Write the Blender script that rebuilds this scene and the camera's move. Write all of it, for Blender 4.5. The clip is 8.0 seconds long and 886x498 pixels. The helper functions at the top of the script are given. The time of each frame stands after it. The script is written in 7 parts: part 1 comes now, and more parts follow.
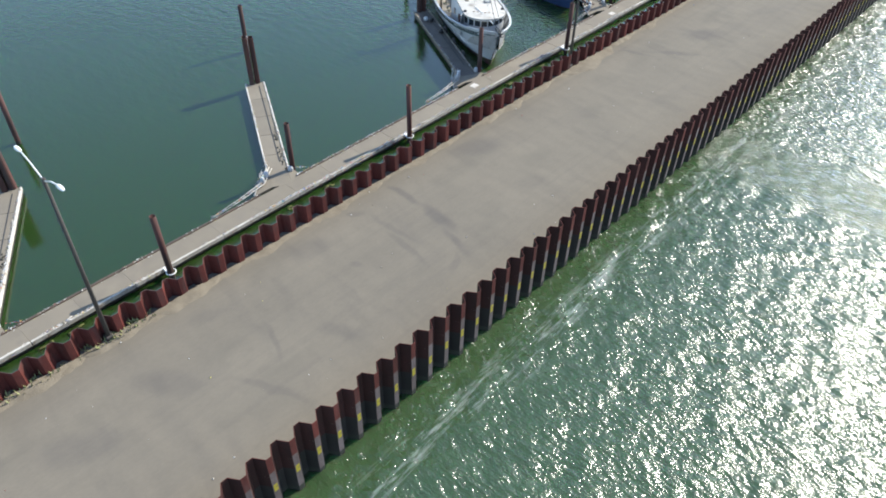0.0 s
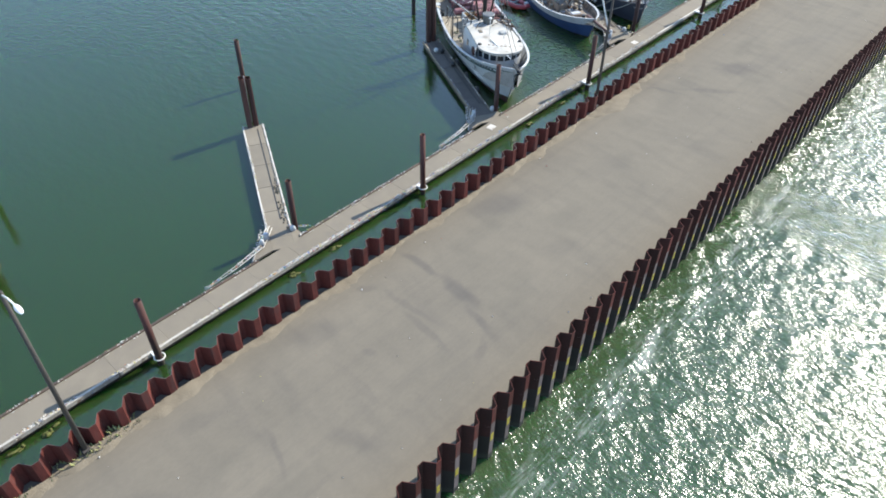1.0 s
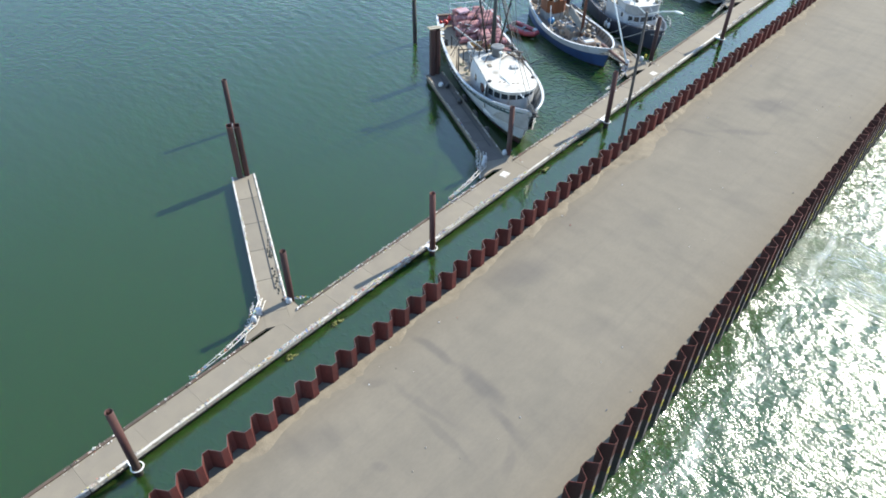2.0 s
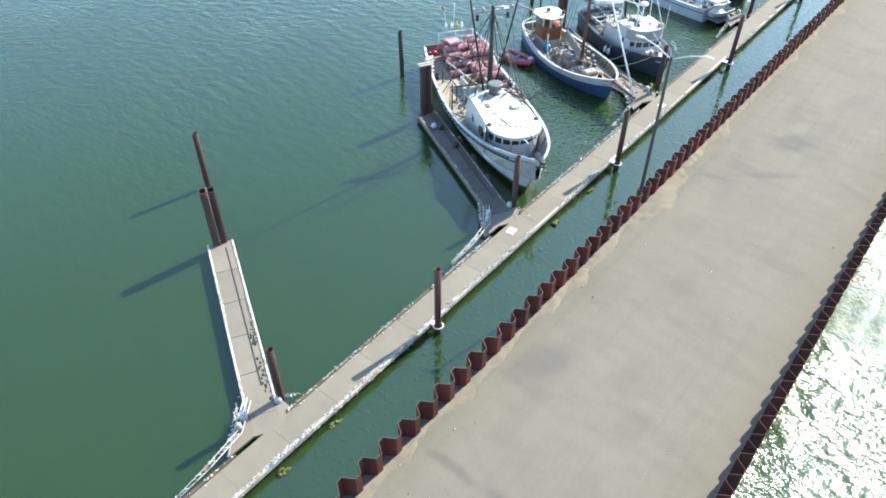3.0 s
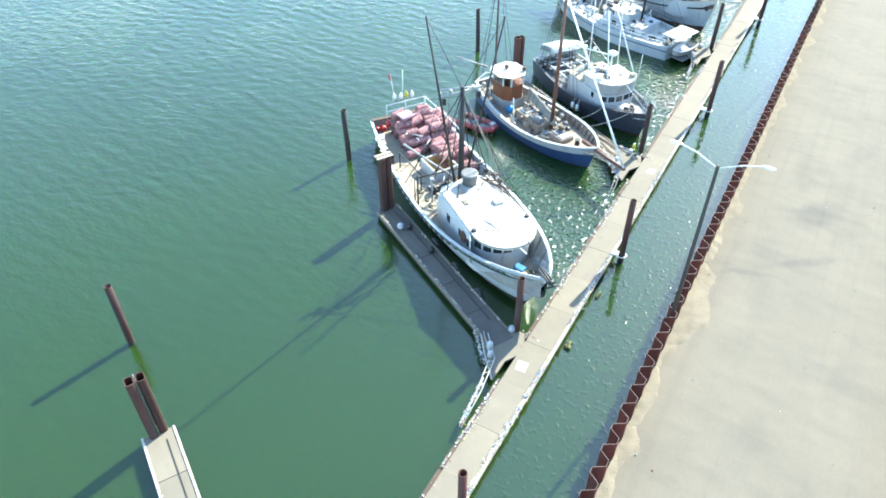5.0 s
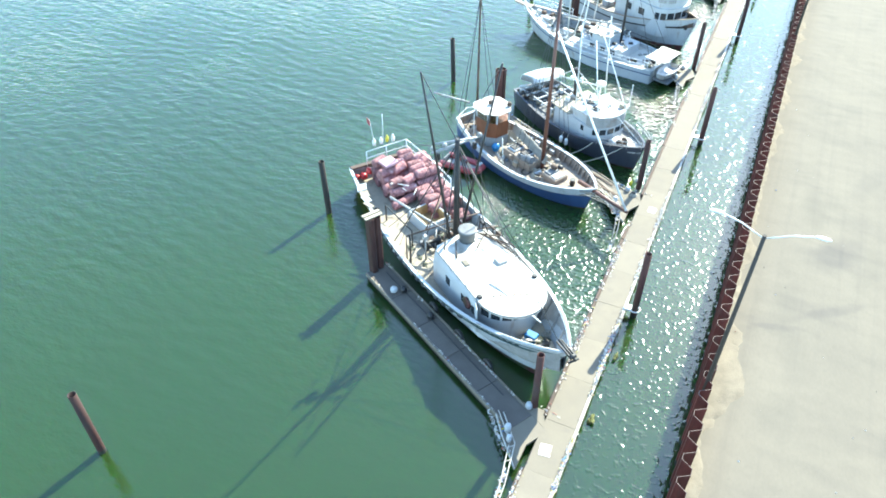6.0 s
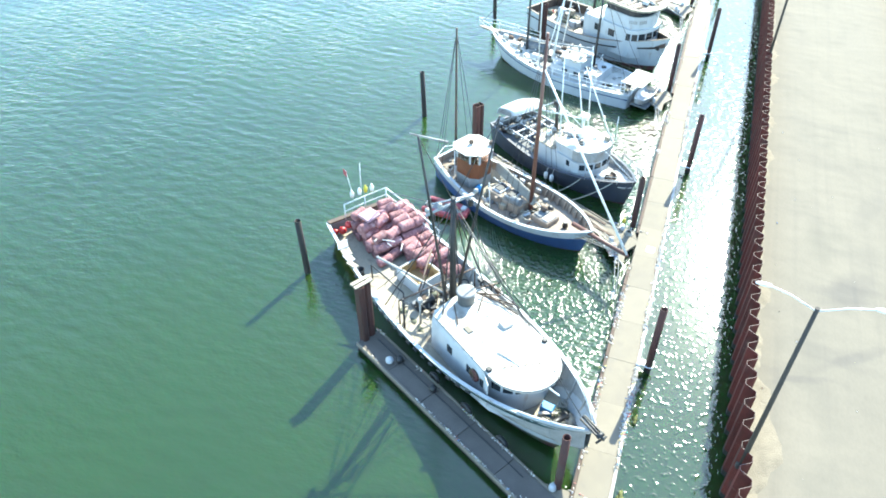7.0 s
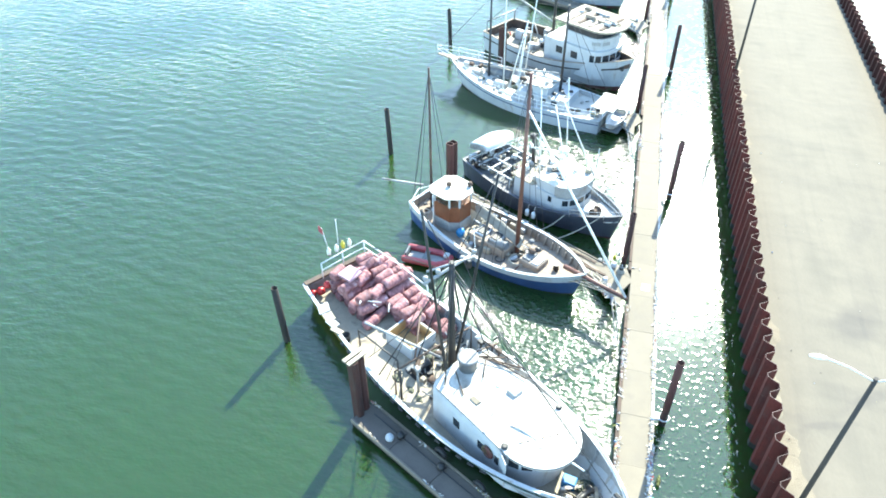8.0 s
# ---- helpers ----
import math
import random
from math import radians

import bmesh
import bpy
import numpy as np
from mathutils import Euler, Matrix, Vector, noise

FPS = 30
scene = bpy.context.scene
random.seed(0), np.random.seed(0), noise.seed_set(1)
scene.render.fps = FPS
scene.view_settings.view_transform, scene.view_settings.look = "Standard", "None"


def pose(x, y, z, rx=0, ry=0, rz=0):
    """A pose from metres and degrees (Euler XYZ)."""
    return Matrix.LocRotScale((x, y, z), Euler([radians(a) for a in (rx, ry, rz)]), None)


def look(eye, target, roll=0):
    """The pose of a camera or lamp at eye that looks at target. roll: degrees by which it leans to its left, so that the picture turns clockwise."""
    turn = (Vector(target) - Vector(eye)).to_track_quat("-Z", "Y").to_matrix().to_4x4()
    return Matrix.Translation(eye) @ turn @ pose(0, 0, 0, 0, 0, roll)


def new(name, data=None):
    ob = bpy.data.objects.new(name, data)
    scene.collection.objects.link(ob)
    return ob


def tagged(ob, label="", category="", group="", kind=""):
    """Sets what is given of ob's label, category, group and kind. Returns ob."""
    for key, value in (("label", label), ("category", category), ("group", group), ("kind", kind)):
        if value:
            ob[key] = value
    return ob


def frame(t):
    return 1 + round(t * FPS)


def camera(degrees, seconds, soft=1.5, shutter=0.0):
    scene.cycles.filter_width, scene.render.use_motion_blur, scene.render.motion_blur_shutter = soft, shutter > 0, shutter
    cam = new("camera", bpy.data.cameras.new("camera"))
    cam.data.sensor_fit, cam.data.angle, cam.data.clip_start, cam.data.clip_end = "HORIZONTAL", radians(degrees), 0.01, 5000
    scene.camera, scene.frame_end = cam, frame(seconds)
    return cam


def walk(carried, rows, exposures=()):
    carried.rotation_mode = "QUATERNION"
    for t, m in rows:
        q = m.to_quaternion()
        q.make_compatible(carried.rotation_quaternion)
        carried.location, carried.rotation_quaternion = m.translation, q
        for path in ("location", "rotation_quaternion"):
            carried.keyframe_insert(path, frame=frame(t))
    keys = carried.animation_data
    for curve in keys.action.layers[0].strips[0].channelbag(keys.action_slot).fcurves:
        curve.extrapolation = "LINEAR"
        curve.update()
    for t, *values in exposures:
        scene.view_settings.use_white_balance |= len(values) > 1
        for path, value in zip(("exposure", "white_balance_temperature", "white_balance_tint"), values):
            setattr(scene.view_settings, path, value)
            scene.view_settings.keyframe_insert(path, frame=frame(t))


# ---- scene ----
cam = camera(64.4, 8.0, soft=1.8)
PATH = [
    (0, (26.572, -7.047, 28.75), (25.59, -5.929, 27.414), 1.3),
    (0.5, (24.18, -5.302, 28.707), (23.196, -4.184, 27.372), 1.2),
    (1, (21.635, -3.406, 28.68), (20.653, -2.282, 27.349), 1.1),
    (1.5, (19.274, -1.589, 28.621), (18.296, -0.458, 27.293), 1.1),
    (3, (11.709, 4.274, 28.476), (10.78, 5.449, 27.15), 0.4),
    (3.5, (9.272, 5.961, 28.452), (8.391, 7.174, 27.128), 0.4),
    (4, (6.817, 7.812, 28.467), (5.983, 9.059, 27.144), 0.1),
    (4.5, (4.548, 9.499, 28.547), (3.756, 10.773, 27.224), 0.0),
    (6, (-2.057, 14.468, 28.922), (-2.7, 15.829, 27.605), -0.2),
    (6.5, (-3.967, 15.978, 29.075), (-4.553, 17.369, 27.762), -0.3),
    (7, (-5.866, 17.567, 29.19), (-6.389, 18.989, 27.885), -0.4),
    (7.5, (-7.602, 19.015, 29.324), (-8.056, 20.466, 28.024), -0.4),
    (8, (-9.329, 20.504, 29.543), (-9.707, 21.983, 28.251), -0.6),
]
EXPOSURES = [(0, 1.42, 6850, 8), (1.5, 1.59, 6840, 7), (3.0, 2.0, 6750, 4), (4.5, 2.47, 6710, 0), (6.0, 2.59, 6680, -3), (7.0, 2.68, 6690, -3), (8.0, 2.70, 6720, -2)]
walk(cam, [(t, look(eye, target, roll)) for t, eye, target, roll in PATH], EXPOSURES)

# ---- light: clear sky, sun low over the far end of the jetty ----
SUN_AZ, SUN_EL = radians(10.5), radians(37.5)
sun_dir = Vector((math.sin(SUN_AZ) * math.cos(SUN_EL), math.cos(SUN_AZ) * math.cos(SUN_EL), math.sin(SUN_EL)))
world = bpy.data.worlds.new("sky")
scene.world = world
world.use_nodes = True
sky = world.node_tree.nodes.new("ShaderNodeTexSky")
sky.sky_type, sky.sun_disc = "NISHITA", False
sky.sun_elevation, sky.sun_rotation, sky.dust_density = SUN_EL, SUN_AZ, 0.3
sky.ozone_density = 2.8
world.node_tree.links.new(sky.outputs[0], world.node_tree.nodes["Background"].inputs[0])
world.node_tree.nodes["Background"].inputs[1].default_value = 0.15
sun = new("sun", bpy.data.lights.new("sun", "SUN"))
sun.data.energy, sun.data.angle, sun.data.color = 3.25, radians(0.53), (1.0, 0.957, 0.885)
sun.matrix_world = look(sun_dir * 200, (0, 0, 0))


# ---- materials ----
def mat(name, base, rough=0.6, metal=0.0, dark=None, scale=3.0, fine=40.0, bump=0.15, bump_dist=0.01, stain=None,
        stain_at=(0.55, 0.7), stain_scale=1.2, stretch=(1, 1, 1), random_amt=0.0, spec=0.5):
    """A surface with a broad and a fine variation, an optional stain or wear colour and a fine relief."""
    m = bpy.data.materials.new(name)
    m.use_nodes = True
    nt = m.node_tree
    N, K = nt.nodes, nt.links
    b = N["Principled BSDF"]
    b.inputs["Metallic"].default_value = metal
    b.inputs["Specular IOR Level"].default_value = spec
    co = N.new("ShaderNodeTexCoord")
    mp = N.new("ShaderNodeMapping")
    mp.inputs["Scale"].default_value = stretch
    K.new(co.outputs["Object"], mp.inputs["Vector"])
    if random_amt:
        info = N.new("ShaderNodeObjectInfo")
        mul = N.new("ShaderNodeVectorMath")
        mul.operation = "MULTIPLY_ADD"
        cmb = N.new("ShaderNodeCombineXYZ")
        for i in range(3):
            K.new(info.outputs["Random"], cmb.inputs[i])
        mul.inputs[1].default_value = (37.0, 53.0, 71.0)
        K.new(cmb.outputs[0], mul.inputs[0])
        K.new(mp.outputs[0], mul.inputs[2])
        vec = mul.outputs[0]
    else:
        vec = mp.outputs[0]
    n1 = N.new("ShaderNodeTexNoise")
    n1.inputs["Scale"].default_value, n1.inputs["Detail"].default_value = scale, 5
    n2 = N.new("ShaderNodeTexNoise")
    n2.inputs["Scale"].default_value, n2.inputs["Detail"].default_value = fine, 4
    for n in (n1, n2):
        K.new(vec, n.inputs["Vector"])
    dark = dark or tuple(c * 0.65 for c in base)
    mix = N.new("ShaderNodeMix")
    mix.data_type = "RGBA"
    mix.inputs["A"].default_value, mix.inputs["B"].default_value = (*dark, 1), (*base, 1)
    add = N.new("ShaderNodeMath")
    add.operation = "MULTIPLY_ADD"
    K.new(n2.outputs["Fac"], add.inputs[0])
    add.inputs[1].default_value = 0.5
    K.new(n1.outputs["Fac"], add.inputs[2])
    rng = N.new("ShaderNodeMapRange")
    rng.inputs["From Min"].default_value, rng.inputs["From Max"].default_value = 0.5, 1.0
    K.new(add.outputs[0], rng.inputs["Value"])
    K.new(rng.outputs[0], mix.inputs["Factor"])
    col = mix.outputs["Result"]
    if stain:
        n3 = N.new("ShaderNodeTexNoise")
        n3.inputs["Scale"].default_value, n3.inputs["Detail"].default_value = stain_scale, 6
        K.new(vec, n3.inputs["Vector"])
        r3 = N.new("ShaderNodeMapRange")
        r3.inputs["From Min"].default_value, r3.inputs["From Max"].default_value = stain_at
        K.new(n3.outputs["Fac"], r3.inputs["Value"])
        mx = N.new("ShaderNodeMix")
        mx.data_type = "RGBA"
        K.new(r3.outputs[0], mx.inputs["Factor"])
        K.new(col, mx.inputs["A"])
        mx.inputs["B"].default_value = (*stain, 1)
        col = mx.outputs["Result"]
    if random_amt:
        hs = N.new("ShaderNodeHueSaturation")
        rr = N.new("ShaderNodeMapRange")
        rr.inputs["To Min"].default_value, rr.inputs["To Max"].default_value = 1 - random_amt, 1 + random_amt
        K.new(info.outputs["Random"], rr.inputs["Value"])
        K.new(rr.outputs[0], hs.inputs["Value"])
        K.new(col, hs.inputs["Color"])
        col = hs.outputs[0]
    K.new(col, b.inputs["Base Color"])
    rg = N.new("ShaderNodeMapRange")
    rg.inputs["To Min"].default_value, rg.inputs["To Max"].default_value = max(rough - 0.12, 0.03), min(rough + 0.12, 1)
    K.new(n1.outputs["Fac"], rg.inputs["Value"])
    K.new(rg.outputs[0], b.inputs["Roughness"])
    bp = N.new("ShaderNodeBump")
    bp.inputs["Strength"].default_value, bp.inputs["Distance"].default_value = bump, bump_dist
    K.new(n2.outputs["Fac"], bp.inputs["Height"])
    K.new(bp.outputs[0], b.inputs["Normal"])
    return m


def water_material():
    m = bpy.data.materials.new("sea_water")
    m.use_nodes = True
    N, K = m.node_tree.nodes, m.node_tree.links
    b = N["Principled BSDF"]
    b.inputs["IOR"].default_value = 1.333
    b.inputs["Subsurface Weight"].default_value = 1.0
    b.inputs["Subsurface Radius"].default_value = (0.35, 1.0, 0.6)
    b.subsurface_method = "BURLEY"
    b.inputs["Subsurface Scale"].default_value = 0.4
    geo = N.new("ShaderNodeNewGeometry")
    sep = N.new("ShaderNodeSeparateXYZ")
    K.new(geo.outputs["Position"], sep.inputs[0])
    side = N.new("ShaderNodeMapRange")
    side.inputs["From Min"].default_value, side.inputs["From Max"].default_value = 4.0, 8.0
    K.new(sep.outputs["X"], side.inputs["Value"])
    rough = N.new("ShaderNodeMapRange")
    rough.inputs["To Min"].default_value, rough.inputs["To Max"].default_value = 0.10, 0.19
    K.new(side.outputs[0], rough.inputs["Value"])
    n = N.new("ShaderNodeTexNoise")
    n.inputs["Scale"].default_value, n.inputs["Detail"].default_value = 0.05, 3
    K.new(geo.outputs["Position"], n.inputs["Vector"])
    a = N.new("ShaderNodeMix")
    a.data_type = "RGBA"
    a.inputs["A"].default_value, a.inputs["B"].default_value = (0.0128, 0.0320, 0.0077, 1), (0.0162, 0.0350, 0.0068, 1)
    K.new(n.outputs["Fac"], a.inputs["Factor"])
    s = N.new("ShaderNodeMix")
    s.data_type = "RGBA"
    s.inputs["B"].default_value = (0.030, 0.056, 0.022, 1)
    K.new(side.outputs[0], s.inputs["Factor"])
    K.new(a.outputs["Result"], s.inputs["A"])
    # thin streaks of foam that drift along the outer wall
    fm = N.new("ShaderNodeMapping")
    fm.inputs["Scale"].default_value = (1.6, 0.22, 1)
    K.new(geo.outputs["Position"], fm.inputs["Vector"])
    fn = N.new("ShaderNodeTexNoise")
    fn.inputs["Scale"].default_value, fn.inputs["Detail"].default_value = 0.9, 8
    fn.inputs["Roughness"].default_value = 0.75
    K.new(fm.outputs[0], fn.inputs["Vector"])
    wob = N.new("ShaderNodeTexNoise")
    wob.inputs["Scale"].default_value = 0.12
    K.new(geo.outputs["Position"], wob.inputs["Vector"])
    wm = N.new("ShaderNodeMath")
    wm.operation = "MULTIPLY_ADD"
    K.new(wob.outputs["Fac"], wm.inputs[0])
    wm.inputs[1].default_value = -2.4
    K.new(sep.outputs["X"], wm.inputs[2])
    d = N.new("ShaderNodeMath")
    d.operation = "SUBTRACT"
    d.inputs[1].default_value = 12.75
    K.new(wm.outputs[0], d.inputs[0])
    ab = N.new("ShaderNodeMath")
    ab.operation = "ABSOLUTE"
    K.new(d.outputs[0], ab.inputs[0])
    near = N.new("ShaderNodeMapRange")
    near.inputs["From Min"].default_value, near.inputs["From Max"].default_value = 0.1, 1.3
    near.inputs["To Min"].default_value, near.inputs["To Max"].default_value = 1, 0
    K.new(ab.outputs[0], near.inputs["Value"])
    fr = N.new("ShaderNodeMapRange")
    fr.inputs["From Min"].default_value, fr.inputs["From Max"].default_value = 0.50, 0.76
    K.new(fn.outputs["Fac"], fr.inputs["Value"])
    foam = N.new("ShaderNodeMath")
    foam.operation = "MULTIPLY"
    K.new(near.outputs[0], foam.inputs[0])
    K.new(fr.outputs[0], foam.inputs[1])
    fx = N.new("ShaderNodeMix")
    fx.data_type = "RGBA"
    fx.inputs["B"].default_value = (0.36, 0.40, 0.37, 1)
    K.new(foam.outputs[0], fx.inputs["Factor"])
    K.new(s.outputs["Result"], fx.inputs["A"])
    K.new(fx.outputs["Result"], b.inputs["Base Color"])
    # ripples on the waves: strong on the sea side, weak in the lee of the docks
    def ramp(source, lo, hi, a, b_):
        r = N.new("ShaderNodeMapRange")
        r.interpolation_type = "SMOOTHSTEP"
        r.inputs["From Min"].default_value, r.inputs["From Max"].default_value = lo, hi
        r.inputs["To Min"].default_value, r.inputs["To Max"].default_value = a, b_
        K.new(source, r.inputs["Value"])
        return r.outputs[0]

    def calc(op, p, q, r=None):
        n_ = N.new("ShaderNodeMath")
        n_.operation = op
        for i, v in enumerate((p, q, r)):
            if isinstance(v, (int, float)):
                n_.inputs[i].default_value = v
            elif v is not None:
                K.new(v, n_.inputs[i])
        return n_.outputs[0]

    X, Y = sep.outputs["X"], sep.outputs["Y"]
    channel = calc("MULTIPLY", ramp(X, -5.2, -4.6, 0, 1), ramp(X, 4, 8, 1, 0))
    lee = calc("MULTIPLY", ramp(X, -44, -10, 1.0, 0.30), ramp(Y, 8, 62, 0.34, 1.0))
    among_boats = calc("MULTIPLY", ramp(X, -19, -13, 0.0, 1.0), ramp(Y, 36, 43, 0.0, 1.0))
    lee = calc("MAXIMUM", lee, calc("MULTIPLY", among_boats, 1.3))
    rot = N.new("ShaderNodeMapping")
    rot.inputs["Rotation"].default_value = (0, 0, radians(-8))
    rot.inputs["Scale"].default_value = (0.62, 1.2, 1)
    K.new(geo.outputs["Position"], rot.inputs["Vector"])
    r1 = N.new("ShaderNodeTexNoise")
    r1.inputs["Detail"].default_value = 3
    K.new(rot.outputs[0], r1.inputs["Vector"])
    K.new(calc("ADD", calc("MULTIPLY_ADD", among_boats, 0.7, 2.5), calc("MULTIPLY", side.outputs[0], -0.3)), r1.inputs["Scale"])
    r2 = N.new("ShaderNodeTexNoise")
    r2.inputs["Scale"].default_value, r2.inputs["Detail"].default_value = 8.0, 2
    K.new(rot.outputs[0], r2.inputs["Vector"])
    height = calc("MULTIPLY_ADD", r2.outputs["Fac"], 0.22, r1.outputs["Fac"])
    calm = N.new("ShaderNodeTexNoise")
    calm.inputs["Scale"].default_value, calm.inputs["Detail"].default_value = 0.07, 3
    K.new(geo.outputs["Position"], calm.inputs["Vector"])
    gusts = ramp(calm.outputs["Fac"], 0.35, 0.65, 0.55, 1.25)
    harbour = calc("MULTIPLY", calc("MULTIPLY", lee, gusts), 0.075)
    inner = calc("MULTIPLY", harbour, calc("SUBTRACT", 1.0, channel))
    amp = calc("ADD", calc("MULTIPLY", inner, calc("SUBTRACT", 1.0, side.outputs[0])), calc("MULTIPLY", side.outputs[0], 0.18))
    # the channel lies calm, with scattered small risings; among the boats they stand closer
    r3 = N.new("ShaderNodeTexNoise")
    r3.inputs["Scale"].default_value, r3.inputs["Detail"].default_value = 3.0, 1
    K.new(geo.outputs["Position"], r3.inputs["Vector"])
    calm_rise = calc("MULTIPLY", calc("MAXIMUM", calc("SUBTRACT", r3.outputs["Fac"], 0.54), 0.0), calc("MULTIPLY", channel, 0.058))
    boat_rise = calc("MULTIPLY", calc("MAXIMUM", calc("SUBTRACT", r3.outputs["Fac"], 0.46), 0.0), calc("MULTIPLY", calc("SUBTRACT", among_boats, channel), 0.13))
    risings = calc("ADD", calm_rise, calc("MAXIMUM", boat_rise, 0.0))
    bp = N.new("ShaderNodeBump")
    bp.inputs["Strength"].default_value, bp.inputs["Distance"].default_value = 1.0, 1.0
    K.new(calc("ADD", calc("MULTIPLY", height, amp), risings), bp.inputs["Height"])
    # body colour from below the surface, gloss from the rippled surface
    b.inputs["Specular IOR Level"].default_value = 0.0
    gl = N.new("ShaderNodeBsdfGlossy")
    K.new(calc("MULTIPLY_ADD", channel, -0.02, rough.outputs[0]), gl.inputs["Roughness"])
    K.new(bp.outputs[0], gl.inputs["Normal"])
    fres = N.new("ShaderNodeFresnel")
    # index set above water's, more so in the channel, to brighten reflected sky
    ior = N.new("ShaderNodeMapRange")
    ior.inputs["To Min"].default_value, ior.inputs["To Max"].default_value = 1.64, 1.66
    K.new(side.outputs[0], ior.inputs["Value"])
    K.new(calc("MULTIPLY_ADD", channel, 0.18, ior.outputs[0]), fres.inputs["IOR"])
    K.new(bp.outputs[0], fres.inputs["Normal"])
    both = N.new("ShaderNodeMixShader")
    K.new(fres.outputs[0], both.inputs[0])
    K.new(b.outputs[0], both.inputs[1])
    K.new(gl.outputs[0], both.inputs[2])
    K.new(both.outputs[0], N["Material Output"].inputs["Surface"])
    return m


def island_material(name, colours, rough=0.7):
    """Each loose fragment takes one of the colours."""
    m = bpy.data.materials.new(name)
    m.use_nodes = True
    N, K = m.node_tree.nodes, m.node_tree.links
    geo = N.new("ShaderNodeNewGeometry")
    ramp = N.new("ShaderNodeValToRGB")
    ramp.color_ramp.interpolation = "CONSTANT"
    el = ramp.color_ramp.elements
    while len(el) < len(colours):
        el.new(0.5)
    for i, c in enumerate(colours):
        el[i].position, el[i].color = i / len(colours), (*c, 1)
    K.new(geo.outputs["Random Per Island"], ramp.inputs["Fac"])
    K.new(ramp.outputs["Color"], N["Principled BSDF"].inputs["Base Color"])
    N["Principled BSDF"].inputs["Roughness"].default_value = rough
    return m


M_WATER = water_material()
M_DECK = mat("packed_gravel", (0.155, 0.136, 0.107), 0.92, dark=(0.132, 0.116, 0.092), scale=0.30, fine=9, bump=0.3, bump_dist=0.02,
             stain=(0.112, 0.101, 0.082), stain_at=(0.54, 0.90), stain_scale=0.42, stretch=(1.0, 0.45, 1), spec=0.15)
# soft dark marks on the jetty: x, y, half length, half width, turn in degrees, strength
DECK_MARKS = [(2.4, 23.9, 2.1, 1.0, 66, 0.49), (5.3, 50.6, 2.2, 1.1, 62, 0.48), (2.6, 43.2, 1.6, 0.28, 22, 0.35), (5.2, 45.6, 2.6, 0.34, 38, 0.35),
              (2.6, 16.9, 1.5, 0.30, 0, 0.54), (5.6, 16.8, 1.7, 0.42, -8, 0.59), (7.6, 16.0, 1.6, 0.30, -20, 0.41), (8.9, 14.6, 1.0, 0.25, -60, 0.29),
              (4.3, 14.2, 2.1, 0.25, 2, 0.31), (6.2, 13.6, 1.8, 0.22, -6, 0.29), (1.9, 13.6, 0.55, 0.30, 60, 0.39), (2.25, 9.6, 1.6, 0.9, 66, 0.34), (5.2, 10.8, 0.5, 0.25, 30, 0.34),
              (7.4, 23.4, 1.4, 0.7, 66, 0.21), (4.9, 31.5, 2.4, 0.9, 80, 0.16), (8.2, 38.5, 3.2, 0.6, 84, 0.16), (6.6, 58.5, 2.6, 0.7, 70, 0.20),
              (4.9, -0.4, 1.9, 0.8, 40, 0.35), (5.1, -5.0, 1.7, 0.9, 60, 0.39), (8.5, 2.6, 2.0, 0.25, 24, 0.34), (6.2, 4.4, 1.5, 0.2, -20, 0.28), (2.6, 3.2, 1.2, 0.5, 70, 0.25), (8.4, 7.2, 1.5, 0.5, 30, 0.24)]


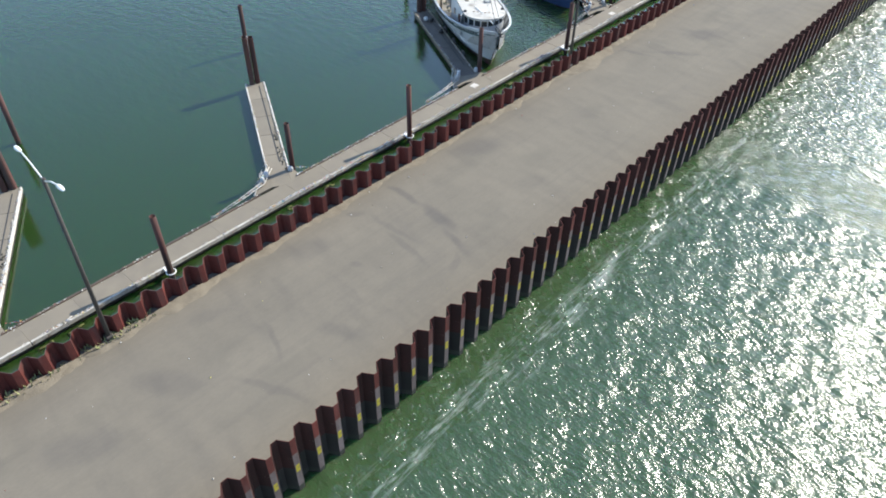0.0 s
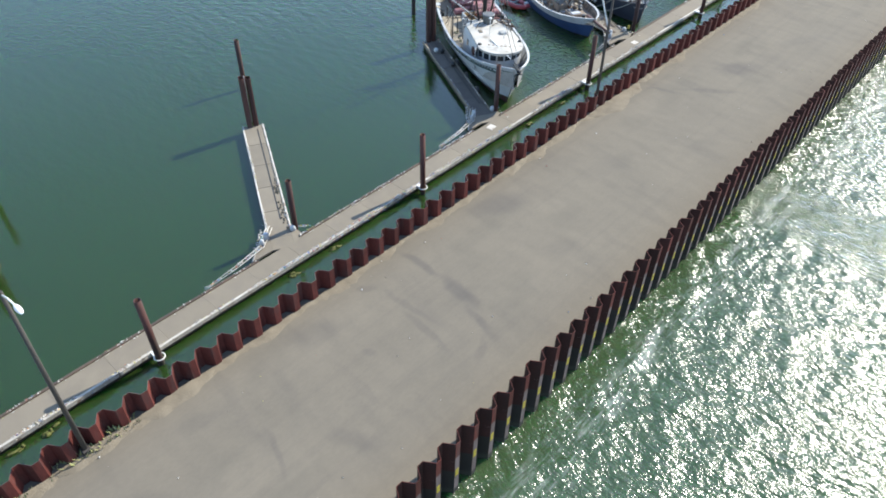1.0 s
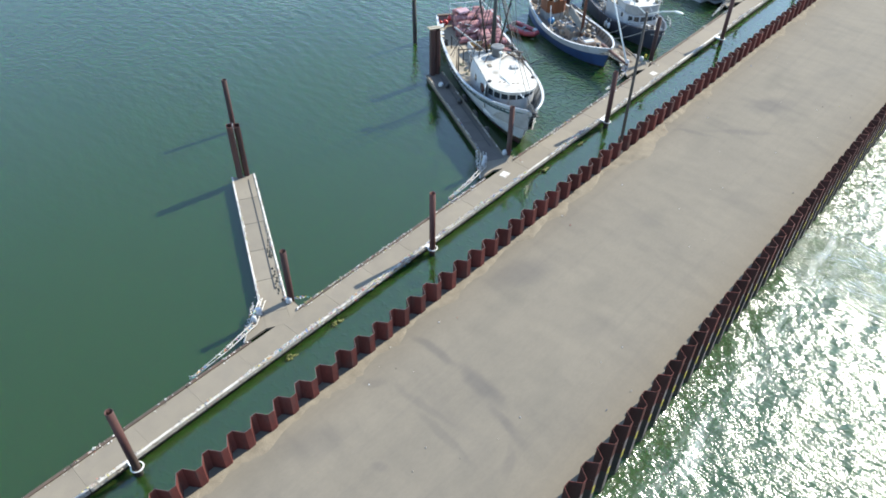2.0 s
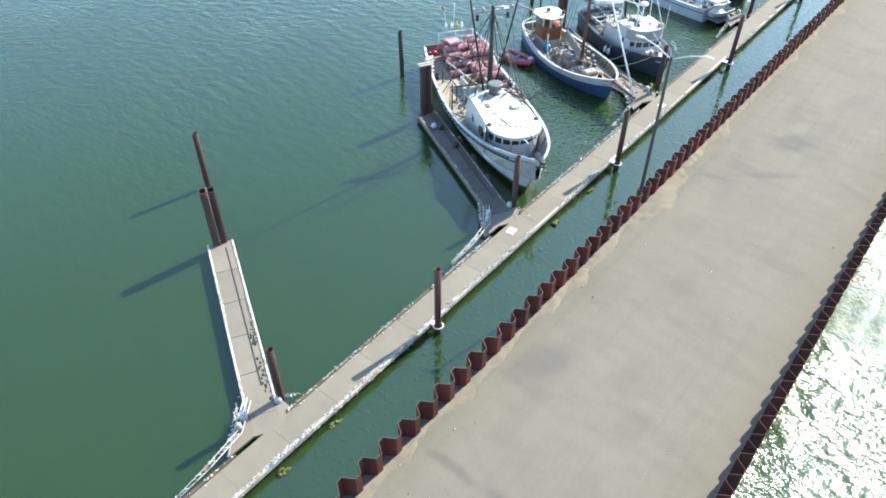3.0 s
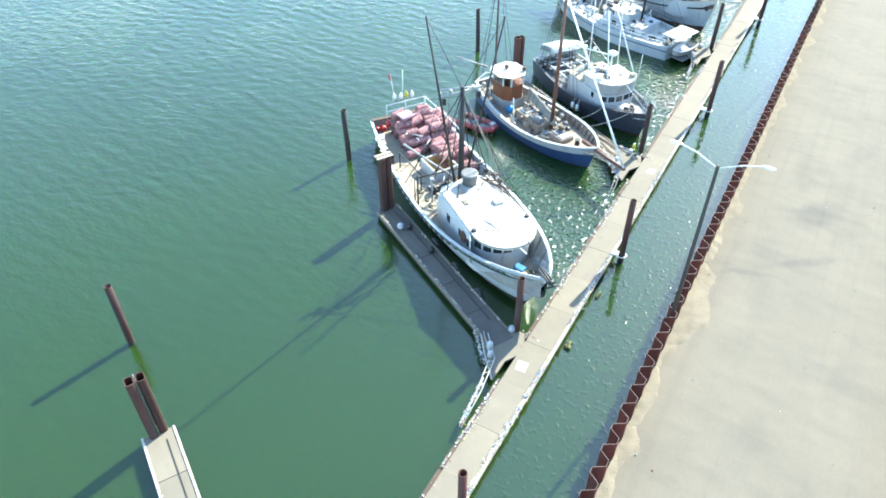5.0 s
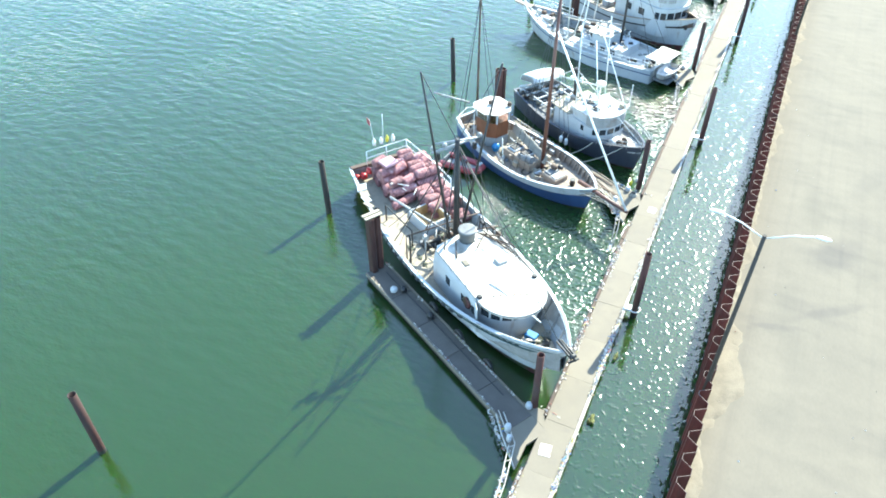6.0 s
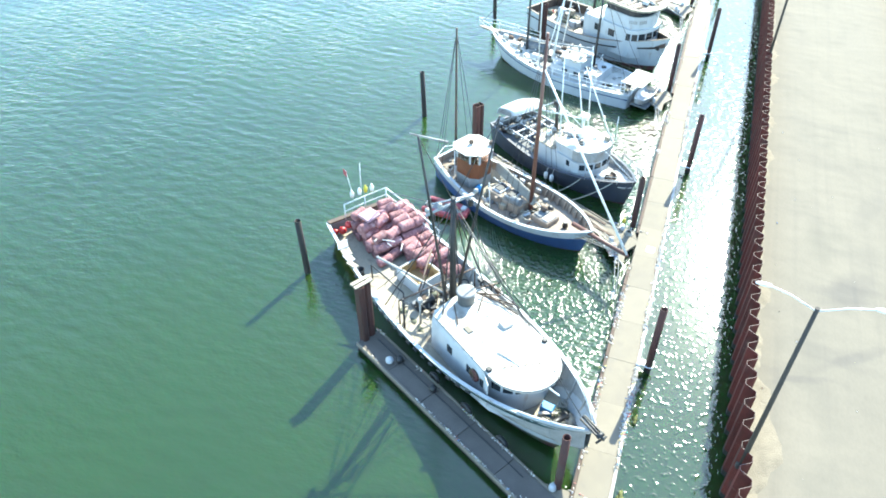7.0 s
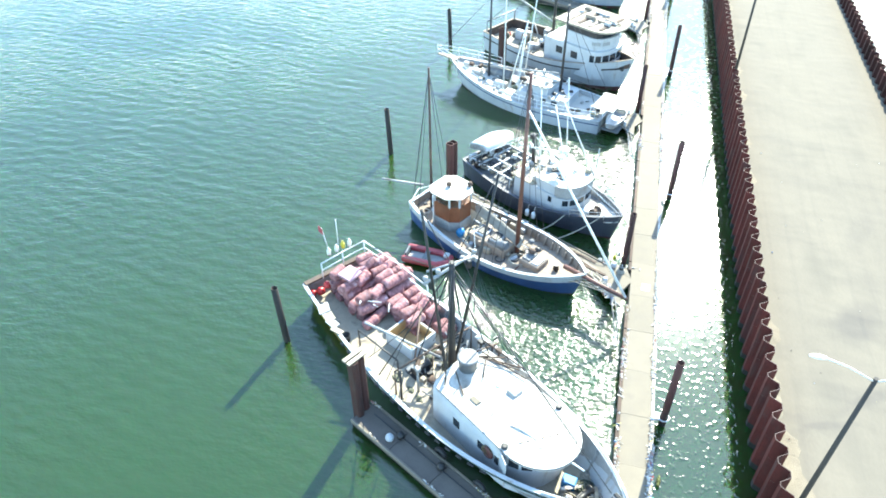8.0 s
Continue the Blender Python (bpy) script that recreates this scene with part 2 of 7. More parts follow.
def mark_deck(m):
    """Soft dark oil and tyre marks worn into the gravel."""
    N, K = m.node_tree.nodes, m.node_tree.links
    b = N["Principled BSDF"]
    col = b.inputs["Base Color"].links[0].from_socket
    co = N.new("ShaderNodeTexCoord")
    nz = N.new("ShaderNodeTexNoise")
    nz.inputs["Scale"].default_value, nz.inputs["Detail"].default_value = 0.9, 4
    K.new(co.outputs["Object"], nz.inputs["Vector"])
    warp = N.new("ShaderNodeVectorMath")
    warp.operation = "MULTIPLY_ADD"
    warp.inputs[1].default_value = (0.7, 0.7, 0)
    K.new(nz.outputs["Color"], warp.inputs[0])
    K.new(co.outputs["Object"], warp.inputs[2])
    total = None
    for x, y, rx, ry, turned, strength in DECK_MARKS:
        place = N.new("ShaderNodeMapping")
        place.inputs["Location"].default_value = (-x - 0.35, -y - 0.35, 0)
        K.new(warp.outputs[0], place.inputs["Vector"])
        mp = N.new("ShaderNodeMapping")
        mp.vector_type = "TEXTURE"
        mp.inputs["Rotation"].default_value = (0, 0, radians(turned))
        mp.inputs["Scale"].default_value = (rx, ry, 1)
        K.new(place.outputs[0], mp.inputs["Vector"])
        flat = N.new("ShaderNodeVectorMath")
        flat.operation = "MULTIPLY"
        flat.inputs[1].default_value = (1, 1, 0)
        K.new(mp.outputs[0], flat.inputs[0])
        ln = N.new("ShaderNodeVectorMath")
        ln.operation = "LENGTH"
        K.new(flat.outputs[0], ln.inputs[0])
        r = N.new("ShaderNodeMapRange")
        r.inputs["From Min"].default_value, r.inputs["From Max"].default_value = 0.35, 1.3
        r.interpolation_type = "SMOOTHSTEP"
        r.inputs["To Min"].default_value, r.inputs["To Max"].default_value = strength, 0.0
        K.new(ln.outputs["Value"], r.inputs["Value"])
        if total is None:
            total = r.outputs[0]
        else:
            mx = N.new("ShaderNodeMath")
            mx.operation = "MAXIMUM"
            K.new(total, mx.inputs[0])
            K.new(r.outputs[0], mx.inputs[1])
            total = mx.outputs[0]
    # long damp drag marks that cross the jetty aslant
    turn = N.new("ShaderNodeMapping")
    turn.inputs["Rotation"].default_value = (0, 0, radians(8))
    K.new(warp.outputs[0], turn.inputs["Vector"])
    drawn = N.new("ShaderNodeMapping")
    drawn.inputs["Scale"].default_value = (0.22, 0.85, 1)
    K.new(turn.outputs[0], drawn.inputs["Vector"])
    drag = N.new("ShaderNodeTexNoise")
    drag.inputs["Scale"].default_value, drag.inputs["Detail"].default_value = 0.95, 3
    K.new(drawn.outputs[0], drag.inputs["Vector"])
    dr = N.new("ShaderNodeMapRange")
    dr.interpolation_type = "SMOOTHSTEP"
    dr.inputs["From Min"].default_value, dr.inputs["From Max"].default_value = 0.50, 0.70
    dr.inputs["To Max"].default_value = 0.20
    K.new(drag.outputs["Fac"], dr.inputs["Value"])
    where = N.new("ShaderNodeTexNoise")
    where.inputs["Scale"].default_value, where.inputs["Detail"].default_value = 0.11, 2
    K.new(co.outputs["Object"], where.inputs["Vector"])
    wr = N.new("ShaderNodeMapRange")
    wr.inputs["From Min"].default_value, wr.inputs["From Max"].default_value = 0.34, 0.54
    K.new(where.outputs["Fac"], wr.inputs["Value"])
    dm = N.new("ShaderNodeMath")
    dm.operation = "MULTIPLY"
    K.new(dr.outputs[0], dm.inputs[0])
    K.new(wr.outputs[0], dm.inputs[1])
    # faint wheel tracks that run along the jetty
    lane = N.new("ShaderNodeMapping")
    lane.inputs["Scale"].default_value = (1.5, 0.028, 1)
    K.new(co.outputs["Object"], lane.inputs["Vector"])
    track = N.new("ShaderNodeTexNoise")
    track.inputs["Scale"].default_value, track.inputs["Detail"].default_value = 1.5, 3
    K.new(lane.outputs[0], track.inputs["Vector"])
    tr = N.new("ShaderNodeMapRange")
    tr.inputs["From Min"].default_value, tr.inputs["From Max"].default_value = 0.5, 0.75
    tr.inputs["To Max"].default_value = 0.17
    K.new(track.outputs["Fac"], tr.inputs["Value"])
    for extra in (dm.outputs[0], tr.outputs[0]):
        sums = N.new("ShaderNodeMath")
        sums.operation = "ADD"
        sums.use_clamp = True
        K.new(total, sums.inputs[0])
        K.new(extra, sums.inputs[1])
        total = sums.outputs[0]
    mix = N.new("ShaderNodeMix")
    mix.data_type = "RGBA"
    mix.inputs["B"].default_value = (0.088, 0.080, 0.072, 1)
    K.new(total, mix.inputs["Factor"])
    K.new(col, mix.inputs["A"])
    K.new(mix.outputs["Result"], b.inputs["Base Color"])


mark_deck(M_DECK)
M_SAND = mat("pale_sand", (0.200, 0.169, 0.124), 0.95, dark=(0.130, 0.110, 0.082), scale=1.6, fine=18, bump=0.6, bump_dist=0.04, spec=0.2)
M_RUST = mat("rusty_sheet_steel", (0.118, 0.029, 0.023), 0.8, dark=(0.048, 0.014, 0.012), scale=1.4, fine=14, stain=(0.075, 0.034, 0.03), stain_at=(0.52, 0.68), stain_scale=2.2, stretch=(1, 1, 0.25), random_amt=0.15, bump=0.3, spec=0.2)
# for the sea wall: light on flanges, shade in recesses, put into the colour
M_RUSTLOW = mat("tide_worn_lit_steel", (0.124, 0.0961, 0.0961), 0.8, dark=(0.0682, 0.0465, 0.0434), scale=2, fine=16, stretch=(1, 1, 0.3), random_amt=0.1)
M_WETSHADE = mat("wet_shaded_steel", (0.020, 0.016, 0.016), 0.7, dark=(0.010, 0.009, 0.009), scale=2, fine=16, stretch=(1, 1, 0.3), random_amt=0.2, spec=0.3)
M_SHADERUST = mat("shaded_rust_steel", (0.050, 0.017, 0.015), 0.8, dark=(0.022, 0.010, 0.009), scale=1.6, fine=16, stretch=(1, 1, 0.25), random_amt=0.2, spec=0.2)
M_WEEDY = mat("weedy_steel", (0.021, 0.0224, 0.0154), 0.85, scale=3, fine=20, bump=0.6, bump_dist=0.03)
# paler top edge: the sun's glint on the steel put into its colour
M_GLINTEDGE = mat("glint_steel_edge", (0.105, 0.078, 0.07), 0.7, dark=(0.06, 0.036, 0.03), scale=6, random_amt=0.2)
M_PILE = mat("rusty_pipe", (0.078, 0.030, 0.024), 0.75, dark=(0.030, 0.017, 0.015), scale=1.3, fine=16, stain=(0.05, 0.037, 0.032), stretch=(1, 1, 0.3), random_amt=0.3, spec=0.3)
M_DARKPILE = mat("dark_weathered_pipe", (0.034, 0.026, 0.022), 0.75, dark=(0.016, 0.015, 0.013), scale=1.3, fine=16, stain=(0.05, 0.03, 0.024), stretch=(1, 1, 0.3), spec=0.3)
M_YELLOW = mat("yellow_paint", (0.358, 0.28, 0.0195), 0.7, stain=(0.13, 0.0975, 0.039), stain_at=(0.55, 0.65), stain_scale=5)
M_DOCK = mat("weathered_dock_board", (0.176, 0.152, 0.115), 0.9, dark=(0.138, 0.119, 0.092), scale=0.8, fine=22, stain=(0.14, 0.122, 0.098), stain_at=(0.58, 0.75), random_amt=0.06)
M_DOCKDK = mat("shaded_dock_board", (0.122, 0.104, 0.0899), 0.9, scale=0.9, fine=20, random_amt=0.08)
M_TIMBER = mat("creosoted_timber", (0.104, 0.0683, 0.0488), 0.9, dark=(0.0455, 0.0325, 0.026), scale=1.5, fine=14, random_amt=0.12)
M_PALERAIL = mat("bleached_timber", (0.496, 0.48, 0.44), 0.9, dark=(0.336, 0.312, 0.272), scale=2.2, fine=14, stain=(0.2, 0.152, 0.12), stain_at=(0.56, 0.68), stain_scale=3.5, random_amt=0.1)
M_FLOAT = mat("wet_float", (0.0245, 0.0224, 0.0182), 0.7, scale=2, fine=15, bump=0.5, bump_dist=0.02)
M_WHITE = mat("white_boat_paint", (0.42, 0.435, 0.445), 0.5, dark=(0.335, 0.35, 0.36), scale=1.2, fine=20, stain=(0.25, 0.21, 0.175), stain_at=(0.60, 0.82), stain_scale=2.5, stretch=(1, 1, 0.4))
M_WHITEROOF = mat("white_roof_paint", (0.44, 0.425, 0.39), 0.65, dark=(0.34, 0.325, 0.29), scale=1.0, fine=14, stain=(0.17, 0.145, 0.115), stain_at=(0.57, 0.75), stain_scale=0.9)
M_WHITEHULL = mat("white_hull_paint", (0.42, 0.445, 0.465), 0.45, dark=(0.33, 0.35, 0.37), scale=0.8, fine=9, stain=(0.26, 0.225, 0.19), stain_at=(0.60, 0.8), stain_scale=1.6, stretch=(1.2, 1.2, 0.25))
M_BLUEHULL = mat("blue_hull_paint", (0.0315, 0.07, 0.168), 0.5, dark=(0.021, 0.0455, 0.112), scale=1, fine=12, stain=(0.105, 0.119, 0.14), stain_at=(0.62, 0.8), stretch=(1, 1, 0.3))
M_NAVY = mat("navy_hull_paint", (0.048, 0.054, 0.074), 0.5, dark=(0.031, 0.035, 0.046), scale=1, fine=12, stain=(0.098, 0.091, 0.091), stain_at=(0.6, 0.8), stretch=(1, 1, 0.3))
M_BLACK = mat("black_paint", (0.0154, 0.0154, 0.0168), 0.5, scale=2, fine=20, stain=(0.07, 0.042, 0.028), stain_at=(0.6, 0.75))
M_GREENLINE = mat("green_trim_paint", (0.024, 0.072, 0.072), 0.5)
M_BOOT = mat("antifouling", (0.077, 0.021, 0.0175), 0.7, scale=2, stain=(0.042, 0.056, 0.021), stain_at=(0.45, 0.6))
M_TAN = mat("worn_deck_paint", (0.331, 0.288, 0.216), 0.8, dark=(0.216, 0.187, 0.144), scale=1.2, fine=14, stain=(0.144, 0.115, 0.0864), stain_at=(0.56, 0.7))
M_TEAK = mat("weathered_planking", (0.29, 0.235, 0.185), 0.85, dark=(0.17, 0.132, 0.102), scale=1.5, fine=18, stretch=(0.3, 2.5, 1))
M_GREYDECK = mat("grey_deck_paint", (0.158, 0.166, 0.173), 0.8, scale=1.5, fine=18, stain=(0.259, 0.23, 0.202), stain_at=(0.58, 0.7))
M_GREY = mat("grey_paint", (0.3, 0.3, 0.292), 0.6, scale=2, fine=16, stain=(0.188, 0.15, 0.128), stain_at=(0.6, 0.75))
M_GALV = mat("galvanised_steel", (0.30, 0.315, 0.335), 0.5, metal=0.3, dark=(0.2, 0.21, 0.22), scale=4, fine=30)
M_DRUM = mat("dull_grey_steel", (0.13, 0.14, 0.15), 0.55, dark=(0.08, 0.085, 0.09), scale=3, fine=20)
M_LAMPPOLE = mat("lamp_pole_steel", (0.045, 0.038, 0.033), 0.8, scale=3, fine=20)
M_ORANGE = mat("varnished_wood", (0.18, 0.058, 0.024), 0.4, dark=(0.10, 0.034, 0.015), scale=3, fine=24, stretch=(1, 1, 0.3))
M_MAST = mat("brown_spar", (0.14, 0.0595, 0.042), 0.5, dark=(0.084, 0.035, 0.0245), scale=2, fine=20, stretch=(1, 1, 0.2))
M_POT = mat("pink_pot_netting", (0.36, 0.185, 0.185), 0.85, dark=(0.13, 0.042, 0.044), scale=5, fine=34, bump=0.9, bump_dist=0.03, stain=(0.46, 0.33, 0.33), stain_at=(0.58, 0.75), stain_scale=2.0, random_amt=0.35)
M_PINKPAD = mat("faded_pink_sheet", (0.385, 0.238, 0.266), 0.8, scale=3)
M_RED = mat("red_plastic", (0.44, 0.024, 0.024), 0.4, dark=(0.32, 0.016, 0.016))
M_RAFT = mat("faded_red_tube", (0.315, 0.0525, 0.0638), 0.55, dark=(0.225, 0.0375, 0.045), scale=3)
M_BLUE = mat("blue_plastic", (0.016, 0.184, 0.4), 0.45)
M_YPLASTIC = mat("yellow_plastic", (0.56, 0.48, 0.048), 0.5)
M_GLASS = mat("dark_window_glass", (0.02, 0.025, 0.03), 0.08, dark=(0.015, 0.02, 0.025))
M_CLEAR = mat("clear_window_glass", (0.9, 0.93, 0.92), 0.03)
M_CLEAR.node_tree.nodes["Principled BSDF"].inputs["Transmission Weight"].default_value = 1.0
M_SAIL = mat("sun_bleached_canvas", (0.25, 0.232, 0.20), 0.9, dark=(0.16, 0.147, 0.125), scale=2, fine=12, stretch=(0.5, 2, 1))
M_ROPE = mat("pale_rope", (0.375, 0.345, 0.285), 0.9)
M_CABLE = mat("dark_cable", (0.032, 0.032, 0.0336), 0.6)
M_WHITEPIPE = mat("white_pipe", (0.76, 0.76, 0.741), 0.45)
M_TANBOX = mat("tan_liner", (0.413, 0.3, 0.15), 0.8, scale=2, stain=(0.225, 0.15, 0.075))
M_NET = mat("tangled_net", (0.14, 0.147, 0.105), 0.95, dark=(0.056, 0.063, 0.042), scale=6, fine=40, bump=1.0, bump_dist=0.05)
M_WEED = mat("dry_weeds", (0.273, 0.26, 0.13), 0.9, dark=(0.13, 0.156, 0.052), scale=8)
M_ALGAE = mat("yellow_green_weed", (0.105, 0.112, 0.022), 0.8, dark=(0.045, 0.056, 0.013), scale=6, bump=0.8, bump_dist=0.03)
M_CRUST = island_material("edge_crust", [(0.50, 0.48, 0.44), (0.40, 0.375, 0.33), (0.55, 0.53, 0.49), (0.22, 0.19, 0.155), (0.46, 0.44, 0.39), (0.13, 0.11, 0.09),
                                         (0.52, 0.50, 0.46), (0.34, 0.31, 0.27), (0.44, 0.42, 0.38), (0.30, 0.27, 0.22), (0.50, 0.48, 0.45), (0.38, 0.36, 0.32),
                                         (0.18, 0.155, 0.13), (0.48, 0.46, 0.42), (0.12, 0.19, 0.30), (0.42, 0.40, 0.36), (0.30, 0.11, 0.085), (0.36, 0.33, 0.11)])


M_PLASTICBITS = island_material("plastic_bits", [(0.05, 0.13, 0.34), (0.34, 0.05, 0.04), (0.42, 0.34, 0.04), (0.06, 0.24, 0.20), (0.5, 0.5, 0.48), (0.10, 0.10, 0.16), (0.45, 0.22, 0.06), (0.10, 0.22, 0.36)], 0.5)


# ---- mesh helpers ----
def box(bm, x0, x1, y0, y1, z0, z1, bev=0.0, mi=0, m=None):
    r = bmesh.ops.create_cube(bm, size=1.0)
    vs = r["verts"]
    bmesh.ops.transform(bm, verts=vs, matrix=Matrix.Translation(((x0 + x1) / 2, (y0 + y1) / 2, (z0 + z1) / 2)) @ Matrix.Diagonal((x1 - x0, y1 - y0, z1 - z0, 1)))
    if bev:
        es = {e for v in vs for e in v.link_edges}
        out = bmesh.ops.bevel(bm, geom=list(es), offset=bev, segments=1, affect="EDGES")
        vs = list({v for f in out["faces"] for v in f.verts} | {v for v in vs if v.is_valid})
    for f in {f for v in vs for f in v.link_faces}:
        f.material_index = mi
    if m is not None:
        bmesh.ops.transform(bm, verts=vs, matrix=m)
    return vs


def tube(bm, p, q, r, r2=None, n=8, mi=0):
    p, q = Vector(p), Vector(q)
    r2 = r if r2 is None else r2
    d = (q - p).normalized()
    a = d.orthogonal().normalized()
    b = d.cross(a)
    rings = []
    for c, rad in ((p, r), (q, r2)):
        rings.append([bm.verts.new(c + rad * (math.cos(2 * math.pi * i / n) * a + math.sin(2 * math.pi * i / n) * b)) for i in range(n)])
    fs = [bm.faces.new((rings[0][i], rings[0][(i + 1) % n], rings[1][(i + 1) % n], rings[1][i])) for i in range(n)]
    fs += [bm.faces.new(rings[0][::-1]), bm.faces.new(rings[1])]
    for f in fs:
        f.material_index, f.smooth = mi, len(f.verts) == 4
    return rings


def polyline(bm, pts, r, n=6, mi=0):
    """One bent pipe through the points."""
    pts = [Vector(p) for p in pts]
    rings = []
    for i, p in enumerate(pts):
        t = (pts[min(i + 1, len(pts) - 1)] - pts[max(i - 1, 0)]).normalized()
        ref = Vector((0, 0, 1)) if abs(t.z) < 0.9 else Vector((1, 0, 0))
        if i:
            ref = last
        u = (ref - t * ref.dot(t)).normalized()
        last, v = u, t.cross(u)
        rings.append([p + (u * math.cos(a) + v * math.sin(a)) * r for a in (2 * math.pi * j / n for j in range(n))])
    loft(bm, rings, cap0=True, cap1=True, mi=mi)


def sagging(p, q, sag, n=8):
    p, q = Vector(p), Vector(q)
    return [p.lerp(q, i / n) - Vector((0, 0, sag * 4 * (i / n) * (1 - i / n))) for i in range(n + 1)]


def loft(bm, rings, closed=True, cap0=False, cap1=False, mi=0, smooth=True):
    vr = [[bm.verts.new(p) for p in r] for r in rings]
    n = len(vr[0])
    for a, b in zip(vr, vr[1:]):
        for i in range(n if closed else n - 1):
            f = bm.faces.new((a[i], a[(i + 1) % n], b[(i + 1) % n], b[i]))
            f.material_index, f.smooth = mi, smooth
    if cap0:
        bm.faces.new(vr[0][::-1]).material_index = mi
    if cap1:
        bm.faces.new(vr[-1]).material_index = mi
    return vr


def lathe(bm, profile, at=(0, 0, 0), n=16, mi=0, cap0=True, cap1=True, m=None):
    rings = [[Vector((at[0] + r * math.cos(2 * math.pi * i / n), at[1] + r * math.sin(2 * math.pi * i / n), at[2] + z)) for i in range(n)] for r, z in profile]
    if m is not None:
        rings = [[m @ p for p in r] for r in rings]
    return loft(bm, rings, cap0=cap0, cap1=cap1, mi=mi)


def ring(bm, at, R, r, n=18, k=6, m=None, mi=0):
    rows = []
    for i in range(n + 1):
        a = 2 * math.pi * i / n
        c = [Vector(((R + r * math.cos(b)) * math.cos(a), (R + r * math.cos(b)) * math.sin(a), r * math.sin(b))) for b in (2 * math.pi * j / k for j in range(k))]
        rows.append([(m @ p if m is not None else p) + Vector(at) for p in c])
    loft(bm, rows, mi=mi)


def plate(bm, outline, z0, z1, mi=0, top_bev=0.0):
    """A flat slab over an outline of (x, y), with z as numbers or as functions of x, y."""
    lo = [bm.verts.new((x, y, z0(x, y) if callable(z0) else z0)) for x, y in outline]
    hi = [bm.verts.new((x, y, z1(x, y) if callable(z1) else z1)) for x, y in outline]
    n = len(outline)
    fs = [bm.faces.new(lo[::-1]), bm.faces.new(hi)]
    fs += [bm.faces.new((lo[i], lo[(i + 1) % n], hi[(i + 1) % n], hi[i])) for i in range(n)]
    for f in fs:
        f.material_index = mi


def blob(bm, at, size, n=10, rough=0.25, mi=0, seed=0.0):
    r = bmesh.ops.create_icosphere(bm, subdivisions=2, radius=1.0)
    for v in r["verts"]:
        k = 1 + rough * noise.noise(v.co * 1.7 + Vector((seed, seed * 2, 0)))
        v.co = Vector((v.co.x * size[0] * k, v.co.y * size[1] * k, v.co.z * size[2] * k)) + Vector(at)
    for f in {f for v in r["verts"] for f in v.link_faces}:
        f.material_index, f.smooth = mi, True


def finish(name, bm, material):
    bmesh.ops.recalc_face_normals(bm, faces=bm.faces)
    me = bpy.data.meshes.new(name)
    bm.to_mesh(me)
    bm.free()
    for m in (material if isinstance(material, (list, tuple)) else [material]):
        me.materials.append(m)
    return new(name, me)


def part(name, bm, material, parent, label=""):
    ob = finish(name, bm, material)
    ob.parent = parent
    if label:
        ob["label"] = label
    return ob


def thing(name, at, rz, label, category, group="", kind=""):
    ob = new(name)
    ob.empty_display_size = 0.3
    ob.matrix_world = pose(at[0], at[1], at[2], 0, 0, rz)
    return tagged(ob, label, category, group, kind)


def BM():
    return bmesh.new()


# ---- water: one sheet, finely divided where it is seen ----
def build_water():
    def axis(lo, hi, step, far):
        a = list(np.arange(lo, hi, step))
        s, up, dn = step, [hi], [lo]
        while up[-1] < far:
            s *= 1.5
            up.append(up[-1] + s)
            dn.append(dn[-1] - s)
        return np.array(dn[:0:-1] + a + up)
    xs, ys = axis(-70, 40, 0.2, 2500), axis(-9, 110, 0.2, 2500)
    X, Y = np.meshgrid(xs, ys, indexing="ij")
    rng = np.random.default_rng(5)
    Z = np.zeros_like(X)
    sea = np.clip((X - 4) / 4, 0, 1)
    n = 46
    for i in range(n):
        lam = 0.6 + 2.6 * (i / (n - 1)) ** 1.7
        patch = 0.62 + 0.38 * np.sin(X * rng.uniform(-0.16, 0.16) + Y * rng.uniform(-0.16, 0.16) + rng.uniform(0, 6.28))
        for mean, spread, slope, share, short in ((-4, 17, 0.0150, 1 - sea, 0.5), (-26, 60, 0.030, sea, 1.0)):
            k = 2 * math.pi / (lam if short == 1.0 else 0.62 + 0.95 * i / (n - 1))
            ang = math.radians(mean + rng.normal(0, spread))
            Z += share * patch * (slope / k) * np.sin(k * (-math.sin(ang) * X + math.cos(ang) * Y) + rng.uniform(0, 6.28))
    lee = np.clip((-8 - X) / 32, 0.12, 1) * np.clip(Y / 55, 0.3, 1)
    Z *= sea + (1 - sea) * lee * (1 - 0.9 * np.clip((X + 5.6) / 0.8, 0, 1))
    fade = np.clip((84 - np.abs(X)) / 14, 0, 1) * np.clip((125 - np.abs(Y)) / 22, 0, 1)
    Z *= fade
    nx, ny = X.shape
    co = np.stack([X, Y, Z], -1).reshape(-1, 3).astype(np.float32)
    idx = np.arange(nx * ny).reshape(nx, ny)
    quads = np.stack([idx[:-1, :-1], idx[1:, :-1], idx[1:, 1:], idx[:-1, 1:]], -1).reshape(-1, 4).astype(np.int32)
    me = bpy.data.meshes.new("water")
    me.vertices.add(len(co))
    me.vertices.foreach_set("co", co.ravel())
    me.loops.add(quads.size)
    me.loops.foreach_set("vertex_index", quads.ravel())
    me.polygons.add(len(quads))
    me.polygons.foreach_set("loop_start", np.arange(0, quads.size, 4, dtype=np.int32))
    me.polygons.foreach_set("use_smooth", np.ones(len(quads), dtype=bool))
    me.update()
    me.validate()
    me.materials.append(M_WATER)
    tagged(new("water", me), "green harbour water with wind ripples and sun glitter", "water", kind="structure")


build_water()

# ---- jetty ----
JX, JRZ, JW, DECK, TOP, PITCH = -0.475, -0.66, 12.0, 2.52, 3.8, 1.17
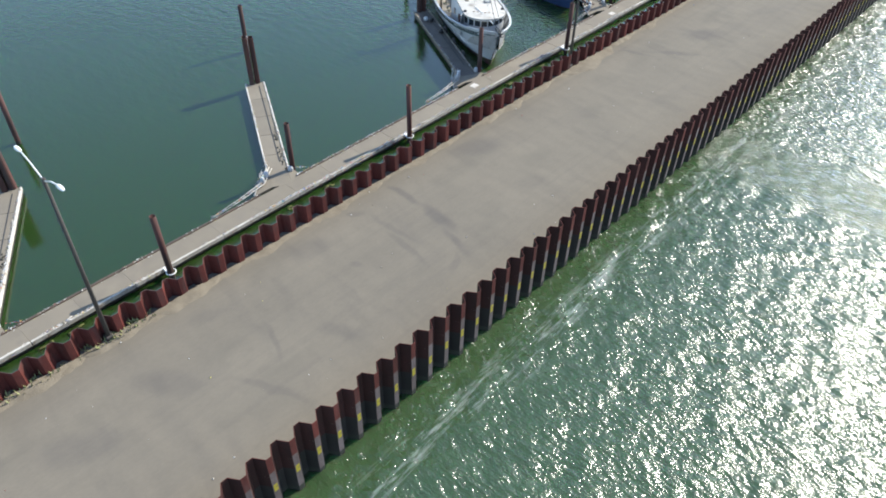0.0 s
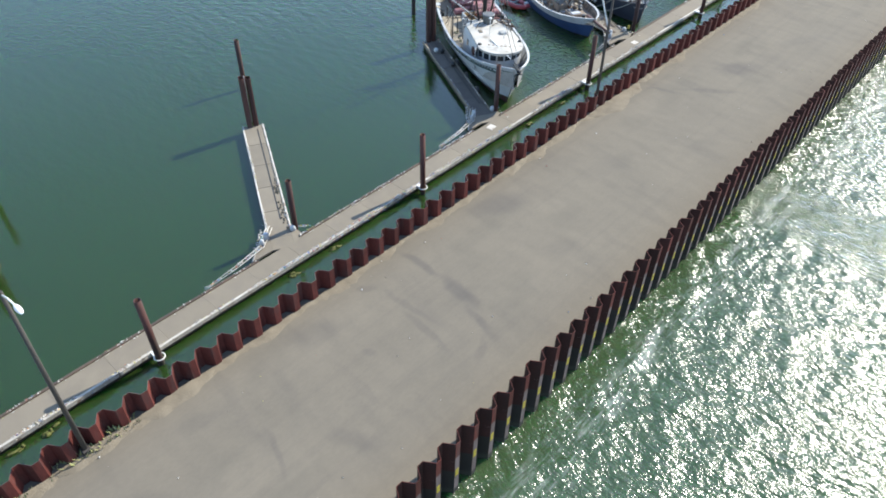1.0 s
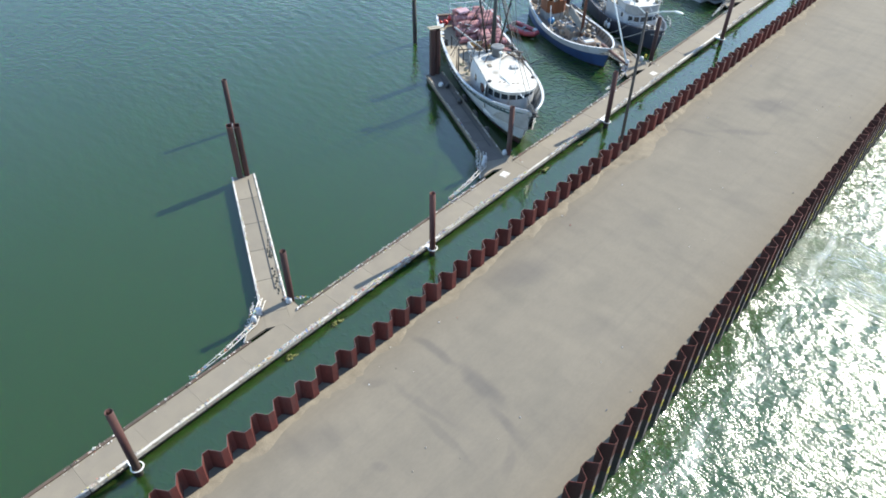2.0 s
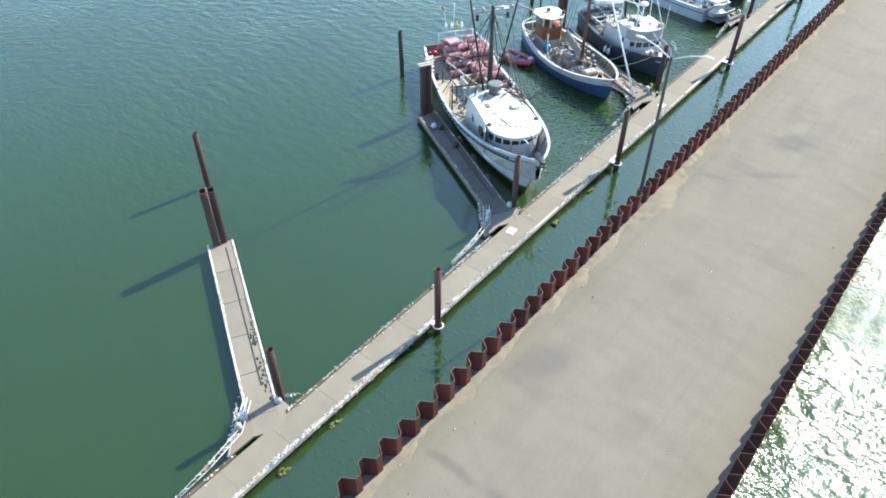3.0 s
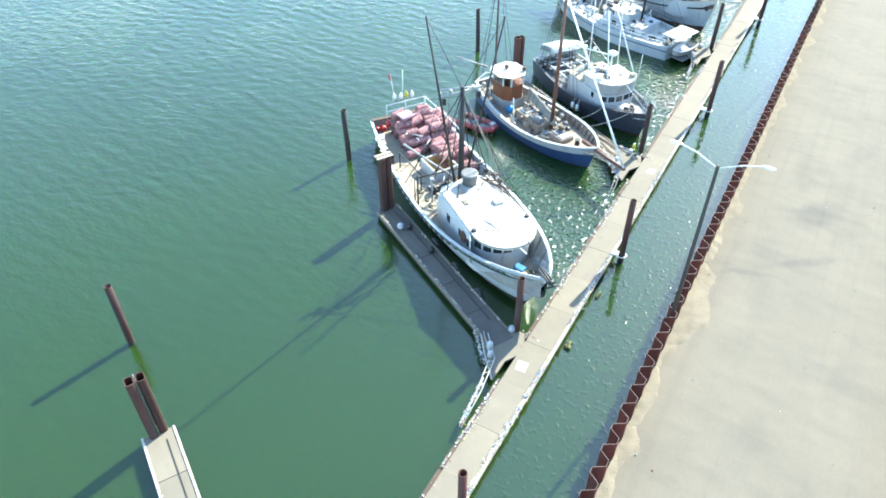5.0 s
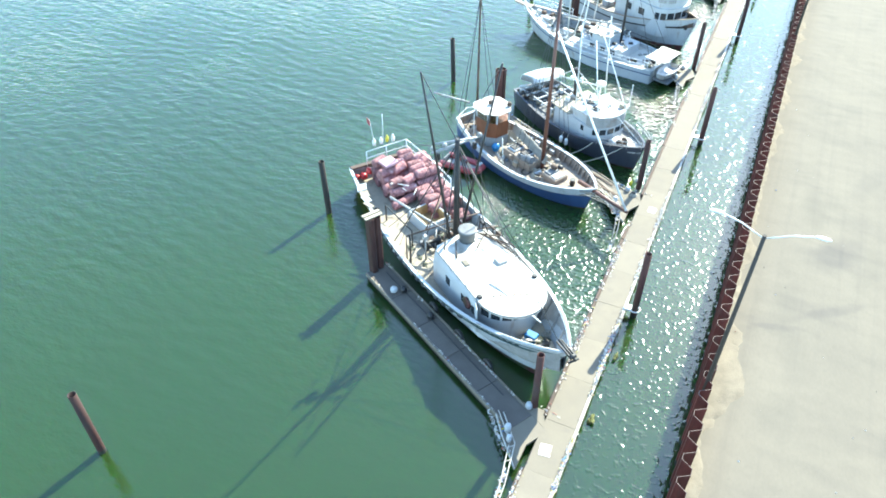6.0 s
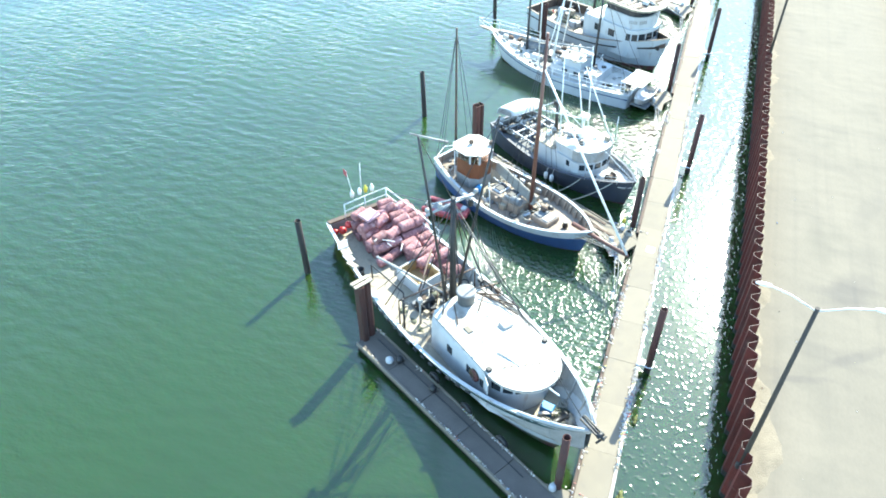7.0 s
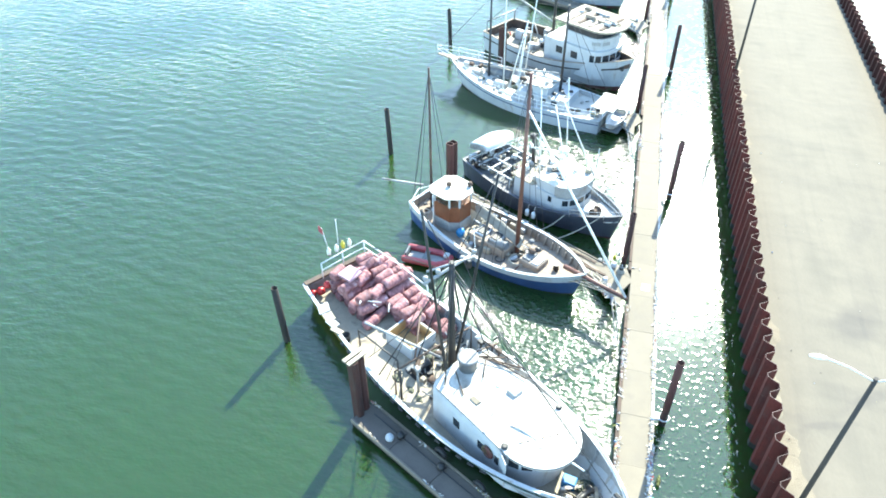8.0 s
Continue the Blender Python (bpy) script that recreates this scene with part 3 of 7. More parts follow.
PAN = [(0.0, -0.14), (0.0, 0.14), (0.46, 0.44), (0.46, 0.73), (0.0, 1.03)]
PHASE = 0.25
J0, J1 = -62, 118


def build_jetty():
    jetty = thing("jetty_deck", (JX, 0, 0), JRZ, "dusty grey packed-gravel jetty top between steel sheet-pile walls", "jetty", kind="structure")
    bm = BM()
    offs = (-0.44, -0.165, 0.165, 0.44)
    ys = sorted({round(k * PITCH + b + ph, 4) for k in range(J0, J1) for b in offs for ph in (0, PHASE)})

    def fill(y, ph):
        """How far the fill reaches from the wall's outer face: into each pan, back to the inner flange between pans."""
        u = abs((y - ph + PITCH / 2) % PITCH - PITCH / 2)
        return 0.02 + 0.46 * min(max((u - 0.165) / 0.275, 0), 1)

    def height(x, y):
        e = max(min((x - 0.48) / 1.5, (JW - 0.48 - x) / 1.5, 1), 0)
        return DECK + e * (0.10 + 0.05 * noise.noise(Vector((x * 0.3, y * 0.3, 0))) + 0.02 * noise.noise(Vector((x * 1.3, y * 1.3, 3))))
    inner = list(np.linspace(0.48, JW - 0.48, 34))[1:-1]
    loft(bm, [[(x, y, height(x, y)) for x in [fill(y, PHASE)] + inner + [JW - fill(y, 0)]] for y in ys], closed=False)
    part("deck_surface", bm, M_DECK, jetty)
    # blown sand along the inner foot of the harbour wall
    bm = BM()
    rows = []
    y = J0 * PITCH
    while y < J1 * PITCH - 1:
        w = 0.16 + 0.95 * max(0.2 + noise.noise(Vector((0, y * 0.42, 7))), 0) + 0.45 * abs(noise.noise(Vector((3, y * 2.1, 1)))) + 0.12 * noise.noise(Vector((5, y * 6.0, 2)))
        hh = 0.05 + 0.07 * abs(noise.noise(Vector((1, y * 0.9, 4))))
        rows.append([(0.43 + w * c, y, height(0.43 + w * c, y) + dz) for c, dz in ((0, hh), (0.35, hh * 0.75), (0.7, 0.03), (1.0, -0.01))])
        y += 0.27
    loft(bm, rows, closed=False)
    part("sand_drift", bm, M_SAND, jetty, "pale sand drifted against the wall")
    for y, half, w in ((38.9, 2.9, 1.75), (32.6, 2.2, 0.9), (27.5, 1.8, 0.7), (44.5, 1.6, 0.6), (3.2, 2.2, 1.0), (-0.6, 2.0, 0.9), (-4.6, 1.8, 0.8), (-8, 2.5, 0.6)):
        bm = BM()
        rows = []
        for i in range(19):
            b = i / 18 * 2 - 1
            reach = w * max(1 - b * b, 0) ** 0.6 * (0.8 + 0.35 * noise.noise(Vector((b * 3, y, 0)))) + 0.02
            rows.append([(0.45 + reach * c, y + half * b, height(0.45 + reach * c, y + half * b) - 0.012 + (0.05 + 0.16 * (1 - b * b) * (1 - c) * (0.8 + 0.7 * noise.noise(Vector((c * 4, b * 6, y))))) * (1 - c ** 4)) for c in (0, 0.15, 0.35, 0.6, 0.85, 1.0)])
        loft(bm, rows, closed=False)
        part("sand_heap", bm, M_SAND, jetty, "low sand heap at a lamp foot")


def build_specks():
    """Bits of shell and paper strewn over the jetty."""
    rng = random.Random(21)
    bm = BM()
    for i in range(90):
        x, y, r = rng.uniform(0.8, 11.2), rng.uniform(-8, 70), rng.uniform(0.02, 0.06)
        z = DECK + 0.12
        a = rng.uniform(0, 6.28)
        ring4 = [bm.verts.new((x + r * rng.uniform(0.6, 1.2) * math.cos(a + j * 1.57), y + r * rng.uniform(0.6, 1.2) * math.sin(a + j * 1.57), z - 0.03)) for j in range(4)]
        top = bm.verts.new((x, y, z + r * 0.6))
        for j in range(4):
            bm.faces.new((ring4[j], ring4[(j + 1) % 4], top))
    ob = finish("shell_bits", bm, M_CRUST)
    ob.matrix_world = pose(JX, 0, 0, 0, 0, JRZ)
    tagged(ob, "small pale bits of shell strewn on the jetty", "litter", kind="stuff")


build_specks()


def sheet_pile_mesh(sx):
    bm = BM()
    levels = [-2.0, 0.35, 1.75, 2.75, TOP]
    t = 0.022
    pts = [Vector((sx * a, b, 0)) for a, b in PAN]
    off = []
    for i, p in enumerate(pts):
        d = (pts[min(i + 1, 4)] - pts[max(i - 1, 0)]).normalized()
        off.append(p + Vector((d.y, -d.x, 0)) * t * sx)
    # sea wall webs and recesses take the shade-dark steels, outer flanges the lit one
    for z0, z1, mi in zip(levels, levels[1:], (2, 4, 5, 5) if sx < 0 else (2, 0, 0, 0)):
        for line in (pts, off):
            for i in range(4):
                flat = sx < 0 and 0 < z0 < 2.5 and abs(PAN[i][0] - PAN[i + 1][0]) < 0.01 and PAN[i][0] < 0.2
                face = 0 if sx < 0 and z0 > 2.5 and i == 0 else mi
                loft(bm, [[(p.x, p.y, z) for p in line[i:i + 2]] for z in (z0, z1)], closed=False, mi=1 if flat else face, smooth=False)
    # top rims: glint-toned edge on the harbour wall, plain rust on the sea wall
    for i in range(4):
        q = (pts[i], pts[i + 1], off[i + 1], off[i])
        bm.faces.new([bm.verts.new((p.x, p.y, TOP)) for p in q]).material_index = 3 if sx > 0 else 0
    me = bpy.data.meshes.new("sheet_pile")
    bm.to_mesh(me)
    bm.free()
    for m in (M_RUST, M_RUSTLOW, M_WEEDY, M_GLINTEDGE, M_WETSHADE, M_SHADERUST):
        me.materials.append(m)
    return me


def build_walls():
    for name, x, sx, label in (("wall_harbour", 0, 1, "rusty red-brown corrugated steel sheet-pile wall on the harbour side"),
                               ("wall_sea", JW, -1, "rusty corrugated steel sheet-pile sea wall with yellow paint marks")):
        wall = thing(name, (JX, 0, 0), JRZ, label, "sheet-pile wall", kind="structure")
        me = sheet_pile_mesh(sx)
        if sx < 0:
            bm = BM()
            box(bm, -0.004, 0.012, -0.10, 0.10, 1.4, 1.9, 0.004)
            bmesh.ops.recalc_face_normals(bm, faces=bm.faces)
            mark = bpy.data.meshes.new("paint_mark")
            bm.to_mesh(mark)
            bm.free()
            mark.materials.append(M_YELLOW)
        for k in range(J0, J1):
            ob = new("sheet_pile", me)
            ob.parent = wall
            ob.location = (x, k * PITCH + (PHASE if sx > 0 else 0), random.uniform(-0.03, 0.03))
            if sx < 0:
                mk = new("paint_mark", mark)
                mk.parent = ob
                mk.location = (0.0, 0, random.uniform(-0.08, 0.08))


build_jetty()


# ---- lamps on the jetty ----
def build_lamp(x, y, tip):
    lamp = thing("street_lamp", (x, y, DECK), JRZ, "tall double-arm lamp post with white heads at the wall", "street lamp", "lamp posts on the jetty")
    bm = BM()
    tube(bm, (0, 0, 0), (tip[0], tip[1], 9.75), 0.11, 0.075, n=12)
    part("pole", bm, M_LAMPPOLE, lamp)
    bm = BM()
    box(bm, -0.2, 0.2, -0.2, 0.2, 0, 0.35, 0.05)
    part("base", bm, M_LAMPPOLE, lamp)
    for s in (-1, 1):
        bm = BM()
        polyline(bm, [(tip[0], tip[1], 9.6), (tip[0] + s * 0.9, tip[1], 10.05), (tip[0] + s * 1.62, tip[1], 10.25)], 0.030, n=8)
        arm = part("arm", bm, M_WHITEPIPE, lamp, "pale curved arm")
        bm = BM()
        c = Vector((tip[0] + s * 1.84, tip[1], 10.26))
        rows = []
        for i in range(9):
            a = i / 8
            w = 0.10 * math.sin(math.pi * (0.12 + 0.8 * a)) ** 0.6
            rows.append([c + Vector((s * (a - 0.5) * 0.52, w * math.cos(b), 0.6 * w * math.sin(b))) for b in (2 * math.pi * j / 10 for j in range(10))])
        loft(bm, rows, cap0=True, cap1=True)
        part("lamp_head", bm, M_WHITEPIPE, arm, "white oval lamp head")


build_lamp(-0.05, -0.95, (0.42, 0.1))
build_lamp(0.2, 37.5, (0.0, -0.15))
build_lamp(0.75, 77.5, (0.0, 0.0))

# ---- piles ----
def build_pile(x, y, top, r=0.17, z0=-3, lean=(0, 0), label="rusty hollow steel pipe pile standing in the harbour", group="dock piles", steel=None):
    bm = BM()
    n = 16
    prof = [(r, z0), (r, 0.25), (r, 1.1), (r, top), (r - 0.025, top), (r - 0.025, top - 0.8)]
    rows = [[(a * math.cos(2 * math.pi * i / n) + lean[0] * max(z, 0), a * math.sin(2 * math.pi * i / n) + lean[1] * max(z, 0), z) for i in range(n)] for a, z in prof]
    vr = loft(bm, rows, cap1=True)
    bm.faces.ensure_lookup_table()
    for f in bm.faces:
        if max(v.co.z for v in f.verts) < 0.3:
            f.material_index = 1
    ob = finish("mooring_post", bm, [steel or M_PILE, M_WEEDY])
    ob.location = (x, y, 0)
    return tagged(ob, label, "pile", group)


DOCK_PILES = [(x, 4.4 + 19.65 * k, 4.65) for k, x in zip(range(-1, 6), (-4.24, -4.24, -4.24, -4.05, -3.78, -3.76, -3.6))]
for x, y, z in DOCK_PILES:
    build_pile(x, y, z, 0.18)
for k in range(0, 5):
    build_pile((-7.2, -6.95, -6.55, -6.4, -6.3)[k], (15.65, 35.2, 55.1, 75.2, 94.8)[k], 4.3 if k else 4.1, 0.18)
for k in range(-1, 4):
    far = {"label": "dark weathered pipe pile standing off the fingers", "steel": M_DARKPILE} if k > 0 else {}
    build_pile(-24.55 - 0.05 * k, 24.5 + 20.0 * k, 4.1 - 0.15 * max(k, 0), 0.19, lean=(-0.04, 0.03), **far)


def build_dolphin(x, y, top, rz):
    d = thing("dolphin", (x, y, 0), rz, "pair of rusty steel box piles at a finger end", "pile", "finger end dolphins")
    for i, (dx, dy, h) in enumerate(((-0.24, -0.04, top - 0.12), (0.23, 0.08, top))):
        bm = BM()
        w = 0.19
        out = [(dx - w, dy - 0.2), (dx - 0.1, dy - 0.27), (dx + 0.1, dy - 0.27), (dx + w, dy - 0.2), (dx + w, dy + 0.2), (dx + 0.1, dy + 0.27), (dx - 0.1, dy + 0.27), (dx - w, dy + 0.2)]
        lip = [(a + (dx - a) * 0.14, b + (dy - b) * 0.14) for a, b in out]
        loft(bm, [[(a, b, z) for a, b in o] for o, z in ((out, -3), (out, h), (lip, h), (lip, h - 0.7))], cap1=True, smooth=False)
        part("box_post", bm, M_PILE, d)
    bm = BM()
    tube(bm, (0.0, -0.3, 0.6), (0.0, -0.3, top - 0.1), 0.025)
    part("guide_rod", bm, M_GALV, d)
    return d


# ---- floating dock and fingers ----
ROOTS = [(12.2 + 19.55 * (k - 1), 15.3 + 19.55 * (k - 1)) for k in range(0, 6)]


def crust(bm, p, q, width, density, size, z, rng, long=1.0, gaps=()):
    """Loose scraps and crumbs scattered along a line from p to q, in clumps, some of them long and thin."""
    p, q = np.array(p, float), np.array(q, float)
    L = np.linalg.norm(q - p)
    d = (q - p) / L
    nrm = np.array((-d[1], d[0]))
    for _ in range(int(L * density)):
        c = p + d * rng.uniform(0, L)
        if any(g0 < c[1] < g1 for g0, g1 in gaps):
            continue
        clump = 0.30 + 1.5 * noise.noise(Vector((c[0] * 0.1, c[1] * 0.33, width * 9))) + 0.8 * noise.noise(Vector((c[0] * 0.4, c[1] * 1.7, width * 5)))
        if rng.uniform() > clump * (0.35 if c[1] < 12 else 1.0 if c[1] < 48 else 0.6):
            continue
        c = c + nrm * rng.normal(0, width * 0.33) * (0.5 + 0.6 * min(clump, 1.2))
        far = c[1] > 38
        if far and rng.uniform() < 0.2:
            continue
        s = size * rng.uniform(0.35, 1.0) ** 1.5 * 1.9 * (1.4 if far else 1.0)
        a = rng.uniform(0, 6.28)
        stretch = 1.0 + long * rng.uniform(0, 1) ** 3 * 2.5
        thin = 1.0 / (0.6 + 0.4 * stretch)
        h = z + rng.uniform(-0.02, 0.05)
        ux, uy = np.array((math.cos(a), math.sin(a))), np.array((-math.sin(a), math.cos(a)))
        pts = []
        for j in range(5):
            b, rr = j * 1.257 + rng.uniform(-0.3, 0.3), s * rng.uniform(0.55, 1.0)
            e = c + ux * rr * math.cos(b) * stretch + uy * rr * math.sin(b) * thin
            pts.append(bm.verts.new((e[0], e[1], h + rng.uniform(-0.015, 0.015))))
        top = bm.verts.new((c[0], c[1], h + s * rng.uniform(0.2, 0.7)))
        for j in range(5):
            bm.faces.new((pts[j], pts[(j + 1) % 5], top))


def build_dock():
    dock = thing("floating_dock", (-0.24, 0, 0), -0.34, "long floating dock walkway of weathered grey-beige boards", "dock", kind="structure")
    y0, y1, L = -62.0, 132.0, 2.93
    n = int((y1 - y0) / L)
    bm = BM()
    box(bm, -6.15, -4.68, 0.002, L - 0.002, 0.36, 0.5, 0.004)
    bmesh.ops.recalc_face_normals(bm, faces=bm.faces)
    me = bpy.data.meshes.new("deck_panel")
    bm.to_mesh(me)
    bm.free()
    me.materials.append(M_DOCK)
    for i in range(n):
        ob = new("deck_panel", me)
        ob.parent, ob.location = dock, (0, y0 + i * L, random.uniform(-0.006, 0.006))
    bm = BM()
    box(bm, -6.2, -4.65, y0, y0 + n * L, -0.5, 0.36)
    part("float", bm, M_FLOAT, dock)
    for x0, x1, m, lab in ((-6.33, -6.155, M_TIMBER, "brown timber edge rail"), (-4.675, -4.53, M_PALERAIL, "bleached and crusted timber edge rail")):
        for i in range(n // 2):
            spans = [(y0 + i * 2 * L + 0.02, y0 + (i + 1) * 2 * L - 0.02)]
            for g0, g1 in ROOTS if m is M_TIMBER else ():
                spans = [c for a, b in spans for c in ((a, min(b, g0)), (max(a, g1), b)) if c[1] - c[0] > 0.15]
            for a, b in spans:
                bm = BM()
                box(bm, x0, x1, a, b, 0.28, 0.56, 0.02)
                part("edge_rail", bm, m, dock, lab)
    for x, y, z in DOCK_PILES:
        bm = BM()
        x = x + 0.24 - 0.006 * y
        ring(bm, (x, y, 0.52), 0.27, 0.035)
        box(bm, -4.62, x - 0.2, y - 0.2, y + 0.2, 0.45, 0.57, 0.01)
        part("pile_hoop", bm, M_WHITEPIPE, dock, "white pile hoop")


def build_dock_patches():
    """Pale repair boards let into the walkway."""
    for x, y, w, a in ((-5.65, 33.05, 0.55, 8), (-5.18, 53.1, 0.5, -5)):
        bm = BM()
        box(bm, -w / 2, w / 2, -w * 0.6, w * 0.6, 0.494, 0.512, 0.004)
        ob = finish("repair_board", bm, M_PALERAIL)
        ob.matrix_world = pose(x, y, 0, 0, 0, a)
        tagged(ob, "pale square repair board on the dock walkway", "board", "repair boards on the dock")


def finger_frame(k):
    tip, root = Vector((-18.75, 21.05 + 19.55 * (k - 1), 0)), Vector((-6.4, 14.05 + 19.55 * (k - 1), 0))
    return root, tip


def build_finger(k):
    root, tip = finger_frame(k)
    d = tip - root
    L = d.length
    rz = math.degrees(math.atan2(d.y, d.x))
    f = thing("finger_float", (root.x, root.y, 0), rz, "narrow finger float with board deck and crusted edges", "dock", "finger floats", kind="structure")
    n = 5
    for i in range(n):
        bm = BM()
        box(bm, 0.9 + i * (L - 0.9) / n + 0.012, 0.9 + (i + 1) * (L - 0.9) / n - 0.012, -0.66, 0.66, 0.36, 0.5, 0.012)
        # finger 2: shade of the boat alongside put into a darker board colour
        part("deck_panel", bm, M_DOCKDK if k == 2 else M_DOCK, f)
    bm = BM()
    box(bm, 0.3, L, -0.7, 0.7, -0.5, 0.36)
    part("float", bm, M_FLOAT, f)
    for s in (-1, 1):
        bm = BM()
        box(bm, 1.3, L, s * 0.72 - 0.055, s * 0.72 + 0.055, 0.3, 0.55, 0.015)
        # from finger 2 on, rail colour toned down for the boats' shade
        part("edge_rail", bm, M_PALERAIL if k < 2 else M_DOCK, f)
    bm = BM()
    plate(bm, [(0.0, -0.66), (1.9, -0.66), (1.9, -0.74), (0.75, -1.35)], 0.38, 0.504)
    part("gusset", bm, M_DOCK, f, "triangular root gusset")
    bm = BM()
    plate(bm, [(-0.85, 1.85), (-0.2, 0.66), (1.9, 0.665), (1.9, 0.72), (0.85, 1.2)], 0.38, 0.503)
    part("gusset", bm, M_DOCK, f, "triangular root gusset with crusted edge")
    bm = BM()
    polyline(bm, [(1.95, 0.72, 0.52), (0.85, 1.24, 0.52), (-0.85, 1.9, 0.52)], 0.045)
    part("gusset_rail", bm, M_PALERAIL, f, "bleached rail along the gusset")
    bm = BM()
    plate(bm, [(-0.2, -0.655), (0.9, -0.655), (0.9, 0.655), (-0.2, 0.655)], 0.38, 0.498)
    part("root_panel", bm, M_DOCK, f)
    bm = BM()
    box(bm, 2.6, L - 0.6, -0.30, -0.25, 0.5, 0.54, 0.008)
    part("service_hose", bm, M_CABLE, f, "black hose along the deck")
    if k in (0, 1):
        for i in range(26):
            bm = BM()
            x, y = random.uniform(1.6, 7.5), random.uniform(-0.58, -0.36)
            blob(bm, (x, y, 0.52), (random.uniform(0.04, 0.12), random.uniform(0.03, 0.07), 0.03), rough=0.6, seed=i * 1.3)
            part("dropping", bm, M_WEEDY, f, "small dark dropping")
    turn = Matrix.Rotation(radians(-rz), 4, "Z")
    def along(dx, dy, z):
        return turn @ Vector((dx, dy, z))
    for off, r, lab in ((0.0, 0.028, "white corner brace pipe"), (-0.26, 0.022, "thin white corner brace pipe")):
        bm = BM()
        polyline(bm, [along(-1.75 + off, 0.55, 0.6), along(-0.62 + off, -0.9, 0.66), along(-0.30 + off * 0.8, -3.0, 0.62), along(-0.16 + off * 0.4, -5.3, 0.54)], r)
        part("brace_pipe", bm, M_PALERAIL if k < 3 else M_GREYDECK, f, lab if k < 3 else "grey corner brace pipe")
    for i in range(6):
        bm = BM()
        u = i / 5
        tube(bm, along(-0.6 + 0.42 * u, -1.0 - 3.9 * u, 0.64 - 0.08 * u), along(-0.86 + 0.58 * u, -1.25 - 3.9 * u, 0.65 - 0.08 * u), 0.02, n=6)
        part("brace_rung", bm, M_PALERAIL if k < 3 else M_GREYDECK, f)
    for x, y, r, hh in ((0.9, 0.85, 0.16, 0.5), (0.45, 1.15, 0.13, 0.42), (1.35, -0.85, 0.17, 0.32)):
        bm = BM()
        lathe(bm, [(r, 0), (r * 1.05, hh * 0.5), (r * 0.9, hh), (r * 0.5, hh + 0.06)], (x, y, 0.46), n=12)
        part("corner_bollard", bm, M_WHITE, f, "white bollard at the finger root")
    d = build_dolphin(tip.x - 0.05, tip.y + 0.05, 4.45, rz + 90)
    if k == 2:
        for y in (-0.16, 0.14):
            bm = BM()
            box(bm, -0.55, 0.55, y - 0.11, y + 0.11, 4.455, 4.53, 0.01)
            part("cap_board", bm, M_TAN, d, "pale wooden cap board")
        for x, y, nm, m, lab in ((11.9, 0.25, "fender", M_WHITE, "pale ball fender on the float"), (9.6, -0.9, "tyre_fender", M_BLACK, "black tyre fender"), (11.6, -0.2, "fender", M_BLACK, "black ball fender on the float"),
                                 (4.6, -0.84, "tyre_fender", M_BLACK, "black tyre fender"), (7.1, -0.84, "tyre_fender", M_BLACK, "black tyre fender"), (9.0, -0.3, "fender", M_BLACK, "black ball fender on the float")):
            bm = BM()
            if nm == "fender":
                blob(bm, (x, y, 0.72), (0.22, 0.22, 0.22), rough=0.04)
            else:
                ring(bm, (x, y, 0.45), 0.28, 0.12, m=Matrix.Rotation(radians(90), 4, "X"))
            part(nm, bm, m, f, lab)


build_dock()
build_dock_patches()
for k in range(0, 6):
    build_finger(k)


def build_finger_gear():
    """Boards, cans and a crate left on the finger beside the sailing boat."""
    rng = random.Random(12)
    root, tip = finger_frame(3)
    d = (tip - root).normalized()
    rz = math.degrees(math.atan2(d.y, d.x))
    for a, b, l, turned in ((2.2, 0.25, 1.9, 4), (2.6, 0.05, 1.6, -6), (3.4, -0.35, 2.1, 3), (5.4, 0.3, 1.7, -3), (6.1, -0.2, 1.3, 12)):
        bm = BM()
        box(bm, -l / 2, l / 2, -0.09, 0.09, 0, 0.05, 0.008)
        ob = finish("plank", bm, (M_TAN, M_TIMBER, M_TEAK)[int(a * 10) % 3])
        p = root + d * a + Vector((-d.y, d.x, 0)) * b
        ob.matrix_world = pose(p.x, p.y, 0.5, 0, 0, rz + turned)
        tagged(ob, "weathered loose plank lying on a finger float", "plank", "loose planks on the float")
    for x, y, m, lab in ((-7.15, 55.3, M_YPLASTIC, "yellow plastic can on the dock"), (-6.85, 55.75, M_WHITE, "white plastic can on the dock")):
        bm = BM()
        lathe(bm, [(0.09, 0), (0.10, 0.03), (0.10, 0.2), (0.07, 0.26), (0.03, 0.27), (0.03, 0.31)], n=12)
        ob = finish("can", bm, m)
        ob.matrix_world = pose(x, y, 0.5, 0, 0, rng.uniform(0, 90))
        tagged(ob, lab, "can", "cans on the dock")
    bm = BM()
    for i in range(4):
        ring(bm, (0, 0, 0.03 + 0.05 * i), 0.26 - 0.03 * i, 0.03, n=18, k=6)
    ob = finish("rope_coil", bm, M_ROPE)
    ob.matrix_world = pose(-6.7, 54.2, 0.5)
    tagged(ob, "coil of pale rope on the dock edge", "rope")
    crate = finish("crate", _open_box(0.75, 0.5, 0.34, 0.04), M_GREY)
    crate.matrix_world = pose(*(root + d * 4.4), 0, 0, rz + 8) @ Matrix.Translation((0, 0.2, 0.5))
    tagged(crate, "grey open fish crate on a finger float", "crate")


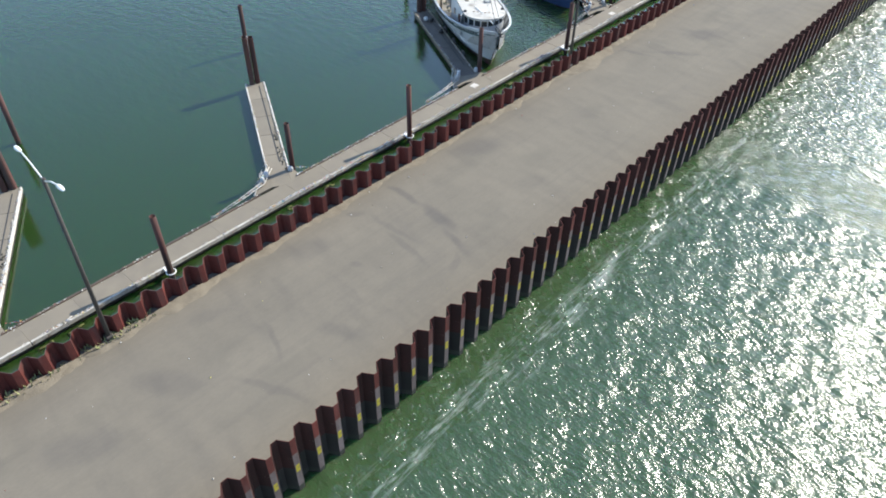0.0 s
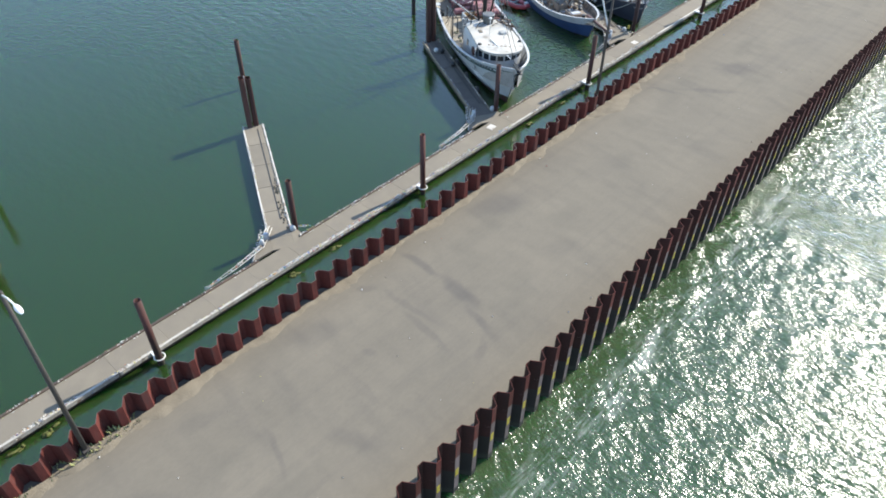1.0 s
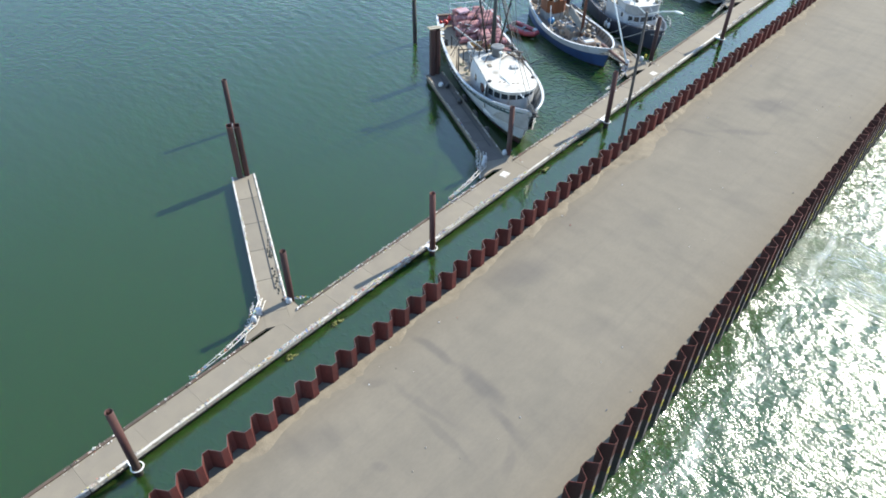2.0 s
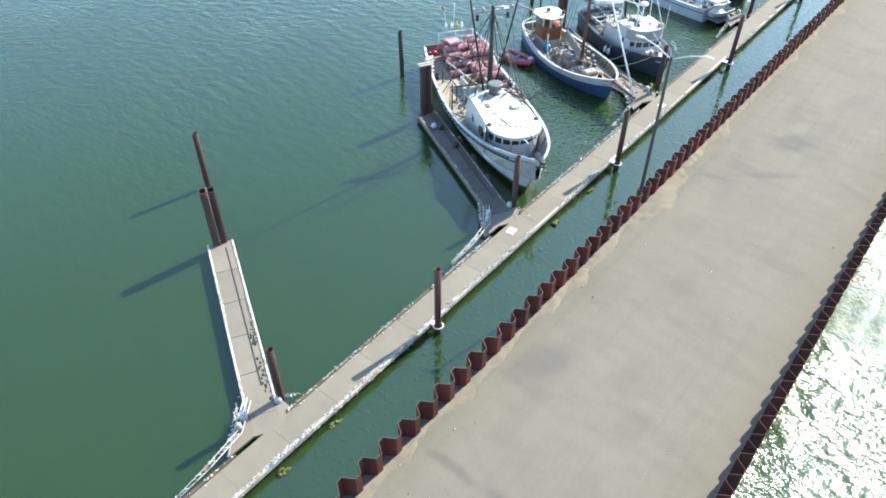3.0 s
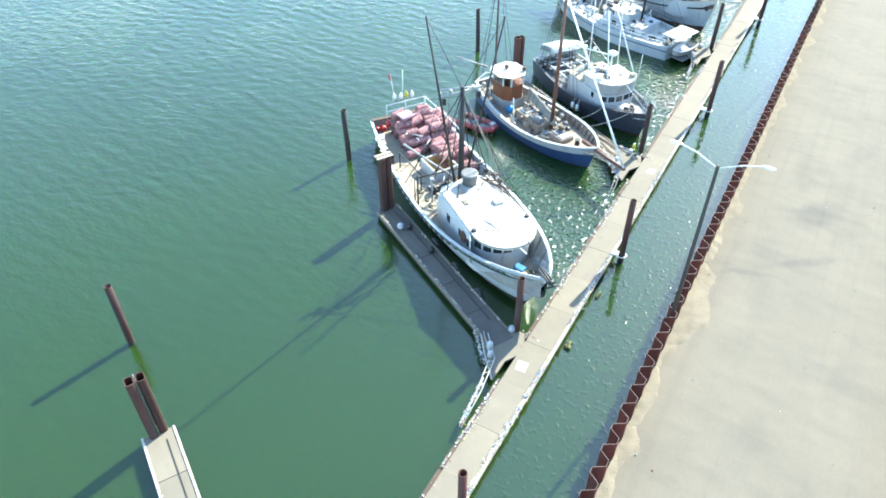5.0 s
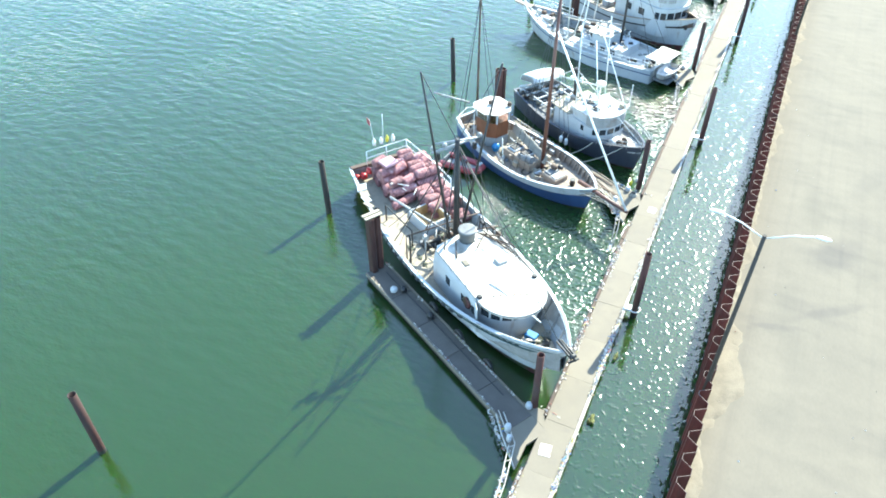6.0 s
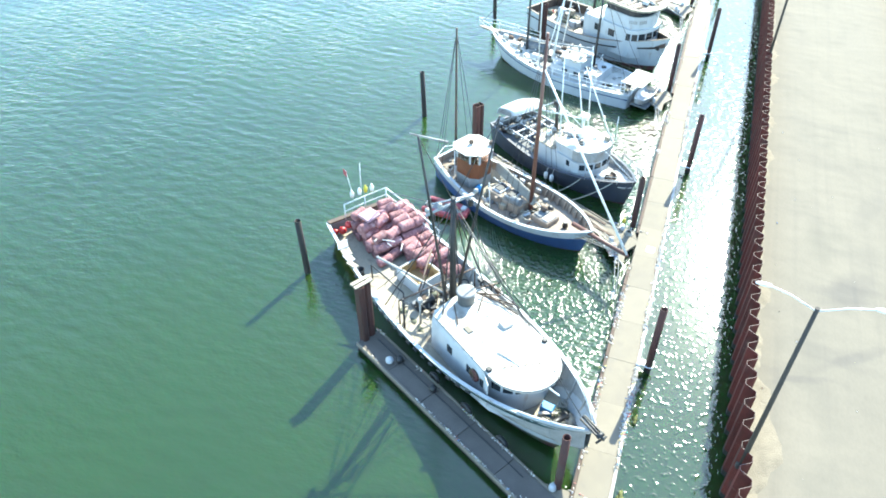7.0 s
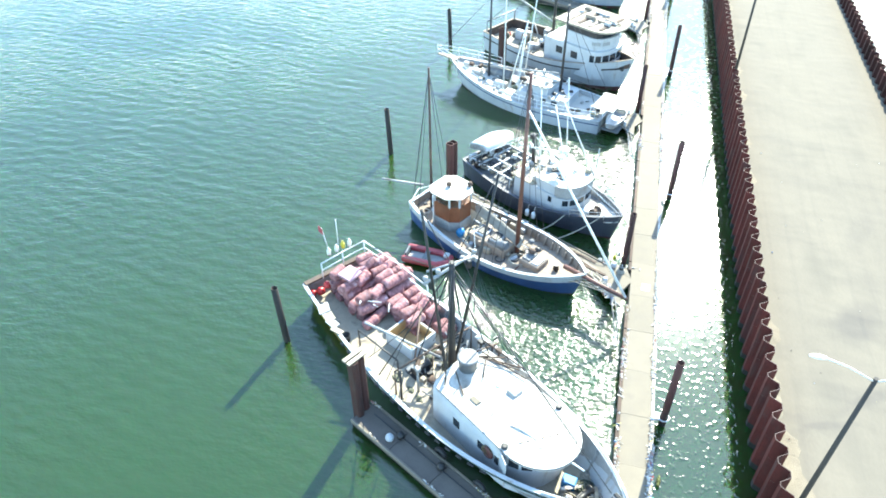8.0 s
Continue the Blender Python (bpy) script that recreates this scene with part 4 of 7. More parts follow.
def build_crust():
    rng = np.random.default_rng(11)
    bm = BM()
    crust(bm, (-4.96, -14), (-4.22, 110), 0.12, 260, 0.034, 0.555, rng)
    crust(bm, (-4.86, -14), (-4.12, 110), 0.03, 40, 0.035, 0.40, rng, 1.0)
    crust(bm, (-6.56, -14), (-5.82, 110), 0.09, 36, 0.04, 0.565, rng, gaps=ROOTS)
    crust(bm, (-6.40, -14), (-5.66, 110), 0.05, 26, 0.032, 0.505, rng, gaps=ROOTS)
    for k in range(0, 6):
        root, tip = finger_frame(k)
        crust(bm, (root.x - 0.75, root.y - 0.9), (root.x - 0.25, root.y - 5.2), 0.10, 120, 0.036, 0.56, rng)
        d = (tip - root).normalized()
        nrm = Vector((-d.y, d.x, 0))
        for s in (-1, 1):
            a, b = root + d * 1.4 + nrm * 0.68 * s, tip + nrm * 0.68 * s
            crust(bm, (a.x, a.y), (b.x, b.y), 0.09, 90, 0.034, 0.545, rng)
            a, b = root + nrm * 1.7 * s, root + d * 2.4 + nrm * 0.85 * s
            crust(bm, (a.x, a.y), (b.x, b.y), 0.16, 70, 0.04, 0.5, rng)
    bright = BM()
    for y0, y1, dens in ((-6, 2, 10), (11, 15, 40), (15, 26, 34), (29, 41, 22)):
        crust(bright, (-4.94 + 0.006 * (y0 + 14), y0), (-4.94 + 0.006 * (y1 + 14), y1), 0.12, dens, 0.045, 0.56, rng, 1.5)
        crust(bright, (-4.86 + 0.006 * (y0 + 14), y0), (-4.86 + 0.006 * (y1 + 14), y1), 0.04, dens * 0.7, 0.04, 0.38, rng, 1.5)
    for k in range(0, 3):
        root, tip = finger_frame(k)
        crust(bright, (root.x - 1.9, root.y + 0.2), (root.x - 0.7, root.y - 1.3), 0.10, 40, 0.04, 0.56, rng, 1.5)
        crust(bright, (root.x - 0.7, root.y - 1.3), (root.x - 0.2, root.y - 5.2), 0.10, 34, 0.04, 0.58, rng, 1.5)
        crust(bright, (root.x - 0.9, root.y + 1.5), (root.x - 0.1, root.y + 2.6), 0.10, 40, 0.04, 0.54, rng, 1.5)
    ob = finish("plastic_litter", bright, M_PLASTICBITS)
    tagged(ob, "bright blue, red and yellow plastic scraps caught along the dock edge", "litter", kind="stuff")
    ob = finish("dock_litter", bm, M_CRUST)
    tagged(ob, "white and coloured shell and plastic litter crusting the dock edges", "litter", kind="stuff")


build_crust()


def build_growth():
    rng = random.Random(9)
    for i, (x, y, z, w) in enumerate(((-4.36, 16.4, 0.02, 0.4), (-4.4, 13.2, 0.02, 0.35), (-4.45, -1.2, 0.02, 0.4), (-4.5, -2.9, 0.02, 0.4), (-4.25, 36.0, 0.05, 0.25), (-4.2, 40.4, 0.05, 0.25))):
        bm = BM()
        for j in range(7):
            blob(bm, (rng.uniform(-0.12, 0.12), rng.uniform(-w, w), rng.uniform(-0.05, 0.08)), (rng.uniform(0.05, 0.12), rng.uniform(0.08, 0.22), 0.05), rough=0.9, seed=i + j * 1.7)
        ob = finish("seaweed", bm, M_ALGAE)
        ob.location = (x, y, z)
        tagged(ob, "yellow-green seaweed hanging at the dock edge", "seaweed", kind="stuff")
    for i, (y, n, w) in enumerate(((-0.9, 150, 0.8), (-4.9, 90, 0.8), (0.3, 60, 0.5))):
        bm = BM()
        for j in range(n):
            x, yy = rng.uniform(0.1, 0.75), y + rng.gauss(0, w)
            hgt, a = rng.uniform(0.12, 0.42), rng.uniform(0, 6.28)
            lean = Vector((math.cos(a), math.sin(a), 0)) * rng.uniform(0.05, 0.25)
            p = Vector((x, yy, DECK + 0.02))
            side = Vector((-math.sin(a), math.cos(a), 0)) * 0.03
            bm.faces.new([bm.verts.new(q) for q in (p - side, p + side, p + side * 1.6 + lean * 0.6 + Vector((0, 0, hgt * 0.6)), p + lean + Vector((0, 0, hgt)))])
        ob = finish("weeds", bm, M_WEED)
        ob.matrix_world = pose(JX, 0, 0, 0, 0, JRZ)
        tagged(ob, "pale dry weeds growing along the wall foot", "weeds", kind="stuff")


build_growth()


# ---- boats ----
class Hull:
    """A boat's hull in its own frame: x forward from the transom, y to port, z up from the waterline."""

    def __init__(self, L, beam, stern_w, z_stern, z_mid, z_bow, wall, rake, low=0.4, mid=0.45, full=2.2, well=0.0, x0=0.0, flare=(0.12, 0.55)):
        self.well, self.x0, self.flare = well, x0, flare
        self.L, self.beam, self.stern_w, self.wall, self.rake = L, beam, stern_w, wall, rake
        self.z_stern, self.z_mid, self.z_bow, self.low, self.mid, self.full = z_stern, z_mid, z_bow, low, mid, full

    def half(self, s):
        if s < self.mid:
            k = s / self.mid
            return 0.5 * self.beam * (self.stern_w + (1 - self.stern_w) * math.sin(k * math.pi / 2) ** 0.9)
        return 0.5 * self.beam * max(1 - ((s - self.mid) / (1 - self.mid)) ** self.full, 0.0) ** 0.85

    def sheer(self, s):
        if s < self.low:
            return self.z_mid + (self.z_stern - self.z_mid) * ((self.low - s) / self.low) ** 2
        return self.z_mid + (self.z_bow - self.z_mid) * ((s - self.low) / (1 - self.low)) ** 1.8

    def deck_z(self, s):
        k = min(max((s - 0.42) / 0.4, 0), 1)
        return self.sheer(s) - self.wall - self.well * k * k * (3 - 2 * k)

    def at(self, s, k, side, inset=0.0):
        """A point of the skin: s along, k from 0 (below water) to 1 (sheer)."""
        zs = self.sheer(s)
        z = -0.7 + (zs + 0.7) * k
        h = max(self.half(s) - inset, 0.03)
        out = self.flare[0] + self.flare[1] * max(s - 0.35, 0) / 0.65
        y = h * ((1 - out) + out * k ** 0.9)
        x = self.x0 + (self.L - self.x0) * s - self.rake * (s ** 6) * (1 - k) - 0.1 * (1 - s) * (k - 1)
        return Vector((x, side * max(y, 0.03), z))

    def inside(self, s, z, side, t):
        """A point t within the skin at height z."""
        k = min(max((z + 0.7) / (self.sheer(s) + 0.7), 0), 1)
        p = self.at(s, k, side)
        return Vector((self.rail(s, side).x, side * max(abs(p.y) - t, 0.02), z))

    def rail(self, s, side, inset=0.0, dz=0.0):
        p = self.at(s, 1, side, inset)
        return Vector((p.x, p.y, p.z + dz))


def hull_parts(boat, h, paints, bands, deck_mat, inner_mat, cap_mat, n=30, cap=0.16, rub=None, rub_k=0.82):
    """Skin with paint bands by height share, transom, inner bulwark, cap rail, deck and rubbing strake."""
    ss = [1 - (1 - i / n) ** 1.25 for i in range(n + 1)]
    ks = [0, 0.18, 0.3, 0.45, 0.6, 0.75, 0.88, 1.0]
    bm = BM()
    rows = [[h.at(s, k, -1) for k in ks[::-1]] + [h.at(s, k, 1) for k in ks] for s in ss]
    loft(bm, rows, closed=False, cap0=True)
    bmesh.ops.remove_doubles(bm, verts=bm.verts, dist=0.002)
    for f in bm.faces:
        c = f.calc_center_median()
        s = min(max(c.x / h.L, 0), 1)
        k = (c.z + 0.7) / (h.sheer(s) + 0.7)
        f.material_index = sum(k > b for b in bands)
        f.smooth = len(f.verts) < 6
    part("hull", bm, paints, boat)
    bm = BM()
    t = 0.10
    for side in (-1, 1):
        loft(bm, [[h.rail(s, side, t), h.inside(s, (h.sheer(s) + h.deck_z(s)) / 2, side, t), h.inside(s, h.deck_z(s) - 0.02, side, t)] for s in ss[:-1]], closed=False)
    loft(bm, [[Vector((h.x0 + 0.12, y, h.sheer(0))), Vector((h.x0 + 0.12, y, h.deck_z(0)))] for y in (-h.half(0) + t, h.half(0) - t)], closed=False)
    part("bulwark", bm, inner_mat, boat)
    bm = BM()
    for side in (-1, 1):
        loft(bm, [[h.rail(s, side, -0.03, 0.0), h.rail(s, side, -0.03, 0.055), h.rail(s, side, cap, 0.055), h.rail(s, side, cap, 0.0)] for s in ss], smooth=False, cap0=True, cap1=True)
    box(bm, h.x0 - 0.04, h.x0 + cap, -h.half(0), h.half(0), h.sheer(0), h.sheer(0) + 0.05)
    part("cap_rail", bm, cap_mat, boat)
    bm = BM()
    loft(bm, [[Vector((max(h.rail(s, 1).x, h.x0 + 0.1), v * h.inside(s, h.deck_z(s), 1, 0.07).y, h.deck_z(s) + 0.04 * (1 - v * v))) for v in (-1, -0.5, 0, 0.5, 1)] for s in ss[:-1]], closed=False)
    part("deck", bm, deck_mat, boat)
    if rub:
        bm = BM()
        for side in (-1, 1):
            rows = []
            for s in ss:
                a, b = h.at(s, rub_k - 0.02, side), h.at(s, rub_k + 0.02, side)
                o = Vector((0, side * 0.045, 0))
                rows.append([a, a + o, b + o, b])
            loft(bm, rows, smooth=False)
        part("rubbing_strake", bm, rub, boat)
    # ribs inside the bulwark
    for i in range(2, n - 3, 2):
        for side in (-1, 1):
            p, q = h.rail(ss[i], side, t, -0.01), h.inside(ss[i], h.deck_z(ss[i]), side, t)
            bm = BM()
            loft(bm, [[c + Vector((dx, -side * dy, 0)) for dx, dy in ((-0.05, 0), (0.05, 0), (0.05, 0.09), (-0.05, 0.09))] for c in (q, p)], cap0=True, cap1=True, smooth=False)
            part("bulwark_frame", bm, inner_mat, boat)


def boat_at(bow, stern, label, name="fishing_boat", category="boat", group="moored boats"):
    b, s = Vector((*bow, 0)), Vector((*stern, 0))
    d = b - s
    return thing(name, (s.x, s.y, 0), math.degrees(math.atan2(d.y, d.x)), label, category, group), d.length


def walls_from(bm, outline, z0, z1, mi=0, flare=1.0):
    n = len(outline)
    cx, cy = sum(p[0] for p in outline) / n, sum(p[1] for p in outline) / n
    lo = [bm.verts.new((x, y, z0)) for x, y in outline]
    hi = [bm.verts.new((cx + (x - cx) * flare, cy + (y - cy) * flare, z1)) for x, y in outline]
    for i in range(n):
        bm.faces.new((lo[i], lo[(i + 1) % n], hi[(i + 1) % n], hi[i])).material_index = mi
    bm.faces.new(hi).material_index = mi
    bm.faces.new(lo[::-1]).material_index = mi


def round_front(x0, x1, w, nose, n=9, aft=None):
    """A house outline from x0 to x1, half width w, with a rounded front that is nose long."""
    aft = w if aft is None else aft
    pts = [(x0, -aft)]
    for i in range(n):
        a = -math.pi / 2 + math.pi * i / (n - 1)
        pts.append((x1 - nose + nose * math.cos(a), w * math.sin(a)))
    pts.append((x0, aft))
    return pts


def window_on(bm, p, q, z0, z1, out=0.015, th=0.02):
    """A pane on the upright wall from p to q (x, y)."""
    a, b = Vector((*p, 0)), Vector((*q, 0))
    d = (b - a).normalized()
    nrm = Vector((d.y, -d.x, 0))
    vs = []
    for c in (a, b):
        for z in (z0, z1):
            for o in (out, out - th):
                vs.append(bm.verts.new(c + nrm * o + Vector((0, 0, z))))
    a0, a0i, a1, a1i, b0, b0i, b1, b1i = vs
    for q4 in ((a0, b0, b1, a1), (a0i, a1i, b1i, b0i), (a0, a0i, b0i, b0), (a1, b1, b1i, a1i), (a0, a1, a1i, a0i), (b0, b0i, b1i, b1)):
        bm.faces.new(q4)


def panes(boat, outline, picks, z0, z1, margin=0.08, name="window", label="dark wheelhouse window"):
    """One pane on each picked side of an outline."""
    for i in picks:
        p, q = Vector(outline[i]), Vector(outline[(i + 1) % len(outline)])
        d = (q - p)
        m = min(margin / d.length, 0.3)
        bm = BM()
        window_on(bm, p + d * m, p + d * (1 - m), z0, z1)
        part(name, bm, M_GLASS, boat, label)


def bars(boat, p, q, z0, z1, n, material, name="name_bar"):
    """Plain bars in place of lettering on the upright face from p to q."""
    p, q = Vector((*p, 0)), Vector((*q, 0))
    bm = BM()
    for i in range(n):
        a, b = p.lerp(q, (i + 0.12) / n), p.lerp(q, (i + 0.8) / n)
        window_on(bm, (a.x, a.y), (b.x, b.y), z0, z1, 0.012, 0.016)
    ob = part(name, bm, material, boat, "row of plain letter bars")
    ob["kind"] = "stuff"


def wires(boat, lines, r, material, name="stay"):
    for p, q in lines:
        bm = BM()
        tube(bm, p, q, r, n=5)
        part(name, bm, material, boat)


def railing(boat, pts, height, r, material, posts=True, rails=(1.0, 0.55)):
    for k in rails:
        bm = BM()
        polyline(bm, [(x, y, z + height * k) for x, y, z in pts], r, n=6)
        part("guard_rail", bm, material, boat, "pipe guard rail")
    if posts:
        for x, y, z in pts:
            bm = BM()
            tube(bm, (x, y, z), (x, y, z + height), r, n=6)
            part("rail_post", bm, material, boat)


def build_trawler():
    boat, L = boat_at((-5.9, 36.2), (-23.3, 49.2), "large white wooden fishing boat with crab pots stacked aft")
    h = Hull(L, 6.1, 0.72, 1.65, 1.75, 3.85, 0.75, 2.5, low=0.38, mid=0.44, full=2.75, well=0.75, flare=(0.26, 0.62))
    hull_parts(boat, h, [M_BOOT, M_WHITEHULL, M_WHITEHULL], [0.27, 0.9], M_TAN, M_GREY, M_WHITE, rub=M_GREENLINE, rub_k=0.86)
    # black and ochre patched quarter
    for side in (-1, 1):
        for s0, s1, k0, k1, m, lab in ((0.0, 0.10, 0.55, 0.985, M_BLACK, "scorched black quarter planking"), (0.015, 0.24, 0.30, 0.54, M_YELLOW, "ochre lower quarter planking"), (0.155, 0.19, 0.7, 0.97, M_BLACK, "black patched planking")):
            bm = BM()
            rows = []
            for i in range(9):
                s = s0 + (s1 - s0) * i / 8
                rows.append([h.at(s, k0 + (k1 - k0) * j / 4, side) + Vector((0, side * 0.012, 0)) for j in range(5)])
            loft(bm, rows, closed=False)
            part("quarter_plank", bm, m, boat, lab)
    bm = BM()
    box(bm, -0.06, 0.28, -2.15, 2.15, 1.66, 1.78, 0.02)
    part("transom_beam", bm, M_TIMBER, boat, "dark timber beam over the transom")
    # second painted line along the bow
    bm = BM()
    for side in (-1, 1):
        rows = []
        for i in range(25):
            s = 0.35 + 0.64 * i / 24
            o = Vector((0, side * 0.02, 0))
            a, b = h.at(s, 0.925, side), h.at(s, 0.945, side)
            rows.append([a, a + o, b + o, b])
        loft(bm, rows, smooth=False)
    part("sheer_line", bm, M_GREENLINE, boat, "thin dark green sheer line")
    # name as bars on both bows
    for side in (-1, 1):
        bm = BM()
        for i in range(9):
            s = 0.77 + 0.016 * i
            a, b = h.at(s, 0.89, side), h.at(s + 0.010, 0.89, side)
            c, d = h.at(s + 0.010, 0.92, side), h.at(s, 0.92, side)
            o = Vector((0, side * 0.03, 0))
            bm.faces.new([bm.verts.new(p + o) for p in (a, b, c, d)])
        part("name_bar", bm, M_BLACK, boat, "row of plain letter bars")["kind"] = "stuff"
    # house
    def drop(x):
        return 0.075 * (18 - x)
    lower = [(11.7, -1.88)] + round_front(11.45, 18.0, 1.88, 1.9, n=11)[1:] + [(11.35, 1.6), (11.2, 0.0), (11.25, -1.55)]
    bm = BM()
    rings = []
    for z, k in ((0.95, 1.0), (2.95, 0.99), (3.2, 0.965), (3.38, 0.925), (3.5, 0.87)):
        ease = [max(0.0, min(1.0, (16.6 - x) / 1.2)) for x, y in lower]
        rings.append([Vector((x, y * (1 - (1 - k) * e), z - (drop(x) if z > 2 else 0))) for (x, y), e in zip(lower, ease)])
    loft(bm, rings, cap1=True)
    house = part("deckhouse", bm, M_WHITE, boat, "white deckhouse with a rounded front")
    roof_line = [(11.7, -1.68), (14.5, -1.74)] + round_front(11.3, 18.7, 1.82, 2.1, n=15)[1:] + [(11.15, 1.5), (11.1, 0.0), (11.35, -1.45)]
    bm = BM()
    plate(bm, roof_line, lambda x, y: 3.46 - drop(x), lambda x, y: 3.57 - drop(x) + 0.10 * (1 - (y / 2.1) ** 2))
    part("roof", bm, M_WHITEROOF, boat, "white roof with worn patches")
    bm = BM()
    edge = [Vector((x, y, 3.57 - drop(x))) for x, y in roof_line]
    for p, q in zip(edge, edge[1:]):
        tube(bm, p, q, 0.035, n=5)
    part("roof_edge", bm, M_GREYDECK, boat, "grey roof gutter")
    panes(house, lower, range(2, 10), 2.75, 3.3, 0.06)
    for x0, x1 in ((13.2, 13.62), (14.9, 15.3), (16.0, 16.25)):
        bm = BM()
        window_on(bm, (x0, -1.87), (x1, -1.87), 2.45 - drop(x0), 2.95 - drop(x0), 0.03, 0.06)
        part("window", bm, M_GLASS, house, "dark side window")
    for y in (-1.88, 1.84):
        bm = BM()
        m = Matrix.Translation((15.6 if y < 0 else 14.0, y * 1.03, 2.62)) @ Matrix.Rotation(radians(90), 4, "X")
        ring(bm, (0, 0, 0), 0.27, 0.085, n=20, k=8, m=m)
        lathe(bm, [(0.2, -0.015), (0.2, 0.015)], m=m, n=16)
        part("life_ring", bm, M_BOOT, house, "faded red life ring on the wall")
    door = part("door", _door_mesh(), M_WHITE, boat, "white wheelhouse door standing ajar")
    door.location, door.rotation_euler = (16.3, -1.86, 1.65), (0, 0, radians(-22))
    bm = BM()
    window_on(bm, (0.12, 0), (0.58, 0), 0.95, 1.45, 0.01, 0.06)
    part("pane", bm, M_GLASS, door, "door window")
    # things fixed to the roof
    bm = BM()
    lathe(bm, [(0.43, 0), (0.48, 0.7), (0.53, 0.72), (0.53, 0.8), (0.46, 0.82)], (11.75, 0.25, 3.15), n=28)
    part("exhaust_drum", bm, M_DRUM, boat, "grey steel exhaust drum")
    bm = BM()
    box(bm, 14.1, 14.65, 0.55, 1.15, 3.3, 3.52, 0.05)
    part("roof_vent", bm, M_GREY, boat, "low grey roof vent")
    bm = BM()
    box(bm, 13.3, 13.8, -1.0, -0.7, 3.26, 3.34, 0.02)
    part("roof_patch", bm, M_DOCK, boat)
    bm = BM()
    lathe(bm, [(0.14, 0), (0.14, 0.12), (0.1, 0.16)], (16.35, 1.7, 3.46), n=12)
    part("mushroom_vent", bm, M_BLACK, boat)
    bm = BM()
    lathe(bm, [(0.16, 0), (0.16, 0.1), (0.1, 0.14)], (16.3, -1.6, 3.46), n=12)
    part("mushroom_vent", bm, M_BLACK, boat)
    wires(boat, [((14.4, -0.3, 3.3), (14.4, -0.3, 4.7)), ((15.5, 0.6, 3.4), (15.5, 0.6, 4.6))], 0.025, M_WHITEPIPE, "antenna")
    bm = BM()
    lathe(bm, [(0.13, 0), (0.15, 0.05), (0.05, 0.12)], (14.4, -0.3, 4.7), n=10)
    part("antenna_cap", bm, M_WHITEPIPE, boat)
    bm = BM()
    tube(bm, (15.6, -0.55, 3.55), (19.3, 0.1, 3.6), 0.05, 0.035)
    part("roof_pole", bm, M_WHITEPIPE, boat, "pale pole lying over the roof edge")
    bm = BM()
    for x, y in ((16.6, -0.9), (16.75, -0.6), (16.9, -0.3), (17.05, 0.0), (17.2, 0.3), (17.35, 0.6)):
        box(bm, x - 0.03, x + 0.05, y - 0.09, y + 0.07, 3.55 - drop(x), 3.69 - drop(x) + 0.0 * y)
    part("roof_mark", bm, M_TEAK, boat, "row of plain painted roof marks")["kind"] = "stuff"
    for p, q in (((11.6, 1.0, 3.3), (13.6, 1.9, 3.4)), ((11.5, 1.4, 3.25), (14.2, 1.75, 3.42)), ((11.6, -0.4, 3.26), (13.0, -1.1, 3.34)), ((12.0, 1.2, 3.32), (12.8, 0.3, 3.36))):
        bm = BM()
        tube(bm, p, q, 0.035, n=6)
        part("loose_pole", bm, M_TIMBER, boat, "loose wooden pole")
    # mast and gear
    bm = BM()
    tube(bm, (10.6, 0.2, 0.9), (10.6, 0.2, 9.2), 0.21, 0.13, n=14)
    mast = part("mast", bm, M_BLACK, boat, "black steel mast")
    bm = BM()
    tube(bm, (10.5, -1.3, 8.7), (10.5, 1.7, 8.9), 0.07, n=8)
    tube(bm, (10.2, -0.9, 9.0), (10.9, 1.2, 9.15), 0.05, n=8)
    part("crosstree", bm, M_GALV, mast, "grey crosstree")
    for y in (-1.2, -0.5, 0.9, 1.6):
        bm = BM()
        lathe(bm, [(0.07, 0), (0.12, 0.1), (0.12, 0.2), (0.05, 0.26)], (10.5, y, 8.85), n=10)
        part("mast_light", bm, M_GREY, mast)
    for y in (-0.9, 1.3):
        bm = BM()
        box(bm, 10.4, 10.62, y - 0.1, y + 0.1, 8.2, 8.62, 0.04)
        part("block", bm, M_BLACK, mast, "hanging rigging block")
    for top in ((12.4, -2.7, 14.5), (10.85, 2.55, 13.0)):
        bm = BM()
        tube(bm, (10.45, 0.2 + 0.25 * (1 if top[1] > 0 else -1), 1.9), top, 0.085, 0.05, n=10)
        part("outrigger_pole", bm, M_BLACK, boat, "raised dark outrigger pole")
    wires(boat, [((10.6, 0.2, 8.9), p) for p in ((8.4, -2.75, 1.8), (8.4, 2.75, 1.8))] +
          [((10.6, 0.2, 8.9), p) for p in ((9.2, -1.0, 2.2), (9.3, 1.5, 2.2), (11.8, 1.6, 3.2), (11.9, -1.3, 3.2))], 0.034, M_BLACK, "mast_leg")
    wires(boat, [((10.6, 0.2, 9.0), (18.6, 0.9, 3.4)), ((10.6, 0.2, 9.0), (20.8, 0, 3.9)), ((12.4, -2.7, 14.5), (10.6, 0.2, 9.0)), ((10.85, 2.55, 13.0), (10.6, 0.2, 9.0)),
                 ((10.6, 0.2, 8.6), (13.5, 2.7, 2.2)), ((10.6, 0.2, 8.6), (14.5, 2.75, 2.3)), ((10.6, 0.2, 8.6), (1.0, 1.9, 3.0))], 0.02, M_CABLE)
    bm = BM()
    tube(bm, (10.2, 0.0, 2.6), (6.1, -1.9, 3.2), 0.07, n=8)
    part("boom", bm, M_GREY, boat, "grey cargo boom")
